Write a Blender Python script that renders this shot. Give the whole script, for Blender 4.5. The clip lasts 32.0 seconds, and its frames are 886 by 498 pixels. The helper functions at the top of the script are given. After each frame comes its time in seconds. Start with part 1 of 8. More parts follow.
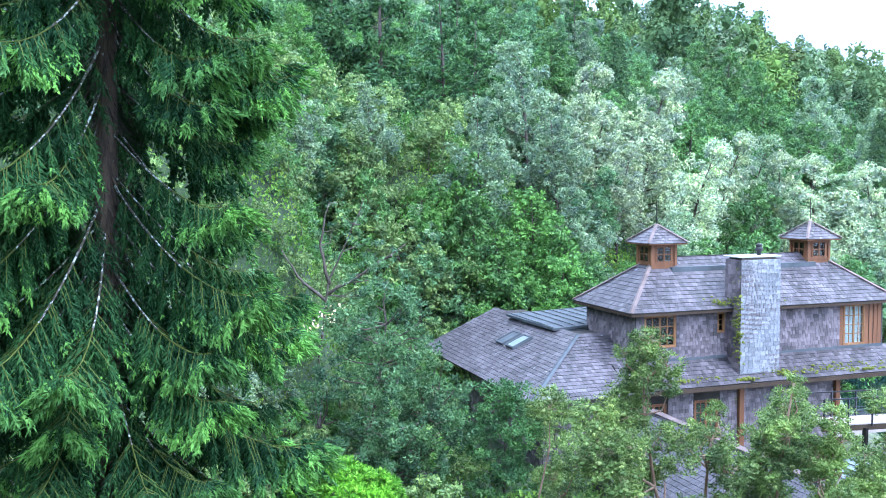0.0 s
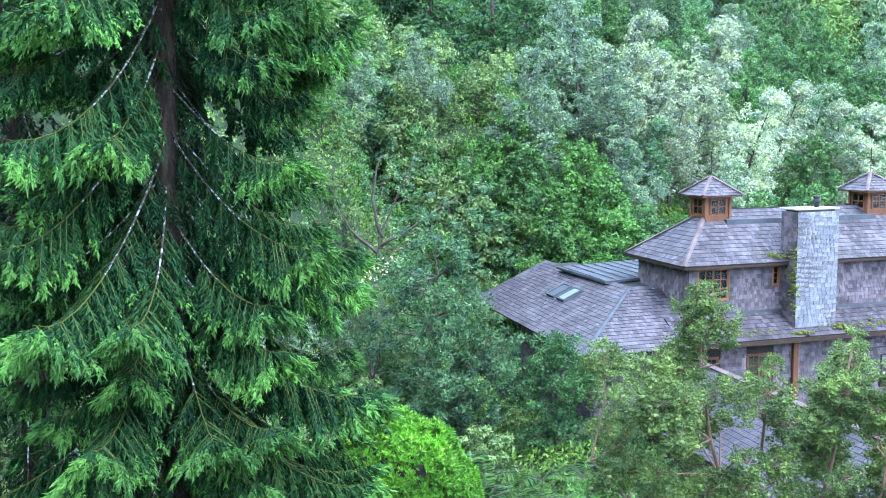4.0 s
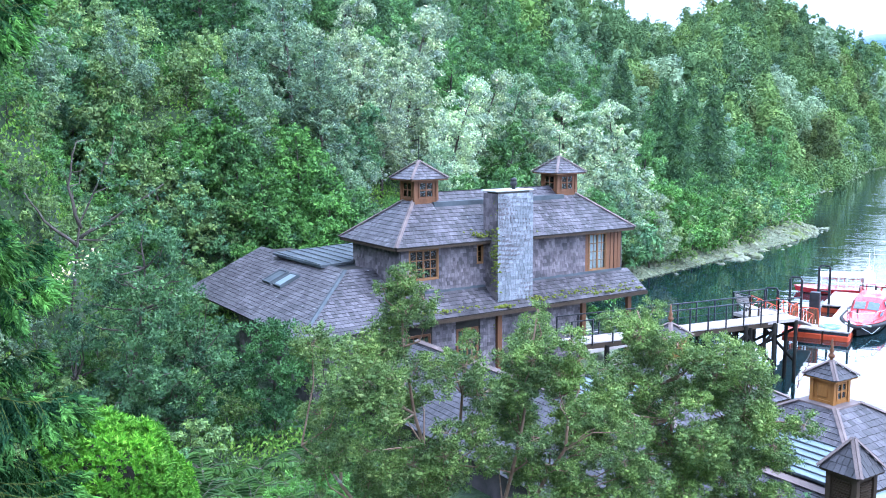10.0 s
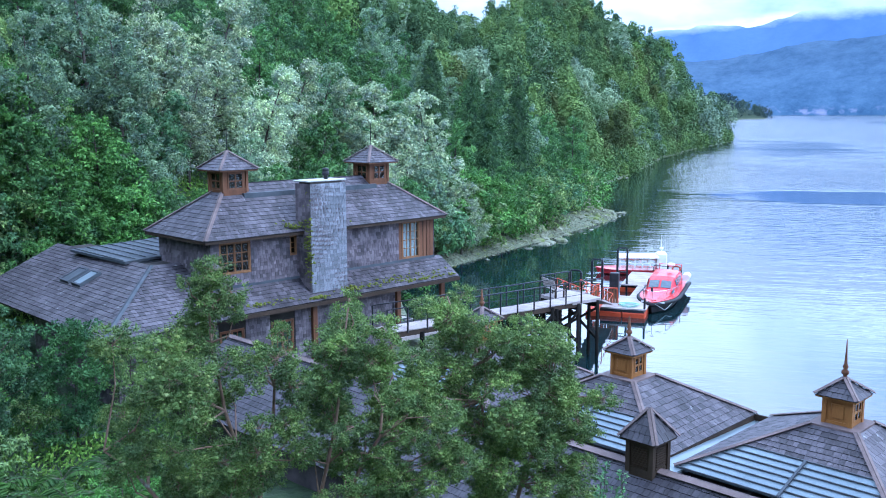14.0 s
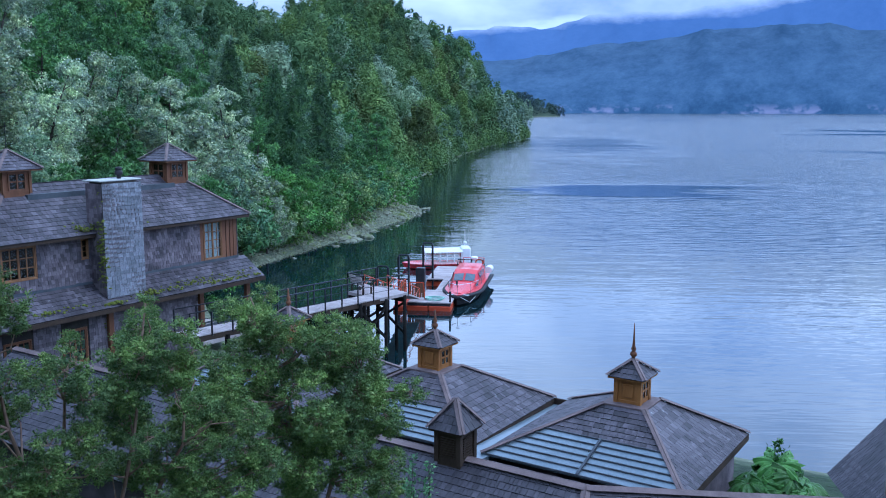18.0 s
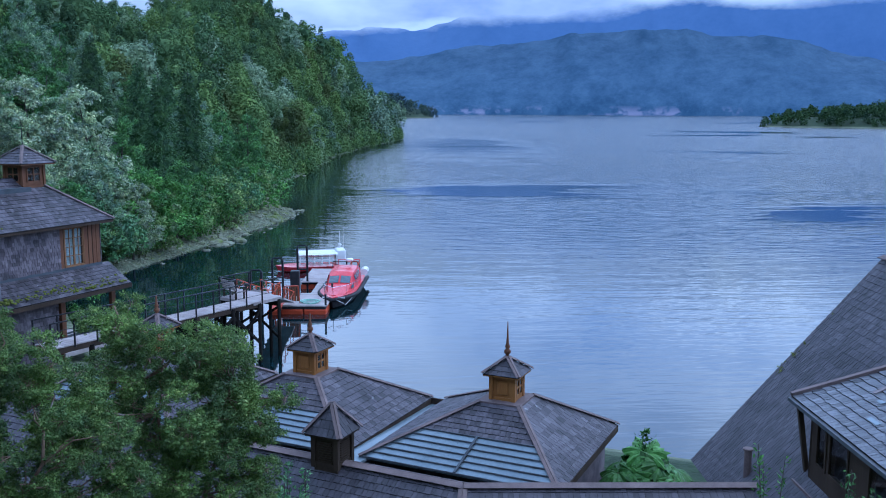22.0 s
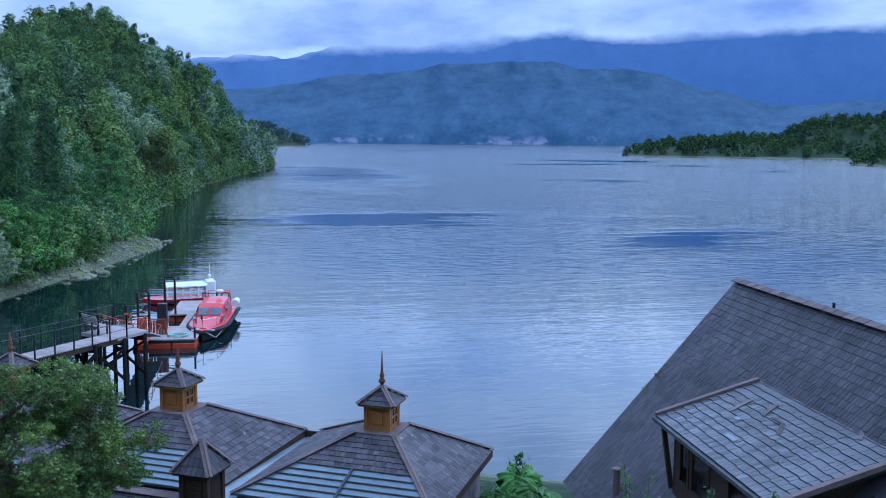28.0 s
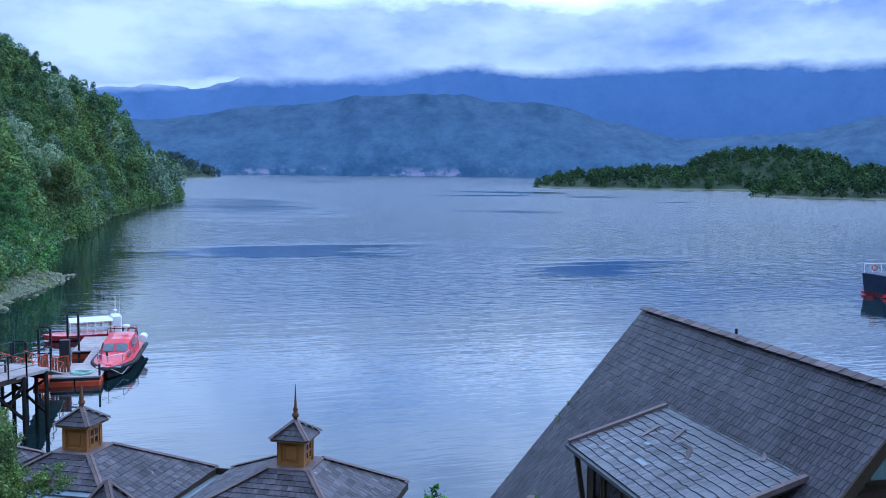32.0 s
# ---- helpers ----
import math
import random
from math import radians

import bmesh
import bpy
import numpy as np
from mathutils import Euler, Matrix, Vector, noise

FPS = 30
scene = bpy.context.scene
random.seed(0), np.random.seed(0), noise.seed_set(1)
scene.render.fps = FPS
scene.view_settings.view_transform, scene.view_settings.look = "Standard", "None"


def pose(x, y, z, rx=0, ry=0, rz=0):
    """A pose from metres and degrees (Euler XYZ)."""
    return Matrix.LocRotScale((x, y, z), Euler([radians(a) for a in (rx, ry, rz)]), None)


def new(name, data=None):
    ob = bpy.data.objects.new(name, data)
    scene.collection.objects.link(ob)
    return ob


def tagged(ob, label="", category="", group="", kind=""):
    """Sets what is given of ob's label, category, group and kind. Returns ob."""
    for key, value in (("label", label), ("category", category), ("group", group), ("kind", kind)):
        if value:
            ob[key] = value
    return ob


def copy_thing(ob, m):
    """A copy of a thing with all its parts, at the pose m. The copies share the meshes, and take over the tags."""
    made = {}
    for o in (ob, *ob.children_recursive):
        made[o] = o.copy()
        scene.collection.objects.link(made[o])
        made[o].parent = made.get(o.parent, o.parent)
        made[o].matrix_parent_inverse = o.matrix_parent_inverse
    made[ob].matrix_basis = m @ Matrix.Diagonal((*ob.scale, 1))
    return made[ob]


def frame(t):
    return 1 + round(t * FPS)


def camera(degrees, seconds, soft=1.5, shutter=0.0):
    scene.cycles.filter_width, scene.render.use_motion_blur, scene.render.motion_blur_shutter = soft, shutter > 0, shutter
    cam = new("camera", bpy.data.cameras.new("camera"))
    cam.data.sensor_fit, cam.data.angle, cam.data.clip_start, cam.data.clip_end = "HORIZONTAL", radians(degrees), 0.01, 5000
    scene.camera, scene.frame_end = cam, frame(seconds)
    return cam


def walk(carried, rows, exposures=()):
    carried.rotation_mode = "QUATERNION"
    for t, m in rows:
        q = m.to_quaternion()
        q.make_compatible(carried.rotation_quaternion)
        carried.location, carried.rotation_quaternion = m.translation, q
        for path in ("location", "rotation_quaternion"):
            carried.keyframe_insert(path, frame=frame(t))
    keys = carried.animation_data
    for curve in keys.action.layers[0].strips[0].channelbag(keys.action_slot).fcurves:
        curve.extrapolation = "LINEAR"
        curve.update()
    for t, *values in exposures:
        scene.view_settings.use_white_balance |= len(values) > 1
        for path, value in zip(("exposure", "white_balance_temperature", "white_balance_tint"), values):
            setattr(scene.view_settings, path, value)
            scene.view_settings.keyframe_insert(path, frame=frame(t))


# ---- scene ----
# ---------------------------------------------------------------- camera
cam = camera(51.727, 32.0, soft=1.0)
# seconds, x, y, z, heading (to the left of +y), pitch, roll
ROWS = [
    (0.0, -0.329, 0.356, 12.903, 40.648, -3.706, -0.409),
    (0.5, -0.337, 0.364, 12.897, 41.208, -4.320, -0.465),
    (1.0, -0.357, 0.318, 12.905, 41.498, -5.094, -0.377),
    (1.5, -0.375, 0.297, 12.906, 41.859, -5.691, -0.490),
    (2.0, -0.388, 0.266, 12.912, 42.507, -6.138, -0.511),
    (2.5, -0.391, 0.255, 12.920, 43.143, -6.404, -0.605),
    (3.0, -0.390, 0.239, 12.923, 43.499, -6.512, -0.626),
    (3.5, -0.383, 0.233, 12.916, 43.712, -6.593, -0.699),
    (5.5, -0.314, 0.271, 12.929, 43.241, -6.961, -0.601),
    (6.0, -0.281, 0.276, 12.939, 41.782, -7.094, -0.546),
    (6.5, -0.232, 0.275, 12.943, 40.378, -7.224, -0.515),
    (7.0, -0.199, 0.275, 12.956, 38.925, -7.354, -0.481),
    (7.5, -0.177, 0.281, 12.965, 36.923, -7.421, -0.448),
    (8.0, -0.176, 0.275, 12.966, 34.386, -7.434, -0.392),
    (8.5, -0.169, 0.283, 12.968, 32.151, -7.493, -0.390),
    (9.0, -0.171, 0.303, 12.964, 29.905, -7.540, -0.376),
    (9.5, -0.161, 0.310, 12.963, 28.130, -7.648, -0.372),
    (10.0, -0.142, 0.318, 12.956, 26.192, -7.792, -0.366),
    (10.5, -0.135, 0.333, 12.952, 24.227, -7.935, -0.293),
    (11.0, -0.135, 0.341, 12.948, 22.221, -8.070, -0.254),
    (11.5, -0.133, 0.346, 12.945, 20.672, -8.204, -0.286),
    (12.0, -0.117, 0.349, 12.951, 19.255, -8.364, -0.272),
    (12.5, -0.115, 0.356, 12.951, 18.082, -8.426, -0.265),
    (13.0, -0.103, 0.364, 12.951, 16.889, -8.454, -0.221),
    (13.5, -0.086, 0.375, 12.939, 15.812, -8.462, -0.234),
    (15.5, -0.035, 0.365, 12.942, 10.061, -8.593, -0.103),
    (16.0, -0.029, 0.350, 12.947, 8.591, -8.644, -0.098),
    (16.5, -0.020, 0.339, 12.949, 7.185, -8.671, -0.043),
    (17.0, -0.008, 0.350, 12.945, 5.557, -8.675, -0.017),
    (17.5, -0.010, 0.372, 12.939, 3.982, -8.679, -0.025),
    (18.0, -0.004, 0.379, 12.946, 2.421, -8.678, 0.060),
    (18.5, 0.000, 0.368, 12.951, 1.125, -8.688, 0.094),
    (19.0, -0.012, 0.359, 12.956, 0.004, -8.664, 0.096),
    (19.5, -0.007, 0.347, 12.969, -0.961, -8.671, 0.145),
    (20.0, -0.009, 0.343, 12.974, -1.974, -8.663, 0.175),
    (20.5, -0.019, 0.325, 12.983, -2.978, -8.658, 0.220),
    (21.0, -0.015, 0.335, 12.981, -3.886, -8.622, 0.271),
    (21.5, 0.015, 0.358, 12.988, -4.669, -8.618, 0.234),
    (22.0, 0.035, 0.406, 12.964, -5.453, -8.595, 0.231),
    (22.5, 0.023, 0.386, 12.970, -6.180, -8.582, 0.319),
    (23.0, 0.032, 0.388, 12.973, -6.963, -8.570, 0.328),
    (23.5, 0.034, 0.394, 12.975, -7.664, -8.555, 0.344),
    (24.0, 0.031, 0.388, 12.979, -8.328, -8.548, 0.389),
    (24.5, 0.042, 0.397, 12.991, -8.872, -8.522, 0.389),
    (26.5, 0.054, 0.402, 12.995, -11.004, -7.770, 0.454),
    (27.0, 0.064, 0.403, 12.987, -11.726, -7.453, 0.492),
    (27.5, 0.060, 0.404, 12.995, -12.481, -7.164, 0.494),
    (28.0, 0.079, 0.401, 12.991, -13.376, -6.781, 0.513),
    (28.5, 0.074, 0.390, 12.993, -14.289, -6.408, 0.553),
    (29.0, 0.076, 0.392, 12.996, -15.148, -6.073, 0.573),
    (29.5, 0.069, 0.394, 12.995, -15.863, -5.799, 0.561),
    (30.0, 0.079, 0.390, 12.992, -16.575, -5.524, 0.575),
    (30.5, 0.076, 0.375, 12.994, -17.181, -5.305, 0.554),
    (31.0, 0.075, 0.371, 12.997, -17.780, -5.118, 0.589),
    (31.5, 0.073, 0.359, 12.996, -18.280, -4.944, 0.571),
    (32.0, 0.066, 0.355, 12.997, -18.784, -4.777, 0.591),
]
walk(cam, [(t, pose(x, y, z, 90 + p, 0, h) @ pose(0, 0, 0, 0, 0, r)) for t, x, y, z, h, p, r in ROWS],
     exposures=[(0.0, 0.8, 5550, 10), (3.0, 0.82, 5550, 10), (7.0, 0.88, 5550, 10), (9.0, 0.7, 5500, 10), (12.0, 0.18, 5180, 10), (13.5, -0.12, 5080, 10), (15.5, -0.55, 5020, 10),
                (17.0, -0.85, 4930, 10), (19.0, -1.12, 4850, 10), (24.0, -1.27, 4820, 10), (28.0, -1.3, 4820, 10), (32.0, -1.18, 4850, 10)])

# ---------------------------------------------------------------- light
SUN_EL, SUN_AZ = radians(54), radians(84)
world = bpy.data.worlds.new("world")
scene.world = world
world.use_nodes = True
wn, wl = world.node_tree.nodes, world.node_tree.links
wn.clear()
w_out = wn.new("ShaderNodeOutputWorld")
w_bg = wn.new("ShaderNodeBackground")
w_sky = wn.new("ShaderNodeTexSky")
w_sky.sky_type, w_sky.sun_disc = "NISHITA", False
w_sky.sun_elevation, w_sky.sun_rotation = SUN_EL, SUN_AZ
w_sky.air_density, w_sky.dust_density, w_sky.ozone_density = 1.0, 2.0, 1.5
w_co = wn.new("ShaderNodeTexCoord")
w_map = wn.new("ShaderNodeMapping")
w_map.inputs["Scale"].default_value = (2.2, 2.2, 7.0)
w_no = wn.new("ShaderNodeTexNoise")
w_no.inputs["Scale"].default_value, w_no.inputs["Detail"].default_value, w_no.inputs["Roughness"].default_value = 1.6, 7.0, 0.55
w_rmp = wn.new("ShaderNodeValToRGB")
w_rmp.color_ramp.elements[0].position, w_rmp.color_ramp.elements[0].color = 0.33, (4.2, 5.6, 8.8, 1)
w_rmp.color_ramp.elements[1].position, w_rmp.color_ramp.elements[1].color = 0.66, (12.0, 13.0, 14.6, 1)
w_mix = wn.new("ShaderNodeMix")
w_mix.data_type = "RGBA"
w_mix.inputs["Factor"].default_value = 0.86
wl.new(w_co.outputs["Generated"], w_map.inputs["Vector"])
wl.new(w_map.outputs["Vector"], w_no.inputs["Vector"])
wl.new(w_no.outputs["Fac"], w_rmp.inputs["Fac"])
wl.new(w_sky.outputs["Color"], w_mix.inputs["A"])
wl.new(w_rmp.outputs["Color"], w_mix.inputs["B"])
# the cloud is brightest above the mountain tops and thicker overhead
w_sep = wn.new("ShaderNodeSeparateXYZ")
w_up = wn.new("ShaderNodeMapRange")
w_up.inputs["From Min"].default_value, w_up.inputs["From Max"].default_value = 0.09, 0.23
w_up.inputs["To Min"].default_value, w_up.inputs["To Max"].default_value = 1.9, 3.15
w_mul = wn.new("ShaderNodeMix")
w_mul.data_type, w_mul.blend_type = "RGBA", "MULTIPLY"
w_mul.inputs["Factor"].default_value = 1.0
wl.new(w_co.outputs["Generated"], w_sep.inputs[0])
wl.new(w_sep.outputs["Z"], w_up.inputs["Value"])
wl.new(w_mix.outputs["Result"], w_mul.inputs["A"])
w_zen = wn.new("ShaderNodeMapRange")
w_zen.inputs["From Min"].default_value, w_zen.inputs["From Max"].default_value = 0.4, 0.8
w_zen.inputs["To Min"].default_value, w_zen.inputs["To Max"].default_value = 1.0, 0.8
w_sum = wn.new("ShaderNodeMath")
w_sum.operation = "MULTIPLY"
wl.new(w_sep.outputs["Z"], w_zen.inputs["Value"])
wl.new(w_up.outputs["Result"], w_sum.inputs[0])
wl.new(w_zen.outputs["Result"], w_sum.inputs[1])
wl.new(w_sum.outputs[0], w_mul.inputs["B"])
wl.new(w_mul.outputs["Result"], w_bg.inputs["Color"])
wl.new(w_bg.outputs["Background"], w_out.inputs["Surface"])
w_bg.inputs["Strength"].default_value = 0.13

sun = new("sun", bpy.data.lights.new("sun", "SUN"))
sun.data.energy, sun.data.angle, sun.data.color = 2.6, radians(28), (0.97, 0.97, 0.99)
sun.matrix_world = pose(0, 0, 60, 90 - math.degrees(SUN_EL), 0, 180 - math.degrees(SUN_AZ))

# ---------------------------------------------------------------- materials
def material(name):
    m = bpy.data.materials.new(name)
    m.use_nodes = True
    m.node_tree.nodes.clear()
    out = m.node_tree.nodes.new("ShaderNodeOutputMaterial")
    return m, m.node_tree.nodes, m.node_tree.links, out


def ramp(nodes, stops):
    r = nodes.new("ShaderNodeValToRGB")
    e = r.color_ramp.elements
    while len(e) < len(stops):
        e.new(0.5)
    for k, (at, c) in zip(e, stops):
        k.position, k.color = at, (*c, 1)
    return r


def noise_tex(nodes, links, vec, scale, detail=4.0, rough=0.55, stretch=None):
    n = nodes.new("ShaderNodeTexNoise")
    n.inputs["Scale"].default_value, n.inputs["Detail"].default_value, n.inputs["Roughness"].default_value = scale, detail, rough
    if stretch:
        mp = nodes.new("ShaderNodeMapping")
        mp.inputs["Scale"].default_value = stretch
        links.new(vec, mp.inputs["Vector"])
        vec = mp.outputs["Vector"]
    links.new(vec, n.inputs["Vector"])
    return n.outputs["Fac"]


def mix_col(nodes, links, fac, a, b, kind="MIX"):
    x = nodes.new("ShaderNodeMix")
    x.data_type, x.blend_type = "RGBA", kind
    for key, val in (("Factor", fac), ("A", a), ("B", b)):
        if isinstance(val, (int, float)):
            x.inputs[key].default_value = val
        elif isinstance(val, tuple):
            x.inputs[key].default_value = (*val, 1)
        else:
            links.new(val, x.inputs[key])
    return x.outputs["Result"]


def surface(name, a, b, rough=0.8, scale=3.0, fine=40.0, bump=0.3, metal=0.0, patch=None, patch_at=(0.55, 0.7), patch_scale=0.8,
            stretch=None, vary=0.0, island=0.0, spec=0.22, coat=0.0):
    """Two tones by a coarse and a fine noise, an optional patchy growth or stain, and relief."""
    m, n, l, out = material(name)
    place = n.new("ShaderNodeVectorMath")
    l.new(n.new("ShaderNodeTexCoord").outputs["Object"], place.inputs[0])
    l.new(n.new("ShaderNodeObjectInfo").outputs["Location"], place.inputs[1])
    co = place.outputs[0]
    coarse = noise_tex(n, l, co, scale, 5.0, 0.6, stretch)
    small = noise_tex(n, l, co, fine, 3.0, 0.6, stretch)
    add = n.new("ShaderNodeMath")
    add.operation = "MULTIPLY_ADD"
    l.new(small, add.inputs[0])
    add.inputs[1].default_value = 0.45
    l.new(coarse, add.inputs[2])
    r = ramp(n, [(0.45, a), (0.95, b)])
    l.new(add.outputs[0], r.inputs["Fac"])
    col = r.outputs["Color"]
    if patch:
        p = noise_tex(n, l, co, patch_scale, 6.0, 0.65)
        pr = ramp(n, [(patch_at[0], (0, 0, 0)), (patch_at[1], (1, 1, 1))])
        l.new(p, pr.inputs["Fac"])
        col = mix_col(n, l, pr.outputs["Color"], col, patch)
    if vary or island:
        if island:
            both, wrap = n.new("ShaderNodeMath"), n.new("ShaderNodeMath")
            wrap.operation = "FRACT"
            l.new(n.new("ShaderNodeNewGeometry").outputs["Random Per Island"], both.inputs[0])
            l.new(n.new("ShaderNodeObjectInfo").outputs["Random"], both.inputs[1])
            l.new(both.outputs[0], wrap.inputs[0])
            rnd, amount = wrap.outputs[0], island
        else:
            rnd, amount = n.new("ShaderNodeObjectInfo").outputs["Random"], vary
        mr = n.new("ShaderNodeMapRange")
        mr.inputs["To Min"].default_value, mr.inputs["To Max"].default_value = 1 - amount, 1 + amount
        l.new(rnd, mr.inputs["Value"])
        hs = n.new("ShaderNodeHueSaturation")
        l.new(mr.outputs["Result"], hs.inputs["Value"])
        l.new(col, hs.inputs["Color"])
        col = hs.outputs["Color"]
    bs = n.new("ShaderNodeBsdfPrincipled")
    l.new(col, bs.inputs["Base Color"])
    bs.inputs["Metallic"].default_value, bs.inputs["Specular IOR Level"].default_value = metal, spec
    bs.inputs["Coat Weight"].default_value = coat
    rr = n.new("ShaderNodeMapRange")
    rr.inputs["To Min"].default_value, rr.inputs["To Max"].default_value = max(rough - 0.12, 0.03), min(rough + 0.12, 1)
    l.new(small, rr.inputs["Value"])
    l.new(rr.outputs["Result"], bs.inputs["Roughness"])
    if bump:
        bp = n.new("ShaderNodeBump")
        bp.inputs["Strength"].default_value, bp.inputs["Distance"].default_value = bump, 0.02
        l.new(add.outputs[0], bp.inputs["Height"])
        l.new(bp.outputs["Normal"], bs.inputs["Normal"])
    l.new(bs.outputs["BSDF"], out.inputs["Surface"])
    return m


def foliage(name, a, b, tip=None, spread=0.35, gloss=0.45, through_light=0.17, vary=0.25, grain=0.9, shine=0.1, deep=(0.62, 0.66, 0.72)):
    """Leaves: tone by leaf and by plant, a little light through the blade."""
    a, b, tip = ((q[0] * 1.22, q[1], q[2]) if q else q for q in (a, b, tip))
    m, n, l, out = material(name)
    rnd = n.new("ShaderNodeNewGeometry").outputs["Random Per Island"]
    def blend(p, q, t):
        return tuple(u * (1 - t) + w * t for u, w in zip(p, q))

    mid = blend(a, b, 0.55)
    stops = [(0.0, blend(a, mid, 0.4)), (0.45, mid), (0.8, blend(mid, b, 0.7))] + ([(0.99, blend(b, tip, 0.5))] if tip else [])
    r = ramp(n, stops)
    l.new(rnd, r.inputs["Fac"])
    mr = n.new("ShaderNodeMapRange")
    mr.inputs["To Min"].default_value, mr.inputs["To Max"].default_value = 1 - vary, 1 + vary
    l.new(n.new("ShaderNodeObjectInfo").outputs["Random"], mr.inputs["Value"])
    hs = n.new("ShaderNodeHueSaturation")
    l.new(mr.outputs["Result"], hs.inputs["Value"])
    l.new(r.outputs["Color"], hs.inputs["Color"])
    co = n.new("ShaderNodeTexCoord").outputs["Object"]
    nz = noise_tex(n, l, co, grain, 3.0)
    tone = ramp(n, [(0.36, (0, 0, 0)), (0.64, (1, 1, 1))])
    l.new(nz, tone.inputs["Fac"])
    # deep puts shade between leaf masses into the colour, in noise patches
    shade = mix_col(n, l, 1.0, hs.outputs["Color"], deep, "MULTIPLY")
    col = mix_col(n, l, tone.outputs["Color"], shade, mix_col(n, l, 1.0, hs.outputs["Color"], (1 + spread, 1 + spread, 0.95), "MULTIPLY"))
    bs = n.new("ShaderNodeBsdfPrincipled")
    l.new(col, bs.inputs["Base Color"])
    bs.inputs["Roughness"].default_value, bs.inputs["Specular IOR Level"].default_value = gloss, shine
    tr = n.new("ShaderNodeBsdfTranslucent")
    l.new(col, tr.inputs["Color"])
    mx = n.new("ShaderNodeMixShader")
    mx.inputs["Fac"].default_value = through_light
    l.new(bs.outputs["BSDF"], mx.inputs[1])
    l.new(tr.outputs["BSDF"], mx.inputs[2])
    l.new(mx.outputs["Shader"], out.inputs["Surface"])
    return m


def glass(name, tint=(0.75, 0.85, 0.85), rough=0.03):
    m, n, l, out = material(name)
    bs = n.new("ShaderNodeBsdfPrincipled")
    bs.inputs["Base Color"].default_value = (*tint, 1)
    bs.inputs["Roughness"].default_value, bs.inputs["Transmission Weight"].default_value, bs.inputs["IOR"].default_value = rough, 1.0, 1.25
    l.new(bs.outputs["BSDF"], out.inputs["Surface"])
    return m


def water_material():
    """Glassy in the bay, ruffled by light wind further out, with calm dark lanes between."""
    m, n, l, out = material("fjord_water")
    co = n.new("ShaderNodeTexCoord").outputs["Object"]
    patch = noise_tex(n, l, co, 0.013, 5.0, 0.55, (0.5, 1.0, 1.0))
    rip = noise_tex(n, l, co, 1.3, 2.5, 0.55, (0.25, 1.2, 1.0))
    swell = noise_tex(n, l, co, 0.3, 4.0, 0.55, (0.3, 1.0, 1.0))
    pr = ramp(n, [(0.32, (0.03, 0.03, 0.03)), (0.43, (1, 1, 1))])
    l.new(patch, pr.inputs["Fac"])
    sep = n.new("ShaderNodeSeparateXYZ")
    l.new(co, sep.inputs[0])
    far = n.new("ShaderNodeMapRange")
    far.inputs["From Min"].default_value, far.inputs["From Max"].default_value = 75, 230
    far.inputs["To Min"].default_value, far.inputs["To Max"].default_value = 0.04, 1.0
    l.new(sep.outputs["Y"], far.inputs["Value"])

    def times(p, q):
        x = n.new("ShaderNodeMath")
        x.operation = "MULTIPLY"
        l.new(p, x.inputs[0])
        l.new(q, x.inputs[1])
        return x.outputs[0]

    lee = n.new("ShaderNodeMapRange")
    lee.inputs["From Min"].default_value, lee.inputs["From Max"].default_value = -6, 22
    lee.inputs["To Min"].default_value, lee.inputs["To Max"].default_value = 0.03, 1.0
    l.new(sep.outputs["X"], lee.inputs["Value"])
    def calm(cx, cy, rx, ry, turn):
        """One inside a lane of still water with a ragged edge, zero outside."""
        mp = n.new("ShaderNodeMapping")
        mp.vector_type = "TEXTURE"
        mp.inputs["Location"].default_value, mp.inputs["Rotation"].default_value, mp.inputs["Scale"].default_value = (cx, cy, 0), (0, 0, radians(turn)), (rx, ry, 1)
        l.new(co, mp.inputs["Vector"])
        ln = n.new("ShaderNodeVectorMath")
        ln.operation = "LENGTH"
        l.new(mp.outputs["Vector"], ln.inputs[0])
        ad = n.new("ShaderNodeMath")
        ad.operation = "MULTIPLY_ADD"
        l.new(noise_tex(n, l, co, 0.06, 5.0, 0.65, (0.4, 1.3, 1.0)), ad.inputs[0])
        ad.inputs[1].default_value = 3.0
        l.new(ln.outputs["Value"], ad.inputs[2])
        mr = n.new("ShaderNodeMapRange")
        mr.inputs["From Min"].default_value, mr.inputs["From Max"].default_value = 2.15, 2.8
        mr.inputs["To Min"].default_value, mr.inputs["To Max"].default_value = 0.0, 1.0
        l.new(ad.outputs[0], mr.inputs["Value"])
        return mr.outputs["Result"]

    open_water = times(times(calm(60, 113, 17, 8, 28), calm(38, 350, 30, 100, -6)), calm(24, 150, 26, 15, 0))
    rip, swell = times(times(rip, open_water), pr.outputs["Color"]), times(swell, open_water)
    wind = times(times(pr.outputs["Color"], far.outputs["Result"]), lee.outputs["Result"])
    b1 = n.new("ShaderNodeBump")
    b1.inputs["Strength"].default_value, b1.inputs["Distance"].default_value = 0.95, 0.5
    l.new(times(rip, wind), b1.inputs["Height"])
    b2 = n.new("ShaderNodeBump")
    b2.inputs["Strength"].default_value, b2.inputs["Distance"].default_value = 0.2, 0.2
    l.new(swell, b2.inputs["Height"])
    l.new(b1.outputs["Normal"], b2.inputs["Normal"])
    b3 = n.new("ShaderNodeBump")
    b3.inputs["Strength"].default_value, b3.inputs["Distance"].default_value = 0.24, 0.008
    l.new(rip, b3.inputs["Height"])
    l.new(b2.outputs["Normal"], b3.inputs["Normal"])
    bs = n.new("ShaderNodeBsdfPrincipled")
    bs.inputs["Base Color"].default_value = (0.006, 0.017, 0.02, 1)
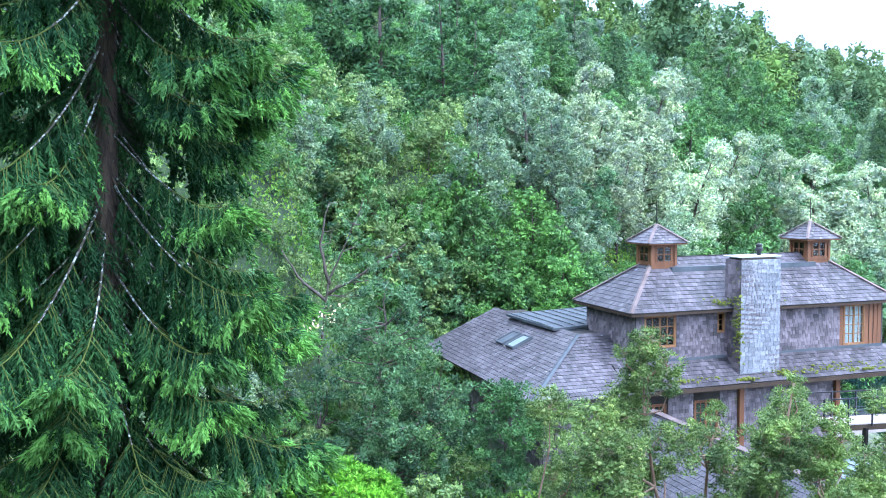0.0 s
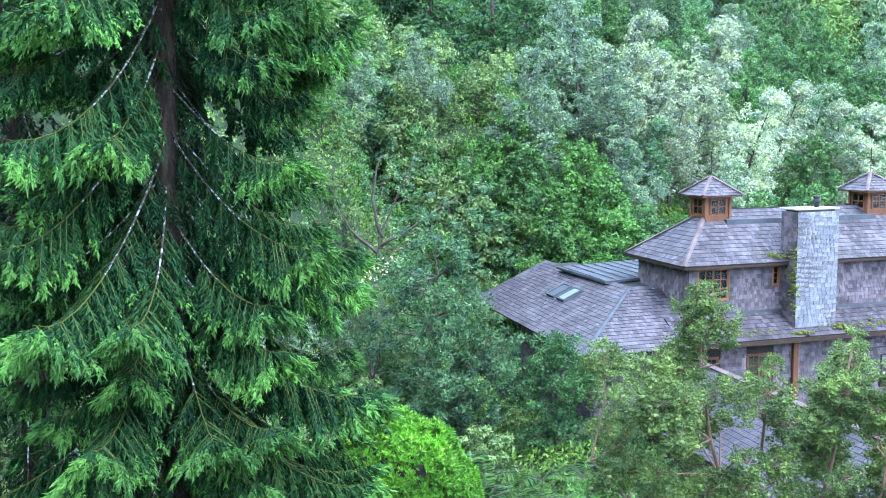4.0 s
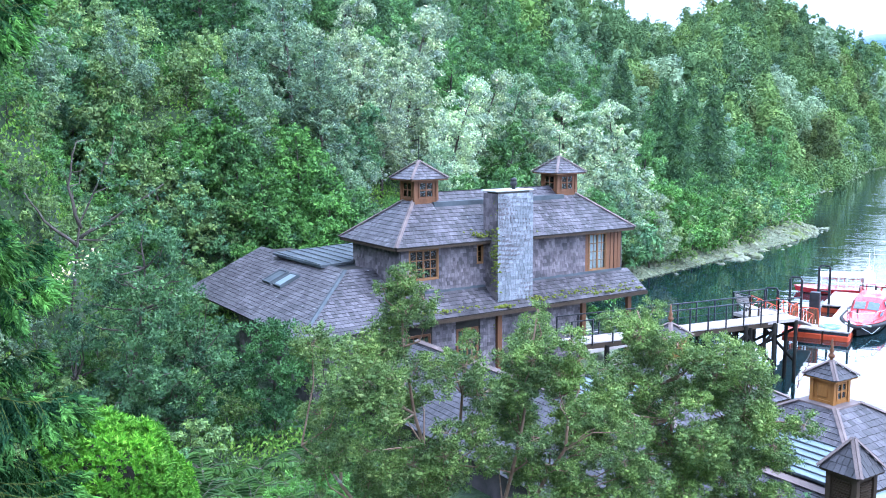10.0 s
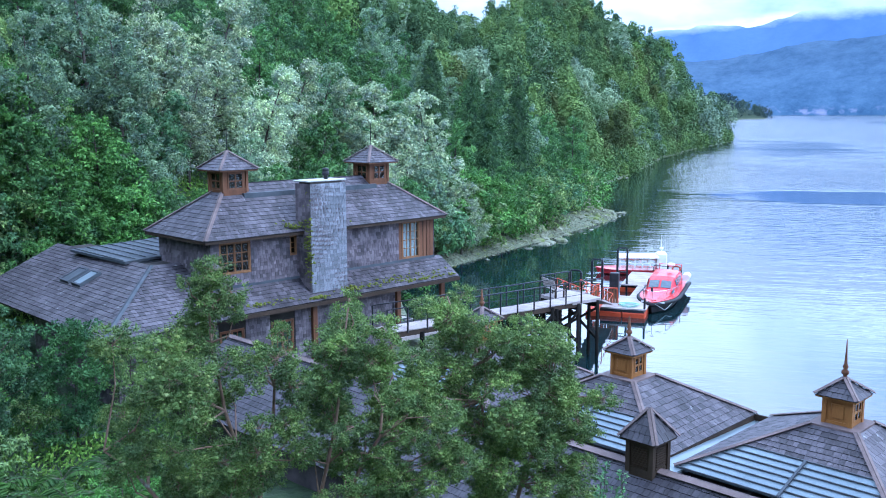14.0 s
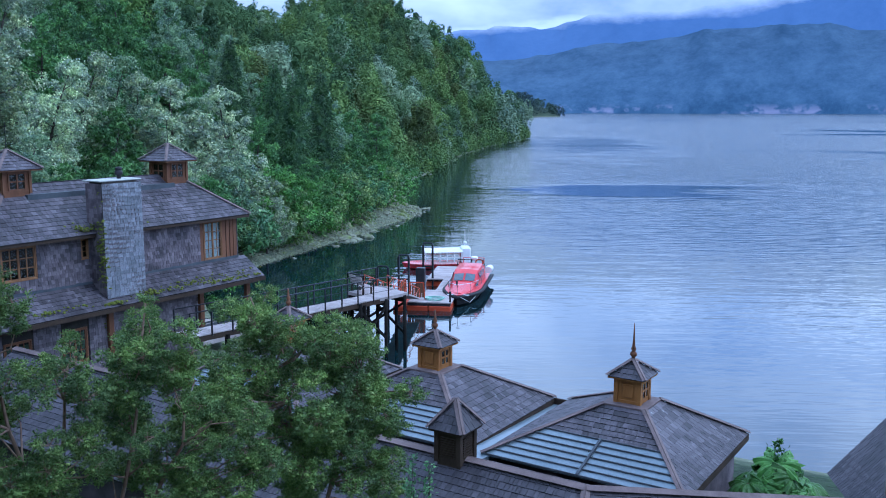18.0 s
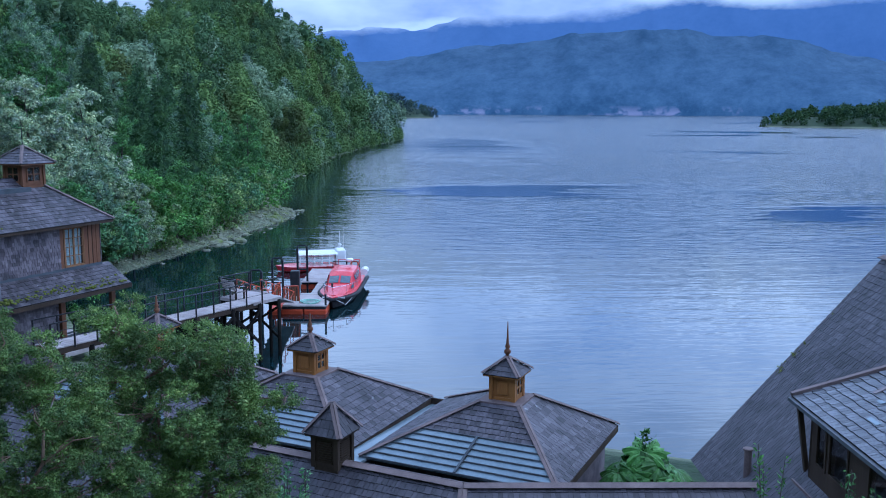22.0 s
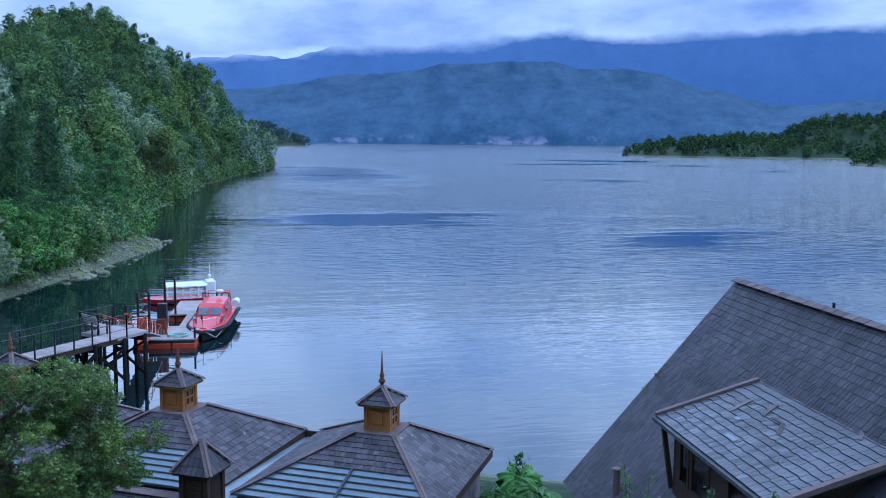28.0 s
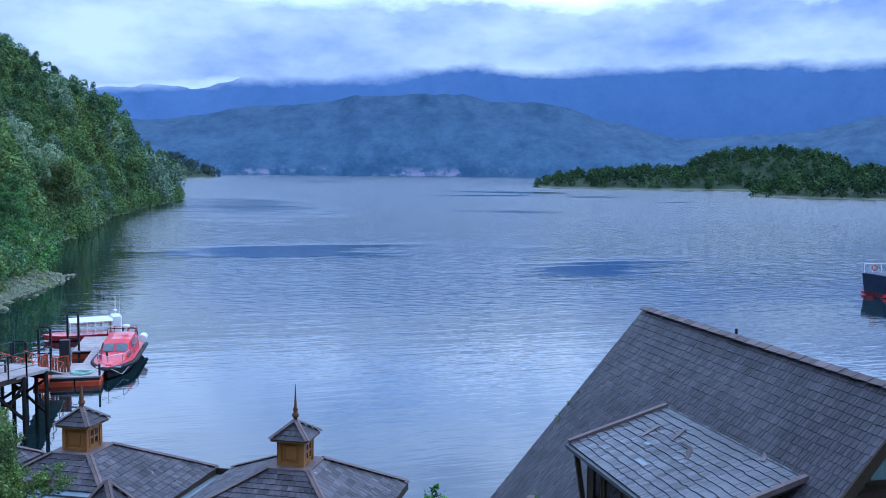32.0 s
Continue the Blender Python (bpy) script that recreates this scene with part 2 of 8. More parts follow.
    bs.inputs["IOR"].default_value = 1.45
    bs.inputs["Specular IOR Level"].default_value = 0.8
    rr = n.new("ShaderNodeMapRange")
    rr.inputs["To Min"].default_value, rr.inputs["To Max"].default_value = 0.015, 0.17
    l.new(wind, rr.inputs["Value"])
    l.new(rr.outputs["Result"], bs.inputs["Roughness"])
    l.new(b3.outputs["Normal"], bs.inputs["Normal"])
    l.new(bs.outputs["BSDF"], out.inputs["Surface"])
    return m


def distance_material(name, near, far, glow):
    """Far slopes: haze put into the blue tones, and a glow added."""
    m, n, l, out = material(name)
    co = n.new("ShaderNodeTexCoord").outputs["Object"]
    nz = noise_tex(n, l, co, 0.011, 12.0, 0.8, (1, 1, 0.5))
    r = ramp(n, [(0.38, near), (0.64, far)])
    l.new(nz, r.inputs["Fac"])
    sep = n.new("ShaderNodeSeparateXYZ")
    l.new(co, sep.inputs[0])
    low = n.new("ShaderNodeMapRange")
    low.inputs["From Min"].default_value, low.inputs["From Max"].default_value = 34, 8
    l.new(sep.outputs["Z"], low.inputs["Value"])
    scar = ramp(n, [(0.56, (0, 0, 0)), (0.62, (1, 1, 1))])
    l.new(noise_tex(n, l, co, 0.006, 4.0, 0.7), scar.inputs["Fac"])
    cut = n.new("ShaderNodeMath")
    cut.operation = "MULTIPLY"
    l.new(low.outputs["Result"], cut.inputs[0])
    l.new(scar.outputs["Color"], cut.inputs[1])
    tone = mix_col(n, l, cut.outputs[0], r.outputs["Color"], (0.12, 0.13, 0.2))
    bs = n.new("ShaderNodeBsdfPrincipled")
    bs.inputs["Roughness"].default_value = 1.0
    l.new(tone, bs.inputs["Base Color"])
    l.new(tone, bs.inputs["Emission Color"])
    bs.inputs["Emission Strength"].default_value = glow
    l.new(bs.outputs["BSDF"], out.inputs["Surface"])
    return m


SHINGLE = surface("weathered_shingle", (0.07, 0.06, 0.062), (0.2, 0.17, 0.17), 0.75, 1.3, 30, 0.5, vary=0.35, stretch=(1, 1, 1))
SHINGLE_ROOF = surface("roof_shingle", (0.0228, 0.0198, 0.0242), (0.103, 0.0912, 0.103), 0.55, 0.9, 26, 0.6, island=0.48, spec=0.35, patch=(0.228, 0.236, 0.234), patch_at=(0.655, 0.69), patch_scale=3.2)
SHINGLE_DARK = surface("dark_roof_shingle", (0.0223, 0.0205, 0.0251), (0.0775, 0.0694, 0.0792), 0.55, 0.9, 26, 0.6, island=0.3, spec=0.35, patch=(0.093, 0.093, 0.0924), patch_at=(0.68, 0.76), patch_scale=2.0)
SHINGLE_WALL = surface("wall_shingle", (0.0516, 0.0422, 0.0475), (0.189, 0.158, 0.172), 0.7, 1.6, 30, 0.5, island=0.42, spec=0.3, patch=(0.0645, 0.0572, 0.066), patch_at=(0.5, 0.64), patch_scale=0.7)
SHINGLE_PALE = surface("silver_lit_chimney_shingle", (0.09, 0.0954, 0.11), (0.288, 0.306, 0.338), 0.5, 0.8, 25, 0.4, island=0.3, patch=(0.09, 0.0765, 0.0828), patch_at=(0.5, 0.64), patch_scale=0.8)
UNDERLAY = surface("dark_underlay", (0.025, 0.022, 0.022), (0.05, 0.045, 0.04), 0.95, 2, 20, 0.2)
CEDAR = surface("oiled_cedar", (0.1, 0.043, 0.023), (0.215, 0.1, 0.05), 0.5, 1.5, 30, 0.3, stretch=(1, 1, 0.15))
HONEY = surface("honey_wood", (0.21, 0.085, 0.022), (0.34, 0.16, 0.045), 0.45, 2, 30, 0.3, stretch=(1, 1, 0.2))
# stained wood, darkened further to put the dormer's eave shade into it
DARKWOOD = surface("dark_stained_shaded_wood", (0.0248, 0.0165, 0.011), (0.0605, 0.0413, 0.0275), 0.7, 2, 30, 0.4, stretch=(0.55, 0.55, 0.11))
WINDOW_WOOD = surface("varnished_window_wood", (0.15, 0.07, 0.03), (0.26, 0.135, 0.058), 0.5, 2, 30, 0.3, stretch=(1, 1, 0.2))
CAPBOARD = surface("ridge_cap_board", (0.06, 0.047, 0.046), (0.17, 0.13, 0.125), 0.65, 1.5, 25, 0.4, vary=0.3)
RIDGECAP = surface("ridge_board", (0.08, 0.06, 0.058), (0.2, 0.15, 0.14), 0.65, 1.5, 25, 0.4)
SEAM = surface("grey_metal_sheet", (0.15, 0.19, 0.21), (0.25, 0.3, 0.33), 0.33, 0.7, 12, 0.06, metal=0.35)
BATTEN = surface("dark_batten", (0.05, 0.055, 0.06), (0.11, 0.12, 0.13), 0.5, 3, 20, 0.2)
LEAD = surface("flashing_metal", (0.045, 0.052, 0.06), (0.1, 0.115, 0.13), 0.75, 1.5, 20, 0.2, metal=0.1)
IRON = surface("black_painted_steel", (0.012, 0.012, 0.014), (0.035, 0.035, 0.04), 0.45, 3, 30, 0.15)
MOSS = surface("moss", (0.06, 0.085, 0.014), (0.16, 0.175, 0.03), 0.95, 3, 40, 0.8)
DECK = surface("pale_deck_boards", (0.27, 0.23, 0.22), (0.44, 0.39, 0.37), 0.7, 1.5, 25, 0.3, vary=0.15)
CONCRETE = surface("tidal_concrete", (0.045, 0.045, 0.036), (0.13, 0.12, 0.1), 0.85, 1.2, 20, 0.5)
RED = surface("red_paint", (0.5, 0.02, 0.03), (0.66, 0.05, 0.06), 0.3, 1.2, 20, 0.05, coat=0.3)
ORANGE = surface("orange_red_float", (0.36, 0.04, 0.015), (0.5, 0.085, 0.03), 0.5, 1.5, 18, 0.15)
WHITE = surface("white_gelcoat", (0.7, 0.72, 0.73), (0.82, 0.83, 0.84), 0.3, 1.5, 20, 0.03, coat=0.3)
RUBBER = surface("black_rubber", (0.01, 0.01, 0.012), (0.03, 0.03, 0.032), 0.6, 3, 30, 0.1)
CURTAIN = surface("pale_curtain", (0.5, 0.56, 0.6), (0.68, 0.72, 0.74), 0.9, 6, 40, 0.2, stretch=(3, 3, 0.2))
# the dimness behind windows is put into this base colour
ROOM = surface("painted_dim_interior", (0.03, 0.022, 0.018), (0.06, 0.045, 0.035), 0.9, 1, 10, 0.1)
CAPSTONE = surface("pale_weathered_slab", (0.3, 0.31, 0.28), (0.5, 0.51, 0.47), 0.7, 1.5, 20, 0.3, patch=(0.2, 0.13, 0.11), patch_at=(0.6, 0.7), patch_scale=1.2)
GLASS = glass("window_glass")
BARK = surface("grey_brown_bark", (0.04, 0.032, 0.028), (0.12, 0.1, 0.085), 0.9, 4, 30, 0.9, stretch=(1, 1, 0.25), patch=(0.2, 0.21, 0.2), patch_at=(0.6, 0.68), patch_scale=5)
BARK_RED = surface("reddish_smooth_bark", (0.11, 0.062, 0.04), (0.3, 0.2, 0.145), 0.7, 4, 30, 0.5, stretch=(1, 1, 0.25), patch=(0.36, 0.36, 0.34), patch_at=(0.6, 0.68), patch_scale=3)
ROCK = surface("shore_rock", (0.09, 0.1, 0.065), (0.28, 0.29, 0.2), 0.85, 1.2, 14, 0.7, patch=(0.17, 0.21, 0.07), patch_at=(0.5, 0.62), patch_scale=0.6)
LEAF_MID = foliage("broadleaf_green", (0.039, 0.112, 0.0432), (0.104, 0.25, 0.0945), (0.182, 0.35, 0.149))
LEAF_LIGHT = foliage("bright_green_leaf", (0.04, 0.12, 0.035), (0.105, 0.27, 0.075), (0.18, 0.38, 0.13))
LEAF_PALE = foliage("silvery_leaf", (0.07, 0.15, 0.1), (0.175, 0.3, 0.21), (0.36, 0.5, 0.4))
LEAF_BLOOM = foliage("cream_blossom", (0.115, 0.226, 0.136), (0.368, 0.52, 0.384), (0.667, 0.791, 0.633))
LEAF_DARK = foliage("dark_evergreen_leaf", (0.025, 0.075, 0.034), (0.06, 0.155, 0.066), (0.11, 0.23, 0.1))
LEAF_FIR = foliage("conifer_needles", (0.04, 0.1, 0.05), (0.08, 0.175, 0.085), (0.13, 0.25, 0.12))
LEAF_OLIVE = foliage("olive_green_leaf", (0.07, 0.149, 0.063), (0.168, 0.297, 0.12), (0.28, 0.392, 0.18))
LEAF_TEAL = foliage("blue_green_leaf", (0.04, 0.115, 0.06), (0.11, 0.25, 0.13), (0.22, 0.4, 0.23))
LEAF_MYRTLE = foliage("myrtle_leaf", (0.0577, 0.128, 0.0439), (0.157, 0.275, 0.0997), (0.305, 0.418, 0.183), gloss=0.5, grain=2.0)
NEEDLE = foliage("spruce_needles", (0.0118, 0.0428, 0.0192), (0.0214, 0.0721, 0.0296), (0.034, 0.0994, 0.0383), through_light=0.08, gloss=0.7, shine=0.05, deep=(0.8, 0.85, 0.9))
NEEDLE_TIP = foliage("fresh_spruce_tips", (0.0532, 0.164, 0.0462), (0.0887, 0.244, 0.0639), (0.128, 0.303, 0.0853), through_light=0.2, gloss=0.6, shine=0.05)
FERN = foliage("fern_frond", (0.0217, 0.066, 0.0186), (0.0496, 0.12, 0.0341), (0.0806, 0.168, 0.0558))
WATER = water_material()

# ---------------------------------------------------------------- mesh helpers
class Mesh:
    """Vertices and faces of one mesh, gathered piece by piece."""

    def __init__(self):
        self.v, self.f = [], []

    def add(self, verts, faces):
        k = len(self.v)
        self.v += [tuple(p) for p in verts]
        self.f += [tuple(i + k for i in f) for f in faces]
        return self

    def box(self, x0, y0, z0, x1, y1, z1, m=None):
        pts = [Vector((x, y, z)) for x in (x0, x1) for y in (y0, y1) for z in (z0, z1)]
        if m is not None:
            pts = [m @ p for p in pts]
        return self.add(pts, [(0, 1, 3, 2), (4, 6, 7, 5), (0, 4, 5, 1), (2, 3, 7, 6), (0, 2, 6, 4), (1, 5, 7, 3)])

    def cbox(self, x0, y0, z0, x1, y1, z1, c=0.01, m=None):
        """A box with its four upright and eight other edges chamfered."""
        bm = bmesh.new()
        bmesh.ops.create_cube(bm, size=1.0)
        for v in bm.verts:
            v.co = Vector(((x0 + x1) / 2 + v.co.x * (x1 - x0), (y0 + y1) / 2 + v.co.y * (y1 - y0), (z0 + z1) / 2 + v.co.z * (z1 - z0)))
        bmesh.ops.bevel(bm, geom=bm.edges[:], offset=c, segments=1, affect="EDGES")
        bm.verts.index_update()
        self.add([m @ v.co if m is not None else v.co.copy() for v in bm.verts], [[v.index for v in f.verts] for f in bm.faces])
        bm.free()
        return self

    def beam(self, a, b, w, h, up=(0, 0, 1)):
        """A square bar from a to b."""
        a, b = Vector(a), Vector(b)
        d = (b - a).normalized()
        s = d.cross(Vector(up))
        s = s.normalized() if s.length > 1e-4 else Vector((1, 0, 0))
        t = s.cross(d)
        pts = [p + s * (w / 2 * i) + t * (h / 2 * j) for p in (a, b) for i, j in ((-1, -1), (1, -1), (1, 1), (-1, 1))]
        return self.add(pts, [(3, 2, 1, 0), (4, 5, 6, 7), (0, 1, 5, 4), (1, 2, 6, 5), (2, 3, 7, 6), (3, 0, 4, 7)])

    def tube(self, pts, radii, n=8):
        """A round bar through points, with a radius at each."""
        pts = [Vector(p) for p in pts]
        k, ref = len(self.v), Vector((0.31, 0.17, 0.93))
        rings = []
        for i, p in enumerate(pts):
            d = (pts[min(i + 1, len(pts) - 1)] - pts[max(i - 1, 0)]).normalized()
            s = d.cross(ref).normalized()
            t = d.cross(s)
            r = radii[i] if isinstance(radii, (list, tuple)) else radii
            rings.append([p + (s * math.cos(a) + t * math.sin(a)) * r for a in (2 * math.pi * j / n for j in range(n))])
        for ring in rings:
            self.v += [tuple(p) for p in ring]
        for i in range(len(pts) - 1):
            for j in range(n):
                a, b = k + i * n + j, k + i * n + (j + 1) % n
                self.f.append((a, b, b + n, a + n))
        self.f.append(tuple(k + j for j in range(n))[::-1])
        self.f.append(tuple(k + (len(pts) - 1) * n + j for j in range(n)))
        return self

    def lathe(self, x, y, profile, n=12):
        """Rings of (radius, z) about an upright axis."""
        return self.rings([[(x + r * math.cos(2 * math.pi * j / n), y + r * math.sin(2 * math.pi * j / n), z) for j in range(n)] for r, z in profile])

    def rings(self, rings, caps=True):
        k, n = len(self.v), len(rings[0])
        for ring in rings:
            self.v += [tuple(p) for p in ring]
        for i in range(len(rings) - 1):
            for j in range(n):
                a, b = k + i * n + j, k + i * n + (j + 1) % n
                self.f.append((a, b, b + n, a + n))
        if caps:
            self.f.append(tuple(k + j for j in range(n))[::-1])
            self.f.append(tuple(k + (len(rings) - 1) * n + j for j in range(n)))
        return self

    def slab(self, poly, thick):
        """A flat polygon given a thickness downwards along its normal."""
        p = [Vector(q) for q in poly]
        nrm = (p[1] - p[0]).cross(p[2] - p[0]).normalized()
        n = len(p)
        self.add(p + [q - nrm * thick for q in p], [tuple(range(n)), tuple(range(2 * n - 1, n - 1, -1))] + [(i, i + n, (i + 1) % n + n, (i + 1) % n) for i in range(n)])
        return self

    def data(self, name, mat, smooth=False):
        me = bpy.data.meshes.new(name)
        me.from_pydata(self.v, [], self.f)
        me.materials.append(mat)
        if smooth:
            me.polygons.foreach_set("use_smooth", [True] * len(me.polygons))
        me.update()
        return me


def thing(name, m, label, category, group="", kind=""):
    """An empty at a thing's base that carries its parts."""
    ob = new(name)
    ob.empty_display_size = 0.2
    ob.matrix_basis = m
    return tagged(ob, label, category, group, kind)


def part(name, mesh, mat, parent=None, label="", smooth=False, kind=""):
    """One mesh object, under a thing or a part."""
    ob = new(name, mesh.data(name, mat, smooth) if isinstance(mesh, Mesh) else mesh)
    ob.parent = parent
    return tagged(ob, label, kind=kind)


def whole(name, mesh, mat, label, category, group="", kind="", m=None, smooth=False):
    """A thing that is one mesh."""
    ob = new(name, mesh.data(name, mat, smooth) if isinstance(mesh, Mesh) else mesh)
    if m is not None:
        ob.matrix_basis = m
    return tagged(ob, label, category, group, kind)


def np_mesh(name, verts, faces, mats, index=None, smooth=False):
    """A mesh from arrays: verts (n, 3), faces (m, 4) or (m, 3)."""
    me = bpy.data.meshes.new(name)
    k = faces.shape[1]
    me.vertices.add(len(verts))
    me.vertices.foreach_set("co", np.ascontiguousarray(verts, np.float32).ravel())
    me.loops.add(faces.size)
    me.loops.foreach_set("vertex_index", np.ascontiguousarray(faces, np.int32).ravel())
    me.polygons.add(len(faces))
    me.polygons.foreach_set("loop_start", np.arange(0, faces.size, k, dtype=np.int32))
    for mat in mats:
        me.materials.append(mat)
    if index is not None:
        me.polygons.foreach_set("material_index", np.ascontiguousarray(index, np.int32))
    me.polygons.foreach_set("use_smooth", np.full(len(faces), smooth))
    me.update(calc_edges=True)
    me.validate()
    return me


def blades(rng, at, along, length, width, fold=0.25, facing=None):
    """Folded leaf blades as two quads sharing a rib: arrays of roots, directions, lengths and widths."""
    n = len(at)
    along = along / (np.linalg.norm(along, axis=1, keepdims=True) + 1e-9)
    ref = rng.normal(size=(n, 3)) if facing is None else facing / (np.linalg.norm(facing, axis=1, keepdims=True) + 1e-9) + rng.normal(size=(n, 3)) * 0.4
    side = np.cross(along, ref)
    side /= np.linalg.norm(side, axis=1, keepdims=True) + 1e-9
    up = np.cross(side, along)
    length, width = np.broadcast_to(length, n)[:, None], np.broadcast_to(width, n)[:, None]
    mid = at + along * length * 0.45
    tip = at + along * length
    v = np.stack([at, mid + side * width / 2 + up * width * fold, tip, mid - side * width / 2 + up * width * fold], 1).reshape(-1, 3)
    b = np.arange(n)[:, None] * 4
    f = np.concatenate([b + [0, 1, 2], b + [0, 2, 3]], 1).reshape(-1, 3)
    return v, f



def flakes(rng, at, along, length, width, facing):
    """Small leaf sprays far from the eye: one pointed triangle each."""
    n = len(at)
    along = along / (np.linalg.norm(along, axis=1, keepdims=True) + 1e-9)
    side = np.cross(along, facing / (np.linalg.norm(facing, axis=1, keepdims=True) + 1e-9) + rng.normal(size=(n, 3)) * 0.4)
    side *= (np.broadcast_to(width, n) / 2 / (np.linalg.norm(side, axis=1) + 1e-9))[:, None]
    along = along * np.broadcast_to(length, n)[:, None]
    mid = along * rng.uniform(0.0, 0.5, (n, 1))
    v = np.stack([at + side, at - side + mid, at + along], 1).reshape(-1, 3)
    return v, np.arange(3 * n).reshape(-1, 3)

# ---------------------------------------------------------------- land
SHORE = np.array([(400, -300), (60, 6), (30, 22), (20, 28.5), (12.4, 32.3), (9, 34), (2, 37), (-4, 40), (-9, 43.5), (-12, 48), (-17, 56), (-21, 66), (-18.3, 76),
                  (-13.5, 92), (-11.4, 100), (-7.6, 113), (-8, 120), (-13, 130), (-15, 142), (-14, 157), (-10, 200), (-6, 260), (2, 320), (14, 380), (21, 420), (22, 450),
                  (8, 480), (-60, 520), (-300, 650), (-900, 900), (-900, -900), (400, -900)], float)
MOUNDS = [(465, 790, 100, 70, 10), (520, 770, 120, 90, 13), (600, 760, 95, 90, 32), (445, 470, 70, 75, 6), (520, 500, 110, 90, 12), (-60, 1760, 210, 160, 34), (-330, 1900, 300, 200, 60)]
ROT = math.atan2(0.859, 0.512)
CU, SU = math.cos(ROT), math.sin(ROT)


def uv(u, v, z=0.0):
    """World place of lodge coordinates: u along the lodge towards the fjord, v across it."""
    return Vector((CU * u - SU * v, SU * u + CU * v, z))


def shore_distance(x, y):
    """Metres inland of the waterline; negative on the water."""
    x, y = np.asarray(x, float), np.asarray(y, float)
    best = np.full(x.shape, 1e9)
    inside = np.zeros(x.shape, bool)
    for a, b in zip(SHORE, np.roll(SHORE, -1, 0)):
        d = b - a
        t = np.clip(((x - a[0]) * d[0] + (y - a[1]) * d[1]) / (d @ d), 0, 1)
        best = np.minimum(best, np.hypot(x - a[0] - t * d[0], y - a[1] - t * d[1]))
        cross = (a[1] > y) != (b[1] > y)
        with np.errstate(divide="ignore", invalid="ignore"):
            at = (b[0] - a[0]) * (y - a[1]) / (b[1] - a[1]) + a[0]
        inside ^= cross & (x < at)
    return np.where(inside, best, -best)


def step(a, b, x):
    t = np.clip((x - a) / (b - a), 0, 1)
    return t * t * (3 - 2 * t)


def land(x, y):
    """Height of the ground."""
    x, y = np.asarray(x, float), np.asarray(y, float)
    d = shore_distance(x, y)
    vv = -SU * x + CU * y
    r = np.hypot(x, y)
    far = step(120, 260, r)
    beach = np.where(d < 0, np.maximum(-4, d * 0.35), np.minimum(d * (0.34 + 0.6 * step(115, 150, r)), 1.3 - 0.9 * step(118, 150, r)))
    behind = np.maximum(step(41, 52, vv), step(20, 36, -x) * step(20, 40, vv))
    head = np.degrees(np.arctan2(-x, y))
    uu = CU * x + SU * y
    terrace = step(6, 11, uu) * (1 - step(36, 40, uu)) * step(22, 29, vv) * (1 - step(48, 61, vv))
    behind = behind * (1 - 0.95 * terrace)
    hill = 66 * (1 - np.exp(-(0.5 + 0.75 * step(110, 300, r) * (1 - step(6.5, 13, head)) + 0.1 * step(13, 17, head) + 0.05 * step(18, 27, head)) * np.maximum(d - 5, 0) / 66)) * behind
    # an unseen rise added behind the viewpoint to block low sky light
    rear = 46 * step(14, 75, -y + 0.25 * np.abs(x)) * (1 - step(60, 90, x + 0.4 * y))
    knoll = 9.3 * np.exp(-(r / 13.5) ** 2) + 2.2 * np.exp(-(((x + 14) / 7) ** 2 + ((y - 9) / 7) ** 2))
    lumps = 0.35 * np.sin(x * 0.31 + 1.3) * np.sin(y * 0.27) + 0.9 * np.sin(x * 0.083 + y * 0.05) * far
    h = beach + np.where(d > 0, np.maximum(hill, rear) + knoll + lumps * step(4, 16, d) * (0.4 + behind), 0)
    for cx, cy, rx, ry, top in MOUNDS:
        q = ((x - cx) / rx) ** 2 + ((y - cy) / ry) ** 2
        h = np.maximum(h, np.where(q < 1.3, top * (1 - q ** 2), -4))
    return h


def ground_at(x, y):
    return float(land(np.array([x]), np.array([y]))[0])


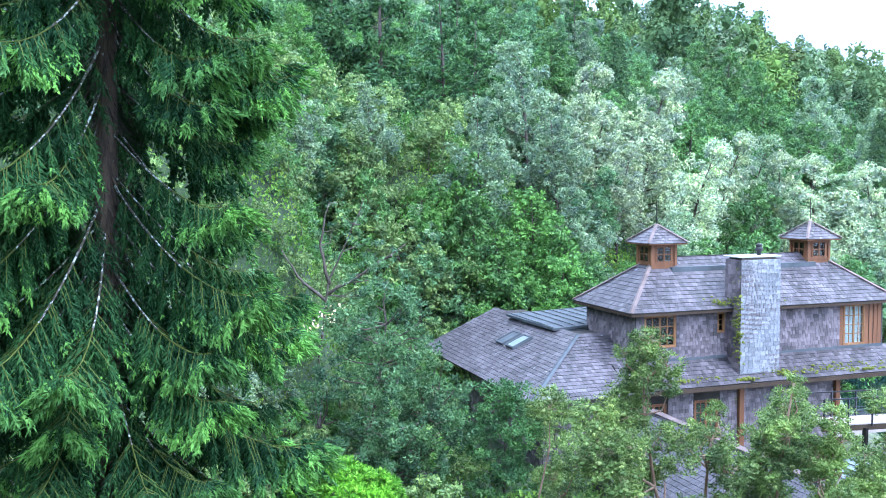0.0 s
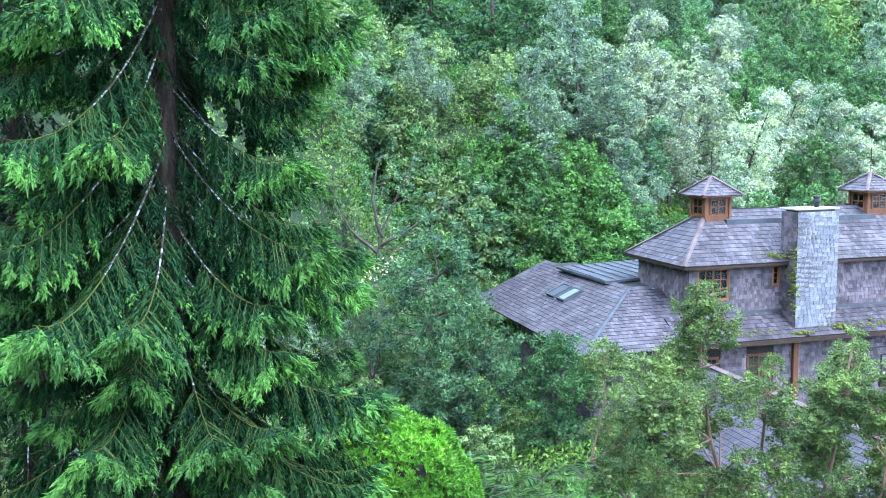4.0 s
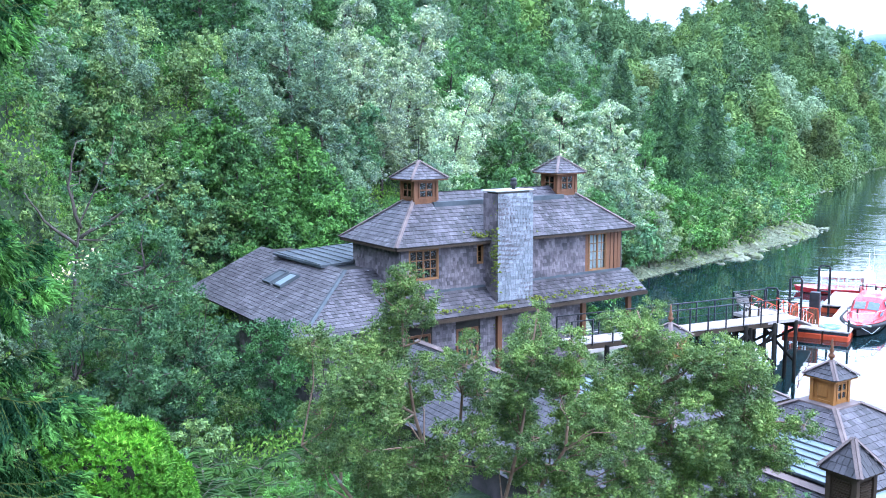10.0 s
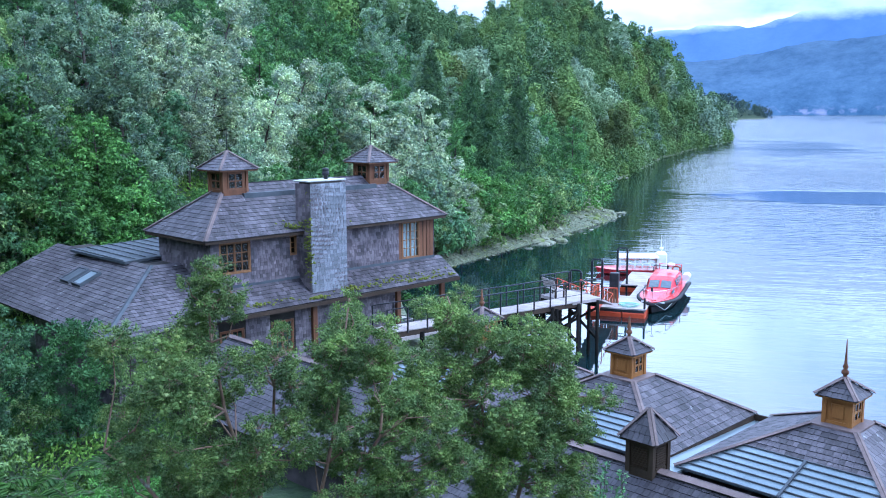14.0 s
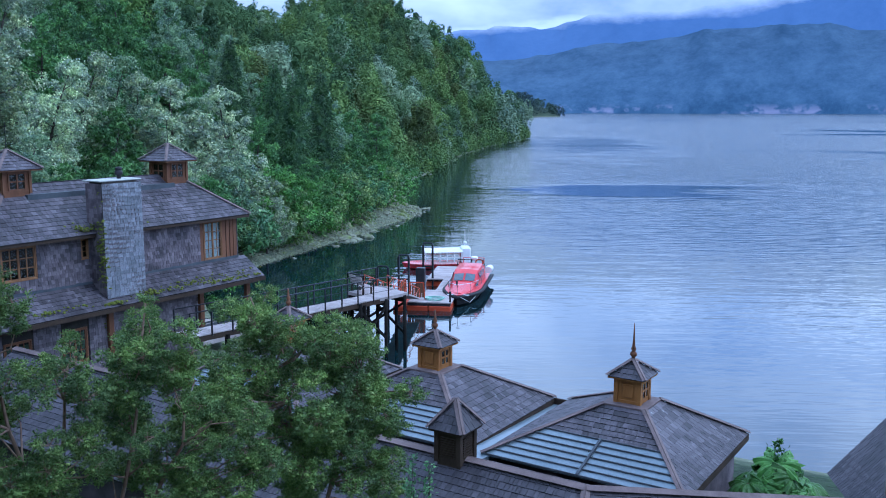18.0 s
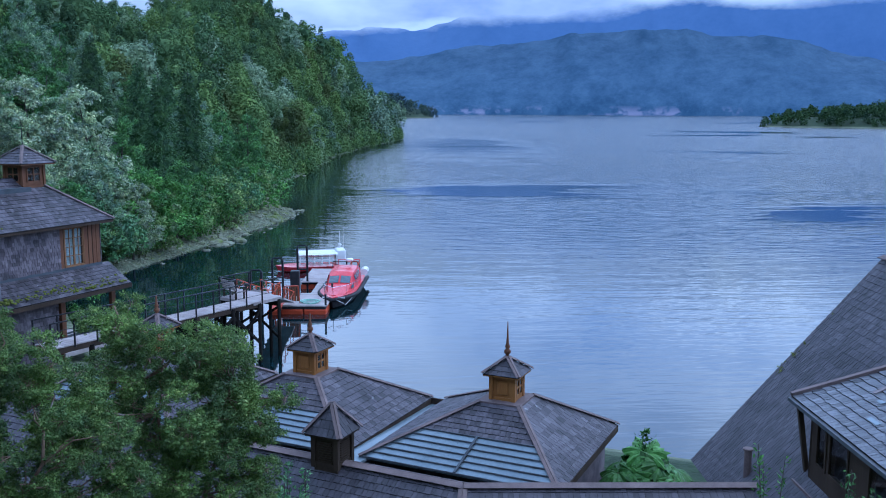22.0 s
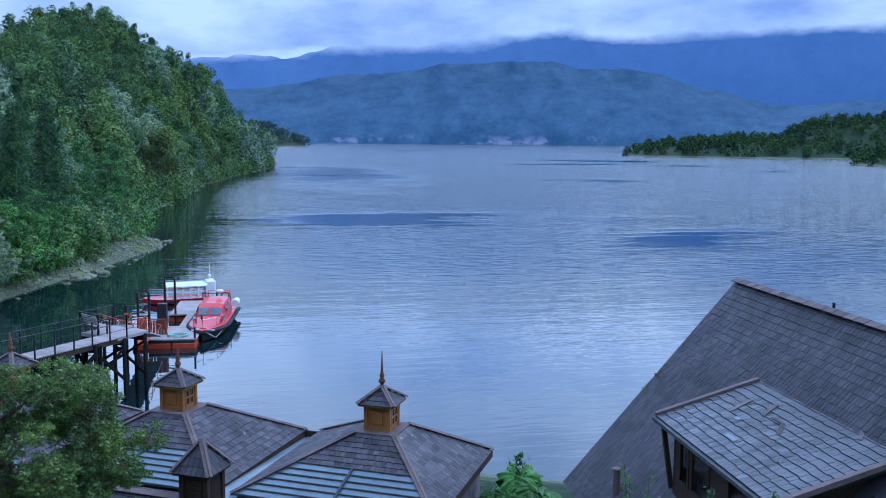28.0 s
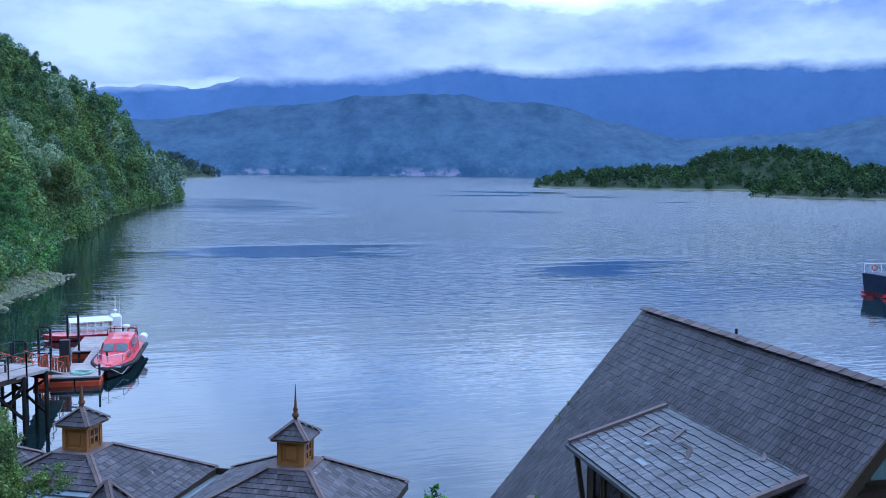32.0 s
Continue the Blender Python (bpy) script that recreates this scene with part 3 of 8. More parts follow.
def build_ground():
    ang = np.concatenate([np.linspace(-55, 80, 300), np.linspace(85, 300, 44)])
    rad = np.concatenate([[0.01, 0.7], np.geomspace(2, 4900, 230)])
    a, r = np.meshgrid(np.radians(ang), rad, indexing="ij")
    x, y = -np.sin(a) * r, np.cos(a) * r
    z = land(x, y)
    v = np.stack([x, y, z], -1).reshape(-1, 3)
    na, nr = len(ang), len(rad)
    i, j = np.meshgrid(np.arange(na), np.arange(nr - 1), indexing="ij")
    n = (i + 1) % na
    f = np.stack([i * nr + j, i * nr + j + 1, n * nr + j + 1, n * nr + j], -1).reshape(-1, 4)
    m, nd, l, out = material("forest_floor")
    co = nd.new("ShaderNodeTexCoord").outputs["Object"]
    big, small = noise_tex(nd, l, co, 0.12, 5), noise_tex(nd, l, co, 2.5, 5)
    soil = ramp(nd, [(0.3, (0.01, 0.022, 0.008)), (0.6, (0.025, 0.05, 0.016)), (0.75, (0.05, 0.065, 0.025))])
    l.new(small, soil.inputs["Fac"])
    shingle = ramp(nd, [(0.35, (0.06, 0.075, 0.042)), (0.55, (0.13, 0.15, 0.085)), (0.75, (0.27, 0.29, 0.2))])
    l.new(small, shingle.inputs["Fac"])
    sep = nd.new("ShaderNodeSeparateXYZ")
    l.new(co, sep.inputs[0])
    wob = nd.new("ShaderNodeMath")
    wob.operation = "MULTIPLY_ADD"
    l.new(big, wob.inputs[0])
    wob.inputs[1].default_value = 1.2
    l.new(sep.outputs["Z"], wob.inputs[2])
    edge = ramp(nd, [(0.55, (0, 0, 0)), (0.75, (1, 1, 1))])
    mr = nd.new("ShaderNodeMapRange")
    mr.inputs["From Max"].default_value = 2.6
    l.new(wob.outputs[0], mr.inputs["Value"])
    l.new(mr.outputs["Result"], edge.inputs["Fac"])
    bs = nd.new("ShaderNodeBsdfPrincipled")
    bs.inputs["Roughness"].default_value = 0.95
    l.new(mix_col(nd, l, edge.outputs["Color"], shingle.outputs["Color"], soil.outputs["Color"]), bs.inputs["Base Color"])
    bp = nd.new("ShaderNodeBump")
    bp.inputs["Strength"].default_value, bp.inputs["Distance"].default_value = 0.8, 0.15
    l.new(small, bp.inputs["Height"])
    l.new(bp.outputs["Normal"], bs.inputs["Normal"])
    l.new(bs.outputs["BSDF"], out.inputs["Surface"])
    tagged(new("ground", np_mesh("ground", v, f, [m], smooth=True)), "wooded hillside ground with a stony fjord shore", "ground", kind="structure")


build_ground()
tagged(new("water", Mesh().add([(-4900, -4900, 0), (4900, -4900, 0), (4900, 4900, 0), (-4900, 4900, 0)], [(0, 1, 2, 3)]).data("water", WATER)),
       "calm grey-blue fjord water with wind streaks", "water", kind="structure")


def ridge(name, radius, depth, stops, rough_m, mat, label, seed):
    """A far mountain side: heights by heading, with gullies, falling to the water."""
    rng = np.random.default_rng(seed)
    head = np.linspace(24, -70, 420)
    top = np.interp(-head, [-h for h, _ in stops], [z for _, z in stops])
    for k in range(1, 7):
        top = top + rough_m * 0.7 / k ** 1.5 * np.sin(head * (0.2 * 1.75 ** k) + rng.uniform(0, 6.3)) * np.clip(top / 200, 0.1, 1)
    rows = 26
    t = np.linspace(0, 1, rows)[None, :]
    gul = sum(np.sin(head[:, None] * (0.9 * 1.7 ** k) + rng.uniform(0, 6.3) + 2.2 * t * (k % 3)) / (k + 1) for k in range(6))
    z = top[:, None] * (1 - t) ** 0.8 + gul * rough_m * 0.55 * t * (1 - t) * 2.2 - 3 * t
    r = radius - depth * t + gul * 28 * (1 - t)
    a = np.radians(head)[:, None]
    v = np.stack([-np.sin(a) * r, np.cos(a) * r, z], -1).reshape(-1, 3)
    n = len(head)
    i, j = np.meshgrid(np.arange(n - 1), np.arange(rows - 1), indexing="ij")
    f = np.stack([i * rows + j, (i + 1) * rows + j, (i + 1) * rows + j + 1, i * rows + j + 1], -1).reshape(-1, 4)
    tagged(new(name, np_mesh(name, v, f, [mat], smooth=True)), label, "mountain", kind="structure")


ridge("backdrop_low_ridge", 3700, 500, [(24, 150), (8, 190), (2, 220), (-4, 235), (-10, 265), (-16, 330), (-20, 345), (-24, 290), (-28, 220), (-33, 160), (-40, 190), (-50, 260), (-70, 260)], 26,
      distance_material("haze_tinted_forest_slope", (0.012, 0.038, 0.08), (0.037, 0.074, 0.13), 1.3), "forested mountain slope across the fjord, tinted and glowing blue for haze", 5)
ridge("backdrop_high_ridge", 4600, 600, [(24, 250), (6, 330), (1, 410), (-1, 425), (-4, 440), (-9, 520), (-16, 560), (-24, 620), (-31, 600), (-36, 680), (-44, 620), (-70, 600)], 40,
      distance_material("haze_tinted_high_slope", (0.029, 0.064, 0.15), (0.036, 0.074, 0.165), 2.1), "high mountains tinted and glowing blue for haze, with cloud on their tops", 9)


def cloud_bank():
    m, n, l, out = material("low_cloud")
    co = n.new("ShaderNodeTexCoord").outputs["Object"]
    nz = noise_tex(n, l, co, 0.0032, 9.0, 0.58, (1, 1, 2.2))
    tone = noise_tex(n, l, co, 0.0011, 7.0, 0.58, (1, 1, 2.2))
    sep = n.new("ShaderNodeSeparateXYZ")
    l.new(co, sep.inputs[0])
    mr = n.new("ShaderNodeMapRange")
    mr.inputs["From Min"].default_value, mr.inputs["From Max"].default_value = 240, 340
    mr.inputs["To Min"].default_value, mr.inputs["To Max"].default_value = -0.42, 0.42
    top = n.new("ShaderNodeMapRange")
    top.inputs["From Min"].default_value, top.inputs["From Max"].default_value = 560, 760
    top.inputs["To Min"].default_value, top.inputs["To Max"].default_value = 0.0, -1.0
    l.new(sep.outputs["Z"], top.inputs["Value"])
    thin = n.new("ShaderNodeMath")
    l.new(top.outputs["Result"], thin.inputs[0])
    l.new(mr.outputs["Result"], thin.inputs[1])
    east = n.new("ShaderNodeMapRange")
    east.inputs["From Max"].default_value, east.inputs["To Max"].default_value = 1200, 95
    l.new(sep.outputs["X"], east.inputs["Value"])
    low = n.new("ShaderNodeMath")
    low.operation = "SUBTRACT"
    l.new(sep.outputs["Z"], low.inputs[0])
    l.new(east.outputs["Result"], low.inputs[1])
    l.new(low.outputs[0], mr.inputs["Value"])
    ad = n.new("ShaderNodeMath")
    l.new(nz, ad.inputs[0])
    l.new(thin.outputs[0], ad.inputs[1])
    cover = ramp(n, [(0.36, (0, 0, 0)), (0.7, (1, 1, 1))])
    l.new(ad.outputs[0], cover.inputs["Fac"])
    col = ramp(n, [(0.39, (0.36, 0.49, 0.85)), (0.65, (0.9, 1.02, 1.13))])
    l.new(tone, col.inputs["Fac"])
    em, tr, mx = n.new("ShaderNodeEmission"), n.new("ShaderNodeBsdfTransparent"), n.new("ShaderNodeMixShader")
    l.new(col.outputs["Color"], em.inputs["Color"])
    em.inputs["Strength"].default_value = 1.9
    l.new(cover.outputs["Color"], mx.inputs["Fac"])
    l.new(tr.outputs["BSDF"], mx.inputs[1])
    l.new(em.outputs["Emission"], mx.inputs[2])
    l.new(mx.outputs["Shader"], out.inputs["Surface"])
    head = np.radians(np.linspace(40, -75, 80))[:, None]
    z = np.linspace(120, 900, 24)[None, :]
    r = 3350 + 0 * z + 0.1 * z + 0 * head
    v = np.stack([-np.sin(head) * r, np.cos(head) * r, z + 0 * head], -1).reshape(-1, 3)
    i, j = np.meshgrid(np.arange(79), np.arange(23), indexing="ij")
    f = np.stack([i * 24 + j, (i + 1) * 24 + j, (i + 1) * 24 + j + 1, i * 24 + j + 1], -1).reshape(-1, 4)
    ob = tagged(new("backdrop_cloud", np_mesh("backdrop_cloud", v, f, [m], smooth=True)), "white and blue-grey low cloud along the mountains", "cloud", kind="structure")
    ob.visible_shadow = False


cloud_bank()

# ---------------------------------------------------------------- trees
def multi(name, sets, mats):
    """One mesh from several (verts, faces) sets, each with its material."""
    v, f, ix, k = [], [], [], 0
    for n, (a, b) in enumerate(sets):
        v.append(a)
        f.append(b + k)
        ix.append(np.full(len(b), n))
        k += len(a)
    return np_mesh(name, np.concatenate(v), np.concatenate(f), mats, np.concatenate(ix))


def triangles(mesh):
    f = []
    for q in mesh.f:
        f += [(q[0], q[i], q[i + 1]) for i in range(1, len(q) - 1)]
    return np.array(mesh.v, float), np.array(f)


def limbs(rng, mesh, base, height, radius, spread, count, lean=0.1, start=0.3):
    """A tapered trunk with limbs; gives the places that carry leaves."""
    pts, p = [], np.array(base, float)
    bend = rng.normal(size=2) * lean
    for i in range(7):
        t = i / 6
        pts.append(Vector((p[0] + bend[0] * height * t * t, p[1] + bend[1] * height * t * t, p[2] + height * 0.92 * t)))
    mesh.tube(pts, [radius * (1 - 0.85 * i / 6) for i in range(7)], 7)
    tips = []
    for k in range(count):
        t = start + (1 - start) * (k + rng.uniform(0, 0.8)) / count
        i = min(int(t * 6), 5)
        root = pts[i].lerp(pts[i + 1], t * 6 - i)
        a = k * 2.4 + rng.uniform(-0.5, 0.5)
        reach = spread * (1.05 - 0.75 * t) * rng.uniform(0.7, 1.1)
        rise = reach * rng.uniform(0.25, 0.7)
        mid = root + Vector((math.cos(a) * reach * 0.5, math.sin(a) * reach * 0.5, rise * 0.35))
        end = root + Vector((math.cos(a) * reach, math.sin(a) * reach, rise))
        rr = radius * (0.5 - 0.35 * t)
        mesh.tube([root, mid, end], [rr, rr * 0.6, rr * 0.2], 5)
        tips += [(mid, reach * 0.5), (end, reach * 0.48)]
    tips.append((pts[-1], spread * 0.3))
    return tips


_g = (1 + 5 ** 0.5) / 2
ICO = np.array([(-1, _g, 0), (1, _g, 0), (-1, -_g, 0), (1, -_g, 0), (0, -1, _g), (0, 1, _g), (0, -1, -_g), (0, 1, -_g), (_g, 0, -1), (_g, 0, 1), (-_g, 0, -1), (-_g, 0, 1)]) / math.hypot(1, _g)
ICO_F = np.array([(0, 11, 5), (0, 5, 1), (0, 1, 7), (0, 7, 10), (0, 10, 11), (1, 5, 9), (5, 11, 4), (11, 10, 2), (10, 7, 6), (7, 1, 8), (3, 9, 4), (3, 4, 2), (3, 2, 6), (3, 6, 8), (3, 8, 9), (4, 9, 5), (2, 4, 11), (6, 2, 10), (8, 6, 7), (9, 8, 1)])


def tangles(rng, at, radius, flat=0.85, rough=0.3):
    """Opaque leaf-coloured lumps added inside clumps to block light: rough and twenty-sided."""
    n = len(at)
    v = ICO[None] * (np.broadcast_to(radius, n)[:, None] * rng.uniform(1 - rough, 1 + rough, (n, 12)))[..., None]
    v[..., 2] *= flat
    v = (v + at[:, None, :]).reshape(-1, 3)
    return v, (np.arange(n)[:, None, None] * 12 + ICO_F[None]).reshape(-1, 3)


def crown(rng, tips, leaves, size, slim=0.6, per_puff=44):
    """Leaf blades on rounded puffs about the limb ends, each puff on an opaque core."""
    w = np.array([max(r, 0.2) ** 2 for _, r in tips])
    mid = np.mean([tuple(c) for c, _ in tips], axis=0)
    at, along, out, cores, core_r = [], [], [], [], []
    for (c, r), k in zip(tips, np.maximum((leaves * w / w.sum()).astype(int), 20)):
        c = np.array(c)
        n = max(k // per_puff, 3)
        sub = rng.normal(size=(n, 3)) + (c - mid) / (np.linalg.norm(c - mid) + 0.5) * 0.7 + [0, 0, 0.35]
        sub *= rng.uniform(0.45, 1.05, (n, 1)) * r / np.linalg.norm(sub, axis=1, keepdims=True)
        pr = r * rng.uniform(0.24, 0.44, n)
        pick = np.repeat(np.arange(n), k // n)
        off = rng.normal(size=(len(pick), 3)) + [0, 0, 0.45]
        off /= np.linalg.norm(off, axis=1, keepdims=True)
        off *= (pr[pick] * rng.uniform(0.75, 1.15, len(pick)))[:, None] * [1, 1, 0.85]
        at.append(c + sub[pick] + off)
        out.append(off / pr[pick][:, None] + [0, 0, 0.25])
        along.append(np.cross(off, rng.normal(size=off.shape)) / pr[pick][:, None] + off / pr[pick][:, None] * 0.5 - [0, 0, 0.35])
        cores += [c + sub, c[None] + rng.normal(size=(1, 3)) * 0.05]
        core_r += [pr * 0.34, [r * 0.18]]
    at, along, out = np.concatenate(at), np.concatenate(along), np.concatenate(out)
    s = size * rng.uniform(0.6, 1.35, len(at))
    return flakes(rng, at, along, s, s * slim, out), tangles(rng, np.concatenate(cores), np.concatenate(core_r), 0.85, 0.45)


def tree_kind(name, seed, height, spread, leaf, bark, leaves, size, count=19, slim=0.7, start=0.25, label="", category="tree", trunk=0.16):
    rng = np.random.default_rng(seed)
    root = thing(name, pose(0, 0, -500), label, category)
    m = Mesh()
    tips = limbs(rng, m, (0, 0, -0.6), height, trunk * height / 10, spread, count, start=start)
    part("trunk", m, bark, root, smooth=True)
    part("crown", multi("crown", crown(rng, tips, leaves, size, slim), [leaf, leaf]), leaf, root)
    return root


def conifer_kind(name, seed, height, spread, leaf, leaves, size, label):
    rng = np.random.default_rng(seed)
    root = thing(name, pose(0, 0, -500), label, "tree")
    m = Mesh()
    m.tube([(0, 0, -0.6), (0.05, 0, height * 0.5), (0, 0, height)], [height * 0.02, height * 0.013, 0.02], 7)
    part("trunk", m, BARK, root, smooth=True)
    t = rng.uniform(0, 1, leaves) ** 0.75
    k = rng.integers(0, 40, leaves)
    z = height * (0.12 + 0.88 * (1 - t))
    lay = np.sin(z * 5.2 + k) * 0.2 + 0.9
    r = spread * (t * 0.92 + 0.08) * np.sqrt(rng.uniform(0.15, 1, leaves)) * lay
    a = k * 2.4 + rng.normal(size=leaves) * 0.25
    at = np.stack([np.cos(a) * r, np.sin(a) * r, z - r * 0.25], 1)
    along = np.stack([np.cos(a), np.sin(a), -0.45 + rng.normal(size=leaves) * 0.4], 1) + rng.normal(size=(leaves, 3)) * 0.35
    s = size * rng.uniform(0.6, 1.3, leaves)
    v, f = blades(rng, at, along, s, s * 0.4)
    zc = rng.uniform(0.1, 0.93, 60)
    core = tangles(rng, np.stack([0 * zc, 0 * zc, zc * height], 1) + rng.normal(size=(60, 3)) * 0.12, spread * (1 - zc) * 0.55 + 0.05, 1.2)
    part("crown", multi("crown", [(v, f), core], [leaf, leaf]), leaf, root)
    return root


KINDS = {
    "mid": tree_kind("broadleaf_tree", 1, 10, 3.4, LEAF_MID, BARK, 10500, 0.24, label="green broadleaf tree on the wooded hillside"),
    "mid2": tree_kind("broadleaf_tree", 2, 11.5, 3.2, LEAF_MID, BARK, 10500, 0.24, label="tall green broadleaf tree on the wooded hillside"),
    "teal": tree_kind("broadleaf_tree", 3, 10, 3.3, LEAF_TEAL, BARK, 10000, 0.23, label="blue-green leafy tree on the wooded hillside"),
    "light": tree_kind("leafy_tree", 4, 6.5, 2.9, LEAF_LIGHT, BARK, 8200, 0.2, start=0.1, label="bright green leafy tree on the hillside"),
    "pale": tree_kind("silver_tree", 5, 12, 3.6, LEAF_PALE, BARK, 13500, 0.2, label="silvery grey-green tree on the hillside"),
    "bloom": tree_kind("blossom_tree", 6, 13.5, 3.7, LEAF_BLOOM, BARK, 17000, 0.2, label="tall tree covered in cream-white blossom"),
    "dark": tree_kind("dark_tree", 7, 15, 2.7, LEAF_DARK, BARK, 12500, 0.26, start=0.12, label="tall dark evergreen tree wrapped in climbing leaves"),
    "olive": tree_kind("olive_tree", 8, 5.5, 3.0, LEAF_OLIVE, BARK, 8000, 0.2, start=0.08, label="low olive and rust-tinted tree on the hillside"),
    "fir": conifer_kind("conifer_tree", 9, 14, 3.3, LEAF_FIR, 5200, 0.36, "dark narrow conifer on the hillside"),
    "low_mid": tree_kind("green_bush", 21, 5.5, 3.2, LEAF_MID, BARK, 2300, 0.28, count=9, start=0.05, label="low green bush on the slope", category="bush"),
    "low_teal": tree_kind("green_bush", 22, 5.2, 3.2, LEAF_TEAL, BARK, 2300, 0.27, count=9, start=0.05, label="low blue-green bush on the slope", category="bush"),
    "low_light": tree_kind("leafy_bush", 23, 5.0, 3.2, LEAF_LIGHT, BARK, 2300, 0.27, count=9, start=0.05, label="low bright green bush on the slope", category="bush"),
    "low_pale": tree_kind("silver_bush", 24, 5.5, 3.2, LEAF_PALE, BARK, 2300, 0.26, count=9, start=0.05, label="low silvery bush on the slope", category="bush"),
    "low_olive": tree_kind("olive_bush", 25, 4.6, 3.4, LEAF_OLIVE, BARK, 2300, 0.26, count=9, start=0.05, label="low olive and rust-tinted bush on the slope", category="bush"),
}
_forest = np.random.default_rng(42)


def plant(kind, x, y, scale=1.0, group="hillside trees"):
    ob = copy_thing(KINDS[kind], pose(x, y, ground_at(x, y), 0, 0, float(_forest.uniform(0, 360))) @ Matrix.Diagonal((scale, scale, scale * float(_forest.uniform(0.9, 1.1)), 1)))
    ob["group"] = group
    return ob


def polar(heading, dist):
    return -math.sin(radians(heading)) * dist, math.cos(radians(heading)) * dist


def forest():
    placed = []

    def put(kind, x, y, s):
        placed.append((x, y))
        plant(kind, x, y, s)

    for kind, heading, dist, s in [("bloom", 28.6, 77, 1.12), ("bloom", 26.0, 72, 0.85), ("bloom", 31.5, 74, 0.8), ("pale", 35.3, 74, 1.1), ("pale", 33.6, 68, 0.8), ("pale", 22.5, 82, 0.95), ("bloom", 20.6, 84, 0.8), ("pale", 18.6, 84, 0.85),
                                   ("bloom", 17.2, 86, 0.7), ("bloom", 24.2, 80, 0.85), ("bloom", 30.0, 70, 0.7), ("bloom", 33.0, 78, 0.9), ("bloom", 19.0, 78, 0.6), ("pale", 27.2, 66, 0.7), ("dark", 44.4, 74, 1.15), ("dark", 47.5, 76, 1.1), ("dark", 40.5, 84, 1.0), ("light", 33.5, 58, 1.0), ("light", 37.0, 57, 1.05), ("light", 35.0, 61, 1.0), ("light", 39.5, 60, 0.9),
                                   ("mid", 24.8, 64, 0.8), ("mid", 22.4, 66, 0.8), ("olive", 25.6, 66, 1.1), ("light", 16.0, 92, 0.9), ("olive", 15.0, 80, 0.7), ("olive", 13.4, 84, 0.65), ("mid", 18.6, 70, 0.75), ("mid", 16.4, 76, 0.7),
                                   ("bloom", 18.7, 80, 1.1), ("pale", 16.7, 83, 1.05), ("bloom", 15.3, 86, 0.95), ("light", 13.0, 85, 1.15), ("light", 11.8, 88, 1.1), ("bloom", 13.4, 81, 0.5), ("mid", 10.4, 92, 0.75), ("pale", 14.4, 80, 0.6), ("olive", 43.0, 56, 1.0), ("olive", 46.5, 58, 1.0), ("olive", 41.0, 66, 1.0), ("light", 49.5, 70, 0.9), ("olive", 45.5, 66, 1.0), ("olive", 51.0, 62, 1.0), ("light", 53.0, 66, 0.9)]:
        put(kind, *polar(heading, dist), s)
    for i in range(22):
        p = uv(4 + 1.35 * i, 50.2 + (i * 37 % 11) * 0.8)
        put(("light", "mid", "teal", "light", "pale")[i * 3 % 5], p.x, p.y, 0.52 + (i * 29 % 7) * 0.045)
    tries = 0
    while len(placed) < 255 and tries < 20000:
        tries += 1
        heading, dist = _forest.uniform(5, 60) if tries % 3 else _forest.uniform(5, 26), math.sqrt(_forest.uniform(46 ** 2, 152 ** 2))
        x, y = polar(heading, dist)
        v = -SU * x + CU * y
        if v < 46.5 or float(shore_distance([x], [y])[0]) < (5.5 if 102 < dist < 128 else 3.2) or min((x - a) ** 2 + (y - b) ** 2 for a, b in placed) < (3.1 + dist * 0.016) ** 2:
            continue
        open_slope = heading > 41 and dist < 95
        kind = str(_forest.choice(["mid", "mid2", "teal", "pale", "olive", "light", "dark", "fir"], p=[0.1, 0.04, 0.08, 0.08, 0.45, 0.22, 0.03, 0.0] if open_slope else [0.2, 0.18, 0.14, 0.16, 0.1, 0.08, 0.07, 0.07]))
        put(kind, x, y, float(_forest.uniform(0.7, 1.05)) * (0.75 if dist < 62 else 1.0))
    # low growth along the shore and over the open slope
    n = 30000
    hd, ds = _forest.uniform(3, 76, n), _forest.uniform(26, 130, n)
    x, y = -np.sin(np.radians(hd)) * ds, np.cos(np.radians(hd)) * ds
    u, v = CU * x + SU * y, -SU * x + CU * y
    sd = shore_distance(x, y)
    bare = np.where((ds > 72) & (ds < 128), 1.5, 0.0) + np.where((ds > 102) & (ds < 128), 2.5, 0.0)
    shore_row = (v > 47) & (sd > 0.8 + bare) & (sd < 3.4 + bare) & (ds > 58)
    slope = (hd > 38) & (v > 24) & (sd > 6) & (ds < 82) & ~((u > 13.2) & (u < 36) & (v > 31) & (v < 48.2)) & ~((v < 34) & (hd < 42))
    for ok, count, gap, grow in ((shore_row, 150, 2.2, 1.75), (slope, 520, 1.9, 1.0)):
        low = []
        for k in np.flatnonzero(ok):
            if len(low) < count and min([(x[k] - a) ** 2 + (y[k] - b) ** 2 for a, b in low] or [99]) > gap:
                low.append((x[k], y[k]))
                kind = "low_" + str(_forest.choice(["mid", "olive", "light", "teal", "pale"], p=[0.15, 0.45, 0.22, 0.13, 0.05]))
                plant(kind, float(x[k]), float(y[k]), float(_forest.uniform(0.3, 0.5)) * 1.25 * (0.8 if ds[k] < 45 else 1.1) * grow, "undergrowth")


forest()
for k in KINDS.values():
    for o in (*k.children_recursive, k):
        bpy.data.objects.remove(o)


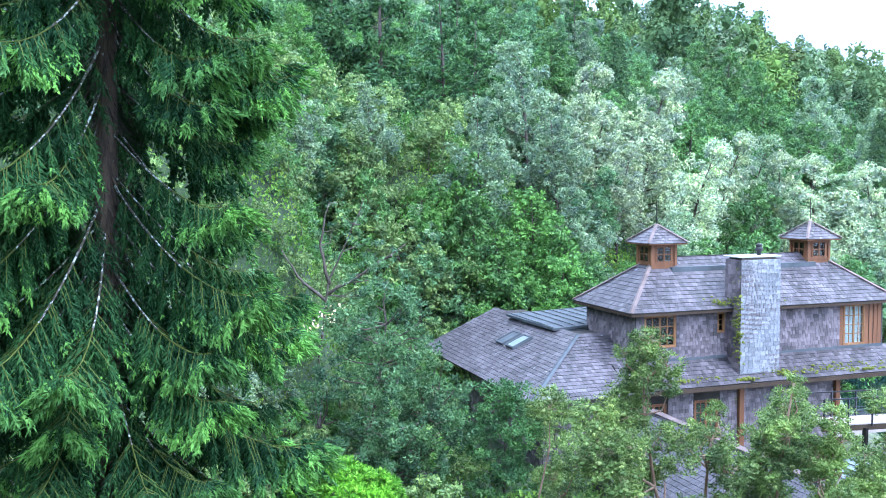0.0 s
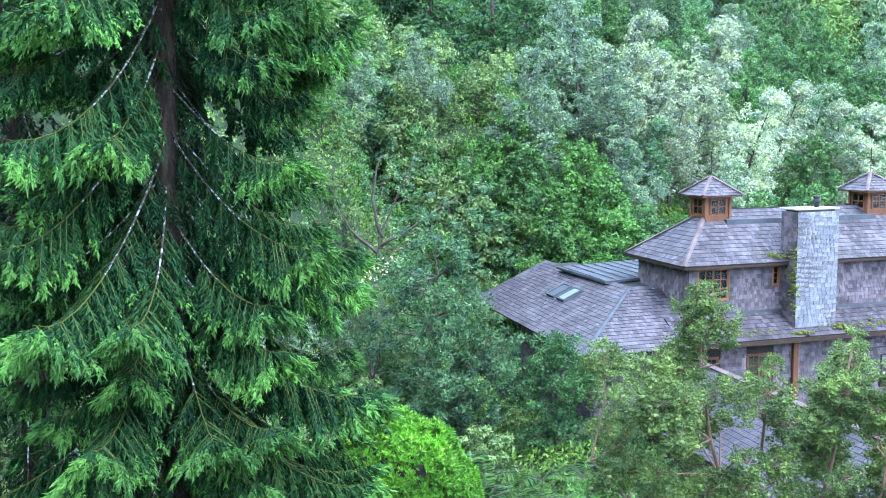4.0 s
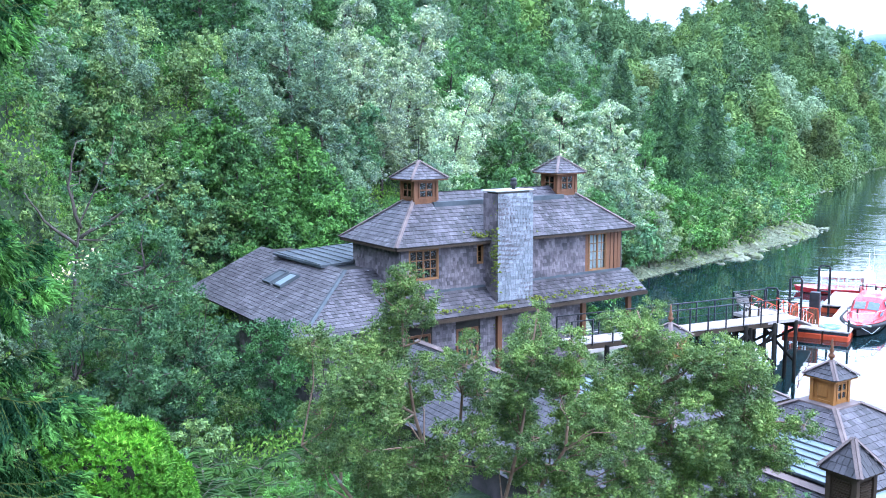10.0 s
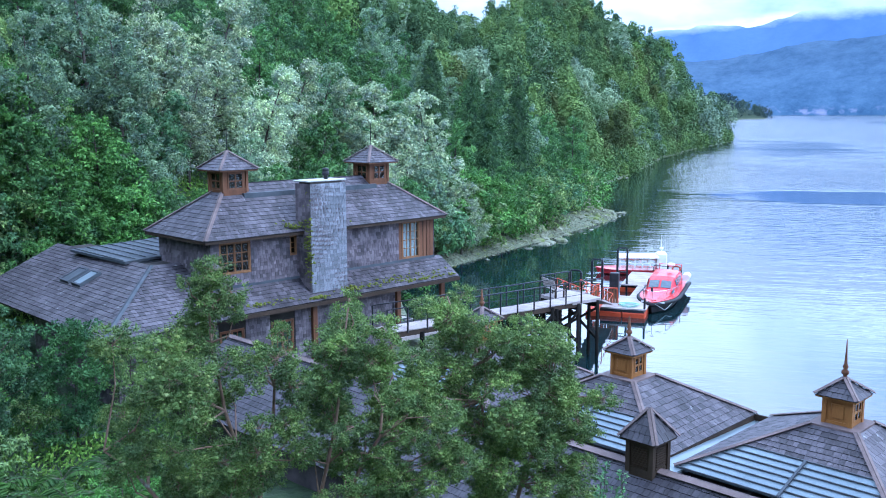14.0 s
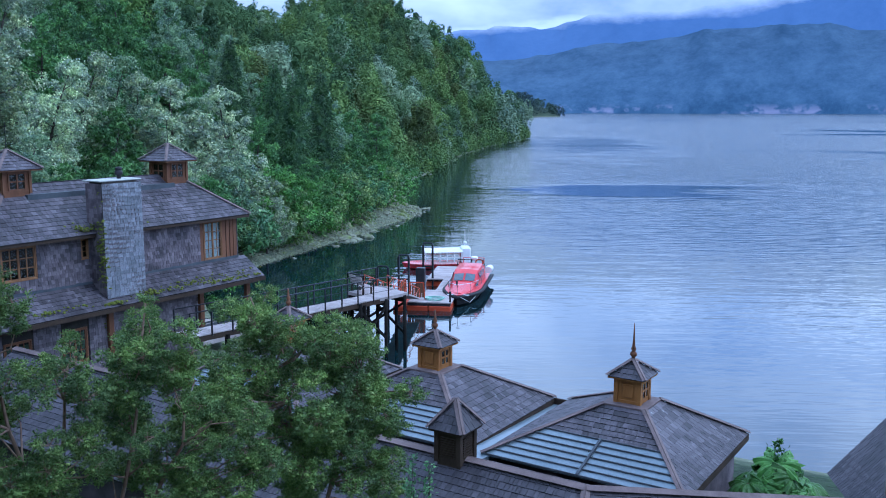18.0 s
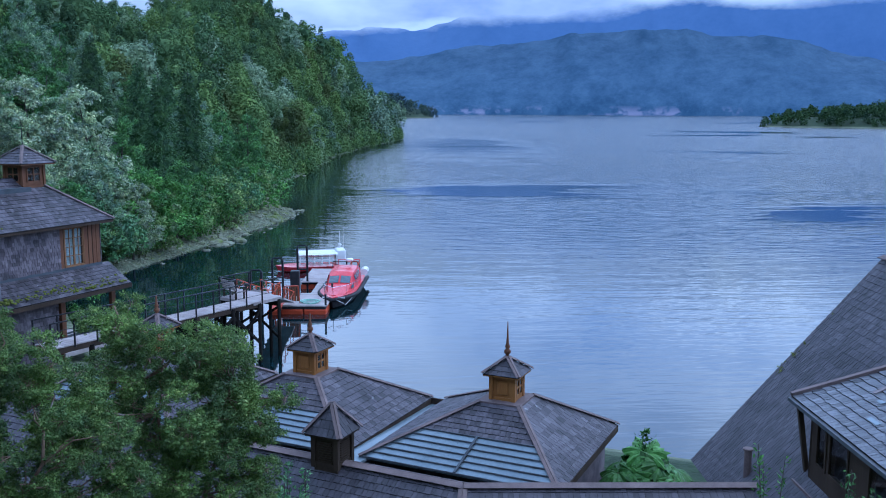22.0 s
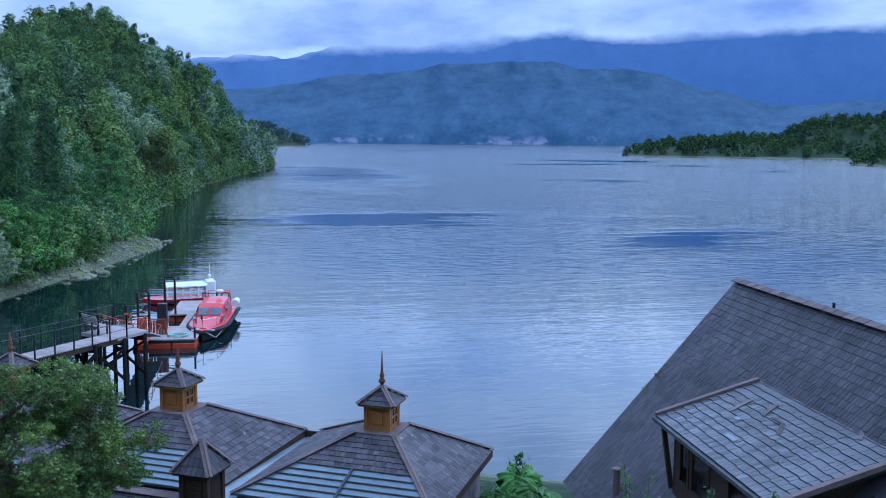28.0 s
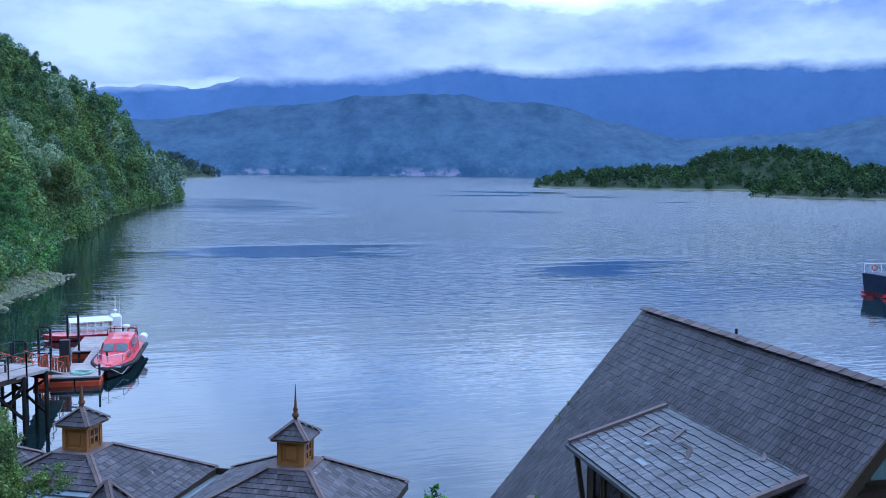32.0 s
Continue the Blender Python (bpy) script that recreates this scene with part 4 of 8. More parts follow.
def far_woods(name, spots, height, blades_each, label, seed, mat, thin=0.0, size=0.06, cones=0.55, core=True):
    """Distant trees: cones and rounded heaps of leaf clumps, each clump on an opaque core."""
    rng = np.random.default_rng(seed)
    spots = np.asarray(spots)
    n, k = len(spots), blades_each
    h = height * rng.uniform(0.6, 1.35, n)
    slim = rng.uniform(0.2, 0.36, n) if not thin else rng.uniform(thin * 0.8, thin * 1.4, n)
    c = 18
    ct = np.sort(rng.uniform(0.08, 0.97, (n, c)), 1)
    ca = np.arange(c)[None, :] * 2.4 + rng.uniform(0, 6.283, (n, 1))
    cone = (rng.uniform(0, 1, n) < cones)[:, None]
    prof = np.where(cone, (1.02 - ct) * 1.05, np.sin(np.clip(ct * 0.8 + 0.17, 0, 1) * math.pi) ** 0.5)
    cr = h[:, None] * slim[:, None] * prof * rng.uniform(0.35, 0.85, (n, c))
    ball = h[:, None] * np.minimum(slim[:, None], 0.34) * rng.uniform(0.36, 0.6, (n, c)) * np.where(cone, 0.3 + 0.7 * np.clip(1.2 - ct, 0, 1), 1)
    place = np.stack([spots[:, :1] + np.cos(ca) * cr, spots[:, 1:2] + np.sin(ca) * cr, spots[:, 2:3] + h[:, None] * ct], -1)
    pick = rng.integers(0, c, (n, k))
    rows = np.arange(n)[:, None]
    off = rng.normal(size=(n, k, 3)) + [0, 0, 0.5]
    off += np.stack([np.cos(ca), np.sin(ca), 0 * ca], -1)[rows, pick] * 0.5
    off /= np.linalg.norm(off, axis=2, keepdims=True)
    off[..., 2] = np.where(cone, off[..., 2] * 1.5, off[..., 2] * 0.85)
    off *= (ball[rows, pick] * rng.uniform(0.75, 1.12, (n, k)))[..., None]
    at = (place[rows, pick] + off).reshape(-1, 3)
    off = off.reshape(-1, 3)
    along = np.cross(off, rng.normal(size=off.shape)) + off * 0.4 - np.abs(off) * [0, 0, 0.5]
    s = np.repeat(h * size, k) * rng.uniform(0.6, 1.4, n * k)
    mats = mat if isinstance(mat, list) else [mat]
    tone = rng.integers(0, len(mats), n)
    v, f = flakes(rng, at, along, s, s * 0.75, off + [0, 0, 0.15])
    ix = np.repeat(tone, k)
    if core:
        cv, cf = tangles(rng, place.reshape(-1, 3), (ball * np.where(cone, 0.28, 0.34)).ravel(), 1.2, 0.4)
        f, ix, v = np.concatenate([f, cf + len(v)]), np.concatenate([ix, np.repeat(tone, 20 * c)]), np.concatenate([v, cv])
    tagged(new(name, np_mesh(name, v, f, mats, ix)), label, "trees", kind="stuff")


def far_spots(seed, gap, heads, dists, low=3.5):
    """Tree places on a loose grid over a stretch of the land."""
    rng = np.random.default_rng(seed)
    hs = np.radians(np.linspace(*heads, 30))
    ex, ey = np.concatenate([-np.sin(hs) * d for d in dists]), np.concatenate([np.cos(hs) * d for d in dists])
    x, y = (q.ravel() for q in np.meshgrid(np.arange(ex.min(), ex.max(), gap), np.arange(ey.min(), ey.max(), gap)))
    x, y = x + rng.uniform(-0.4, 0.4, len(x)) * gap, y + rng.uniform(-0.4, 0.4, len(x)) * gap
    hd, ds = np.degrees(np.arctan2(-x, y)), np.hypot(x, y)
    z = land(x, y)
    ok = (z > 0.3) & (hd > heads[0]) & (hd < heads[1]) & (ds > dists[0]) & (ds < dists[1]) & ((shore_distance(x, y) > low) | (ds > 560))
    return np.stack([x, y, z - 1.0], 1)[ok]


def shore_spots():
    """Places just above the waterline of the far shore."""
    rng = np.random.default_rng(71)
    out = []
    for a, b in zip(SHORE[17:24], SHORE[18:25]):
        n = int(np.hypot(*(b - a)) / 1.9)
        d = (b - a) / np.hypot(*(b - a))
        for i in range(n):
            p = a + (b - a) * (i + rng.uniform()) / n + np.array([-d[1], d[0]]) * rng.uniform(-0.2, 2.8)
            out.append((p[0], p[1], max(ground_at(p[0], p[1]), 0.0) - 0.3))
    return out


FAR = dict(through_light=0.06, vary=0.0, grain=0.1, spread=0.25, gloss=0.8, shine=0.05, deep=(0.7, 0.75, 0.8))
LEAF_FAR = foliage("far_woodland", (0.0612, 0.13, 0.051), (0.122, 0.224, 0.0889), (0.189, 0.302, 0.128), **FAR)
LEAF_FAR_DARK = foliage("far_dark_woodland", (0.0428, 0.095, 0.0449), (0.0795, 0.158, 0.0718), (0.122, 0.214, 0.0986), **FAR)
LEAF_FAR_OLIVE = foliage("far_olive_woodland", (0.0636, 0.13, 0.0476), (0.122, 0.224, 0.0811), (0.187, 0.281, 0.114), **FAR)
LEAF_FAR_PALE = foliage("far_silvery_woodland", (0.11, 0.198, 0.139), (0.201, 0.321, 0.224), (0.298, 0.432, 0.314), **FAR)
LEAF_FAR_RUST = foliage("far_bronze_woodland", (0.052, 0.0889, 0.0374), (0.0819, 0.13, 0.0552), (0.113, 0.167, 0.0801), **FAR)
LEAF_FAR_LIME = foliage("far_bright_woodland", (0.0557, 0.135, 0.0382), (0.112, 0.219, 0.0634), (0.167, 0.281, 0.0933), **FAR)
FAR_MIX = [LEAF_FAR, LEAF_FAR_DARK, LEAF_FAR_OLIVE, LEAF_FAR_DARK, LEAF_FAR_PALE, LEAF_FAR, LEAF_FAR_RUST, LEAF_FAR_DARK, LEAF_FAR, LEAF_FAR_DARK, LEAF_FAR_LIME, LEAF_FAR_PALE]
LEAF_EMERGENT = foliage("tall_dark_woodland", (0.0391, 0.0897, 0.0431), (0.0733, 0.152, 0.07), (0.117, 0.202, 0.0942), **FAR)
LEAF_ISLE = foliage("island_woodland", (0.017, 0.045, 0.024), (0.043, 0.09, 0.043), (0.075, 0.13, 0.065), vary=0.0, grain=0.06, spread=0.5, gloss=0.85)
# distance haze is put into this leaf colour as a bluish tint
LEAF_POINT = foliage("haze_tinted_point_woodland", (0.035, 0.07, 0.07), (0.055, 0.1, 0.1), (0.08, 0.13, 0.13), vary=0.0, grain=0.03, gloss=0.9)
far_woods("hill_woods", far_spots(3, 6.8, (-6, 20), (136, 330), 0.6), 14, 3400, "dense green woodland on the far hill above the shore", 11, FAR_MIX, size=0.029, cones=0.7)
far_woods("upper_hill_woods", far_spots(8, 9.5, (20, 56), (140, 330)), 15, 2200, "dense green woodland on the upper hillside", 16, FAR_MIX, size=0.033)
far_woods("headland_woods", far_spots(4, 8.5, (-5, 16), (325, 520), 0.6), 15.5, 1100, "dense woodland on the headland", 12, FAR_MIX, size=0.044, cones=0.7)
far_woods("island_woods", far_spots(5, 10, (-60, -22), (520, 1000)), 9, 110, "low wooded islands in the fjord", 13, LEAF_ISLE, 0.45, 0.2)
far_woods("shore_thicket", shore_spots(), 4.6, 420, "thick bushes overhanging the waterline", 17, [LEAF_FAR, LEAF_FAR_OLIVE, LEAF_FAR, LEAF_FAR_LIME, LEAF_FAR_DARK], 0.4, 0.07, cones=0.1)
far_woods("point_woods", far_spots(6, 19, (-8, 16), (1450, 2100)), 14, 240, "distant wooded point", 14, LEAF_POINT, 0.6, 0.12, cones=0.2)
far_woods("emergent_woods", far_spots(7, 13, (-5, 45), (150, 470), 10), 17, 1300, "taller dark trees standing above the woodland", 15, [LEAF_EMERGENT, LEAF_FAR_DARK, LEAF_EMERGENT, LEAF_FAR], 0.17, 0.027, cones=0.85)


def undergrowth():
    """Low leaves and ferns that cover the open slope."""
    rng = np.random.default_rng(61)
    n = 320000
    hd, ds = np.radians(rng.uniform(14, 66, n)), rng.uniform(15, 90, n)
    x, y = -np.sin(hd) * ds, np.cos(hd) * ds
    u, v = CU * x + SU * y, -SU * x + CU * y
    ok = (shore_distance(x, y) > 4.2) & (v > 17) & ~((u > 13.6) & (u < 36) & (v > 31) & (v < 47.6)) & ~((v < 46) & (np.degrees(hd) < 30))
    x, y = x[ok][:150000], y[ok][:150000]
    hump = 0.5 + 0.5 * np.sin(x * 0.9 + 2 * np.sin(y * 0.4)) * np.sin(y * 0.8)
    # short grass and weeds over the knoll the view is from
    ka, kr = np.radians(rng.uniform(0, 360, 45000)), 17 * np.sqrt(rng.uniform(0, 1, 45000))
    kx, ky = -np.sin(ka) * kr, np.cos(ka) * kr
    knoll = np.stack([kx, ky, land(kx, ky) + rng.uniform(-0.05, 0.12, 45000)], 1)[land(kx, ky) > 3.0]
    at = np.concatenate([np.stack([x, y, land(x, y) + rng.uniform(0, 1, len(x)) * (0.3 + 0.8 * hump)], 1), knoll])
    s = np.concatenate([rng.uniform(0.12, 0.3, len(x)) * np.clip(np.hypot(x, y) / 45, 0.4, 1), rng.uniform(0.1, 0.22, len(knoll))])
    v_, f_ = blades(rng, at, rng.normal(size=at.shape) * 0.8 + [0, 0, 0.7], s, s * 0.5)
    tagged(new("undergrowth", np_mesh("undergrowth", v_, f_, [LEAF_UNDER])), "dense low ferns and brambles over the slope", "undergrowth", kind="stuff")


LEAF_UNDER = foliage("undergrowth_leaf", (0.035, 0.1, 0.03), (0.1, 0.21, 0.065), (0.18, 0.26, 0.1), vary=0.0, grain=0.2, spread=0.8)
undergrowth()

# ---------------------------------------------------------------- shingles
def unit_shingle():
    m = Mesh()
    m.add([(0, 0, 0.2), (1, 0, 0.2), (1, 1, 0), (0, 1, 0), (0.02, 0, 1), (0.98, 0, 1), (1, 1, 0.12), (0, 1, 0.12)], [(0, 3, 2, 1), (4, 5, 6, 7), (0, 1, 5, 4), (1, 2, 6, 5), (3, 0, 4, 7)])
    return m


def butt_ends(me):
    """Weathered end grain on each shingle's lower edge, darkened to draw the course's shadow."""
    me.materials.append(SHADED_END_GRAIN)
    ix = np.zeros(len(me.polygons), np.int32)
    ix[2::5] = 1
    me.polygons.foreach_set("material_index", ix)
    return me


SHINGLE_MESH = {}
# end grain near black: each course's shadow line is put into it
SHADED_END_GRAIN = surface("shaded_end_grain", (0.006, 0.005, 0.005), (0.018, 0.015, 0.015), 0.95, 4, 30, 0.1)
SHINGLE_PATCH = surface("grey_patched_shingle", (0.044, 0.0464, 0.0528), (0.148, 0.152, 0.168), 0.42, 1.2, 26, 0.5, vary=0.4, spec=0.5, patch=(0.096, 0.096, 0.064), patch_at=(0.66, 0.74), patch_scale=1.4)


def shingles(parent, poly, across, mat, course=0.2, wide=0.16, thick=0.022, seed=0, single=0, lift=0.012, only=None, name="shingle", jitter=0.07):
    """Lay shingles in courses over a flat polygon (points in the parent's frame, first edge along the eave).
    across: the direction of a course. single: how many are objects of their own."""
    rng = np.random.default_rng(seed)
    p = [Vector(q) for q in poly]
    nrm = Vector((0, 0, 0))
    for i in range(len(p)):
        nrm += p[i].cross(p[(i + 1) % len(p)])
    nrm.normalize()
    a = (Vector(across) - nrm * nrm.dot(Vector(across))).normalized()
    s = nrm.cross(a)
    if s.z < 0:
        a, s = -a, -s
    o = p[0]
    q = [((w - o).dot(a), (w - o).dot(s)) for w in p]
    lo, hi = min(b for _, b in q), max(b for _, b in q)
    rows = max(int((hi - lo) / course), 1)
    course = (hi - lo) / rows
    verts, faces, made = [], [], 0
    base = np.array(unit_shingle().v)
    bf = unit_shingle().f
    rot = np.array([a, s, nrm])
    if mat.name not in SHINGLE_MESH:
        SHINGLE_MESH[mat.name] = butt_ends(unit_shingle().data("shingle", mat))
    frame_m = Matrix((a, s, nrm)).transposed().to_4x4()
    for row in range(rows):
        y = lo + row * course
        cut = []
        for (x0, y0), (x1, y1) in zip(q, q[1:] + q[:1]):
            m = min(max(y + course * 0.5, lo + 1e-4), hi - 1e-4)
            if (y0 > m) != (y1 > m):
                cut.append(x0 + (x1 - x0) * (m - y0) / (y1 - y0))
        cut.sort()
        for x0, x1 in zip(cut[::2], cut[1::2]):
            x = x0
            while x < x1 - 0.01:
                w = min(wide * rng.uniform(0.65, 1.35), x1 - x)
                if x1 - x - w < wide * 0.4:
                    w = x1 - x
                dy = rng.uniform(-jitter, jitter) * course * 0.4 if row else 0
                tall = course * 1.25 - dy
                hgt = thick * rng.uniform(0.85, 1.2)
                put = o + a * (x + 0.004) + s * (y + dy) + nrm * lift
                if single and made < single and (only is None or only(put)):
                    ob = new(name, SHINGLE_MESH[mat.name])
                    ob.parent = parent
                    ob.matrix_basis = Matrix.Translation(put) @ frame_m @ Matrix.Diagonal((max(w - 0.007, 0.01), tall, hgt, 1))
                    made += 1
                else:
                    k = len(verts) * 8
                    verts.append((base * [max(w - 0.007, 0.01), tall, hgt]) @ rot + np.array(put))
                    faces += [tuple(i + k for i in f) for f in bf]
                x += w
    if verts:
        v = np.concatenate(verts)
        part("shingles", butt_ends(np_mesh("shingles", v, np.array(faces), [mat])), mat, parent, kind="stuff")


def cap(parent, pts, w=0.2, mat=None, name="ridge_cap", piece=0.0):
    """A two-board cap along a ridge or hip, in short overlapping lengths where piece is given."""
    for a, b in zip(pts, pts[1:]):
        a, b = Vector(a), Vector(b)
        n = max(int((b - a).length / piece), 1) if piece else 1
        d = (b - a).normalized()
        sd = d.cross(Vector((0, 0, 1))).normalized()
        up = sd.cross(d)
        for k in range(n):
            p, q = a.lerp(b, k / n), a.lerp(b, (k + 1) / n) + d * (0.03 if piece else 0)
            h0, h1 = (0.064, 0.074 + 0.003 * (k % 3)) if piece else (0.07, 0.07)
            m = Mesh()
            for sg in (-1, 1):
                e = sd * sg * w - up * w * 0.42
                u0, u1 = up * (h0 + 0.003 * sg), up * (h1 + 0.003 * sg)
                m.slab([p + u0, q + u1, q + e + u1, p + e + u0] if sg < 0 else [p + e + u0, q + e + u1, q + u1, p + u0], -0.022)
            part(name, m, mat or RIDGECAP, parent)


def roof_face(parent, poly, across, mat, name="roof_board", thick=0.09, **kw):
    part(name, Mesh().slab(poly, thick), UNDERLAY, parent)
    shingles(parent, poly, across, mat, **kw)


def window(parent, x0, x1, z0, z1, y, cols, rows, sashes=1, wood=None, name="window", curtain=False, bar=0.03, frame=0.07, depth=0.1, m=None):
    """A casement in a wall that faces -y of the parent: frame, bars, one pane a light."""
    wood = wood or CEDAR
    f = Mesh()
    for a in ((x0 - frame, z0 - frame, x1 + frame, z0), (x0 - frame, z1, x1 + frame, z1 + frame), (x0 - frame, z0, x0, z1), (x1, z0, x1 + frame, z1)):
        f.cbox(a[0], y - 0.05, a[1], a[2], y + depth, a[3], 0.008)
    fr = part(name, f, wood, parent)
    sw = (x1 - x0) / sashes
    for k in range(sashes):
        a, c = x0 + k * sw, x0 + (k + 1) * sw
        st = 0.045
        for q in ((a, z0, c, z0 + st), (a, z1 - st, c, z1), (a, z0 + st, a + st, z1 - st), (c - st, z0 + st, c, z1 - st)):
            part("sash_rail", Mesh().box(q[0] + 0.002, y - 0.03, q[1] + 0.002, q[2] - 0.002, y + 0.02, q[3] - 0.002), wood, fr)
        iw, ih = (c - a - 2 * st) / cols, (z1 - z0 - 2 * st) / rows
        for i in range(1, cols):
            part("glazing_bar", Mesh().box(a + st + i * iw - bar / 2, y - 0.02, z0 + st, a + st + i * iw + bar / 2, y + 0.01, z1 - st), wood, fr)
        for j in range(1, rows):
            part("glazing_bar", Mesh().box(a + st, y - 0.018, z0 + st + j * ih - bar / 2, c - st, y + 0.008, z0 + st + j * ih + bar / 2), wood, fr)
        for i in range(cols):
            for j in range(rows):
                g = Mesh().box(a + st + i * iw + bar / 2, y - 0.004, z0 + st + j * ih + bar / 2, a + st + (i + 1) * iw - bar / 2, y + 0.002, z0 + st + (j + 1) * ih - bar / 2)
                part("pane", g, GLASS, fr).visible_shadow = False
    if curtain:
        c = Mesh()
        n = 40
        ring = [(x0 + (x1 - x0) * i / n, y + 0.14 + 0.025 * math.sin(i * 1.9), 0) for i in range(n + 1)]
        c.add([(p[0], p[1], z0) for p in ring] + [(p[0], p[1], z1) for p in ring], [(i, i + 1, i + n + 2, i + n + 1) for i in range(n)])
        part("curtain", c, CURTAIN, fr, "pale curtain behind the panes")
    return fr


def wall_y(mesh, x0, x1, z0, z1, y0, y1, holes):
    """A wall along x with openings (x0, x1, z0, z1) cut through it."""
    xs = sorted({x0, x1, *[h[0] for h in holes], *[h[1] for h in holes]})
    for a, b in zip(xs, xs[1:]):
        zs = [z0]
        for h in sorted((h for h in holes if h[0] <= a + 1e-6 and h[1] >= b - 1e-6), key=lambda h: h[2]):
            zs += [h[2], h[3]]
        zs.append(z1)
        for c, d in zip(zs[::2], zs[1::2]):
            if d - c > 1e-3:
                mesh.box(a, y0, c, b, y1, d)


def turned_finial(parent, x, y, z, h, mat, w=0.09):
    prof = [(w, 0), (w, 0.06), (w * 0.6, 0.09), (w * 0.6, 0.13), (w * 1.15, 0.19), (w * 1.15, 0.25), (w * 0.55, 0.31), (w * 0.9, 0.38), (w * 0.5, 0.46), (w * 0.32, 0.7), (0.012, h)]
    part("finial", Mesh().lathe(x, y, [(r, z + q) for r, q in prof], 10), mat, parent, "turned wooden finial", smooth=True)


def cupola(parent, cx, cy, z, half, body_h, over, rise, wood, windows, roof_mat, panel=True, spike=0.0, spike_mat=None, seed=0, louvre=False, course=0.13):
    """A square lantern on a roof: body with windows or panels, hipped cap and finial."""
    b = Mesh()
    b.cbox(cx - half, cy - half, z - 0.5, cx + half, cy + half, z + body_h, 0.01)
    body = part("cupola_body", b, wood, parent)
    t = Mesh()
    for sx in (-1, 1):
        for sy in (-1, 1):
            t.box(cx + sx * half - 0.06, cy + sy * half - 0.06, z - 0.02, cx + sx * half + 0.06, cy + sy * half + 0.06, z + body_h)
    for q in (z + 0.02, z + body_h - 0.12):
        for sg in (-1, 1):
            t.box(cx - half - 0.03, cy + sg * (half + 0.012) - 0.018, q, cx + half + 0.03, cy + sg * (half + 0.012) + 0.018, q + 0.1)
            t.box(cx + sg * (half + 0.012) - 0.018, cy - half - 0.03, q, cx + sg * (half + 0.012) + 0.018, cy + half + 0.03, q + 0.1)
    part("cupola_trim", t, wood, body)
    s = half * 0.62
    for side in windows:
        rz = {"f": 0, "r": 90, "b": 180, "l": 270}[side]
        m = Matrix.Translation((cx, cy, 0)) @ Matrix.Rotation(radians(rz), 4, "Z")
        dark, gl = Mesh(), Mesh()
        y = -half - 0.02
        # flat dark sheet painted for the lantern's unlit inside
        dark.box(-s, -half - 0.008, z + 0.16, s, -half + 0.02, z + body_h - 0.16, m)
        for x in (-s, 0, s):
            part("glazing_bar", Mesh().box(x - 0.03, y - 0.03, z + 0.14, x + 0.03, y + 0.005, z + body_h - 0.14, m), wood, body)
        for q in (z + 0.16, z + body_h / 2, z + body_h - 0.16):
            part("glazing_bar", Mesh().box(-s - 0.03, y - 0.028, q - 0.028, s + 0.03, y + 0.003, q + 0.028, m), wood, body)
        gl.box(-s, y - 0.012, z + 0.16, s, y - 0.008, z + body_h - 0.16, m)
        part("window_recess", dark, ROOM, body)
        part("pane", gl, GLASS, body)
    if louvre:
        for side in range(4):
            m = Matrix.Translation((cx, cy, 0)) @ Matrix.Rotation(radians(90 * side), 4, "Z")
            k = 9
            for i in range(k):
                q = z + 0.14 + (body_h - 0.3) * i / k
                part("louvre_slat", Mesh().box(-s, -half - 0.05, q, s, -half + 0.005, q + 0.018, m @ Matrix.Rotation(0.0, 4, "X")), wood, body)
    elif panel:
        for side in (k for k in range(4) if "frbl"[k] not in windows):
            m = Matrix.Translation((cx, cy, 0)) @ Matrix.Rotation(radians(90 * side), 4, "Z")
            part("panel", Mesh().cbox(-s * 0.8, -half - 0.035, z + 0.2, s * 0.8, -half + 0.005, z + body_h - 0.2, 0.02, m), wood, body)
    e, top = half + over, z + body_h + rise
    zb = z + body_h
    cs = [(cx - e, cy - e, zb), (cx + e, cy - e, zb), (cx + e, cy + e, zb), (cx - e, cy + e, zb)]
    part("cupola_eave", Mesh().box(cx - e + 0.02, cy - e + 0.02, zb - 0.05, cx + e - 0.02, cy + e - 0.02, zb + 0.005), wood, body)
    part("cupola_roof", Mesh().add([*cs, (cx, cy, top)], [(0, 1, 4), (1, 2, 4), (2, 3, 4), (3, 0, 4)]), UNDERLAY, parent)
    for i in range(4):
        a, c = cs[i], cs[(i + 1) % 4]
        shingles(parent, [a, c, (cx, cy, top)], Vector(c) - Vector(a), roof_mat, course=course * 1.35, wide=0.16, thick=0.02, seed=seed + i)
        cap(parent, [a, (cx, cy, top)], 0.07)
    if spike:
        turned_finial(parent, cx, cy, top - 0.03, spike, spike_mat or wood)


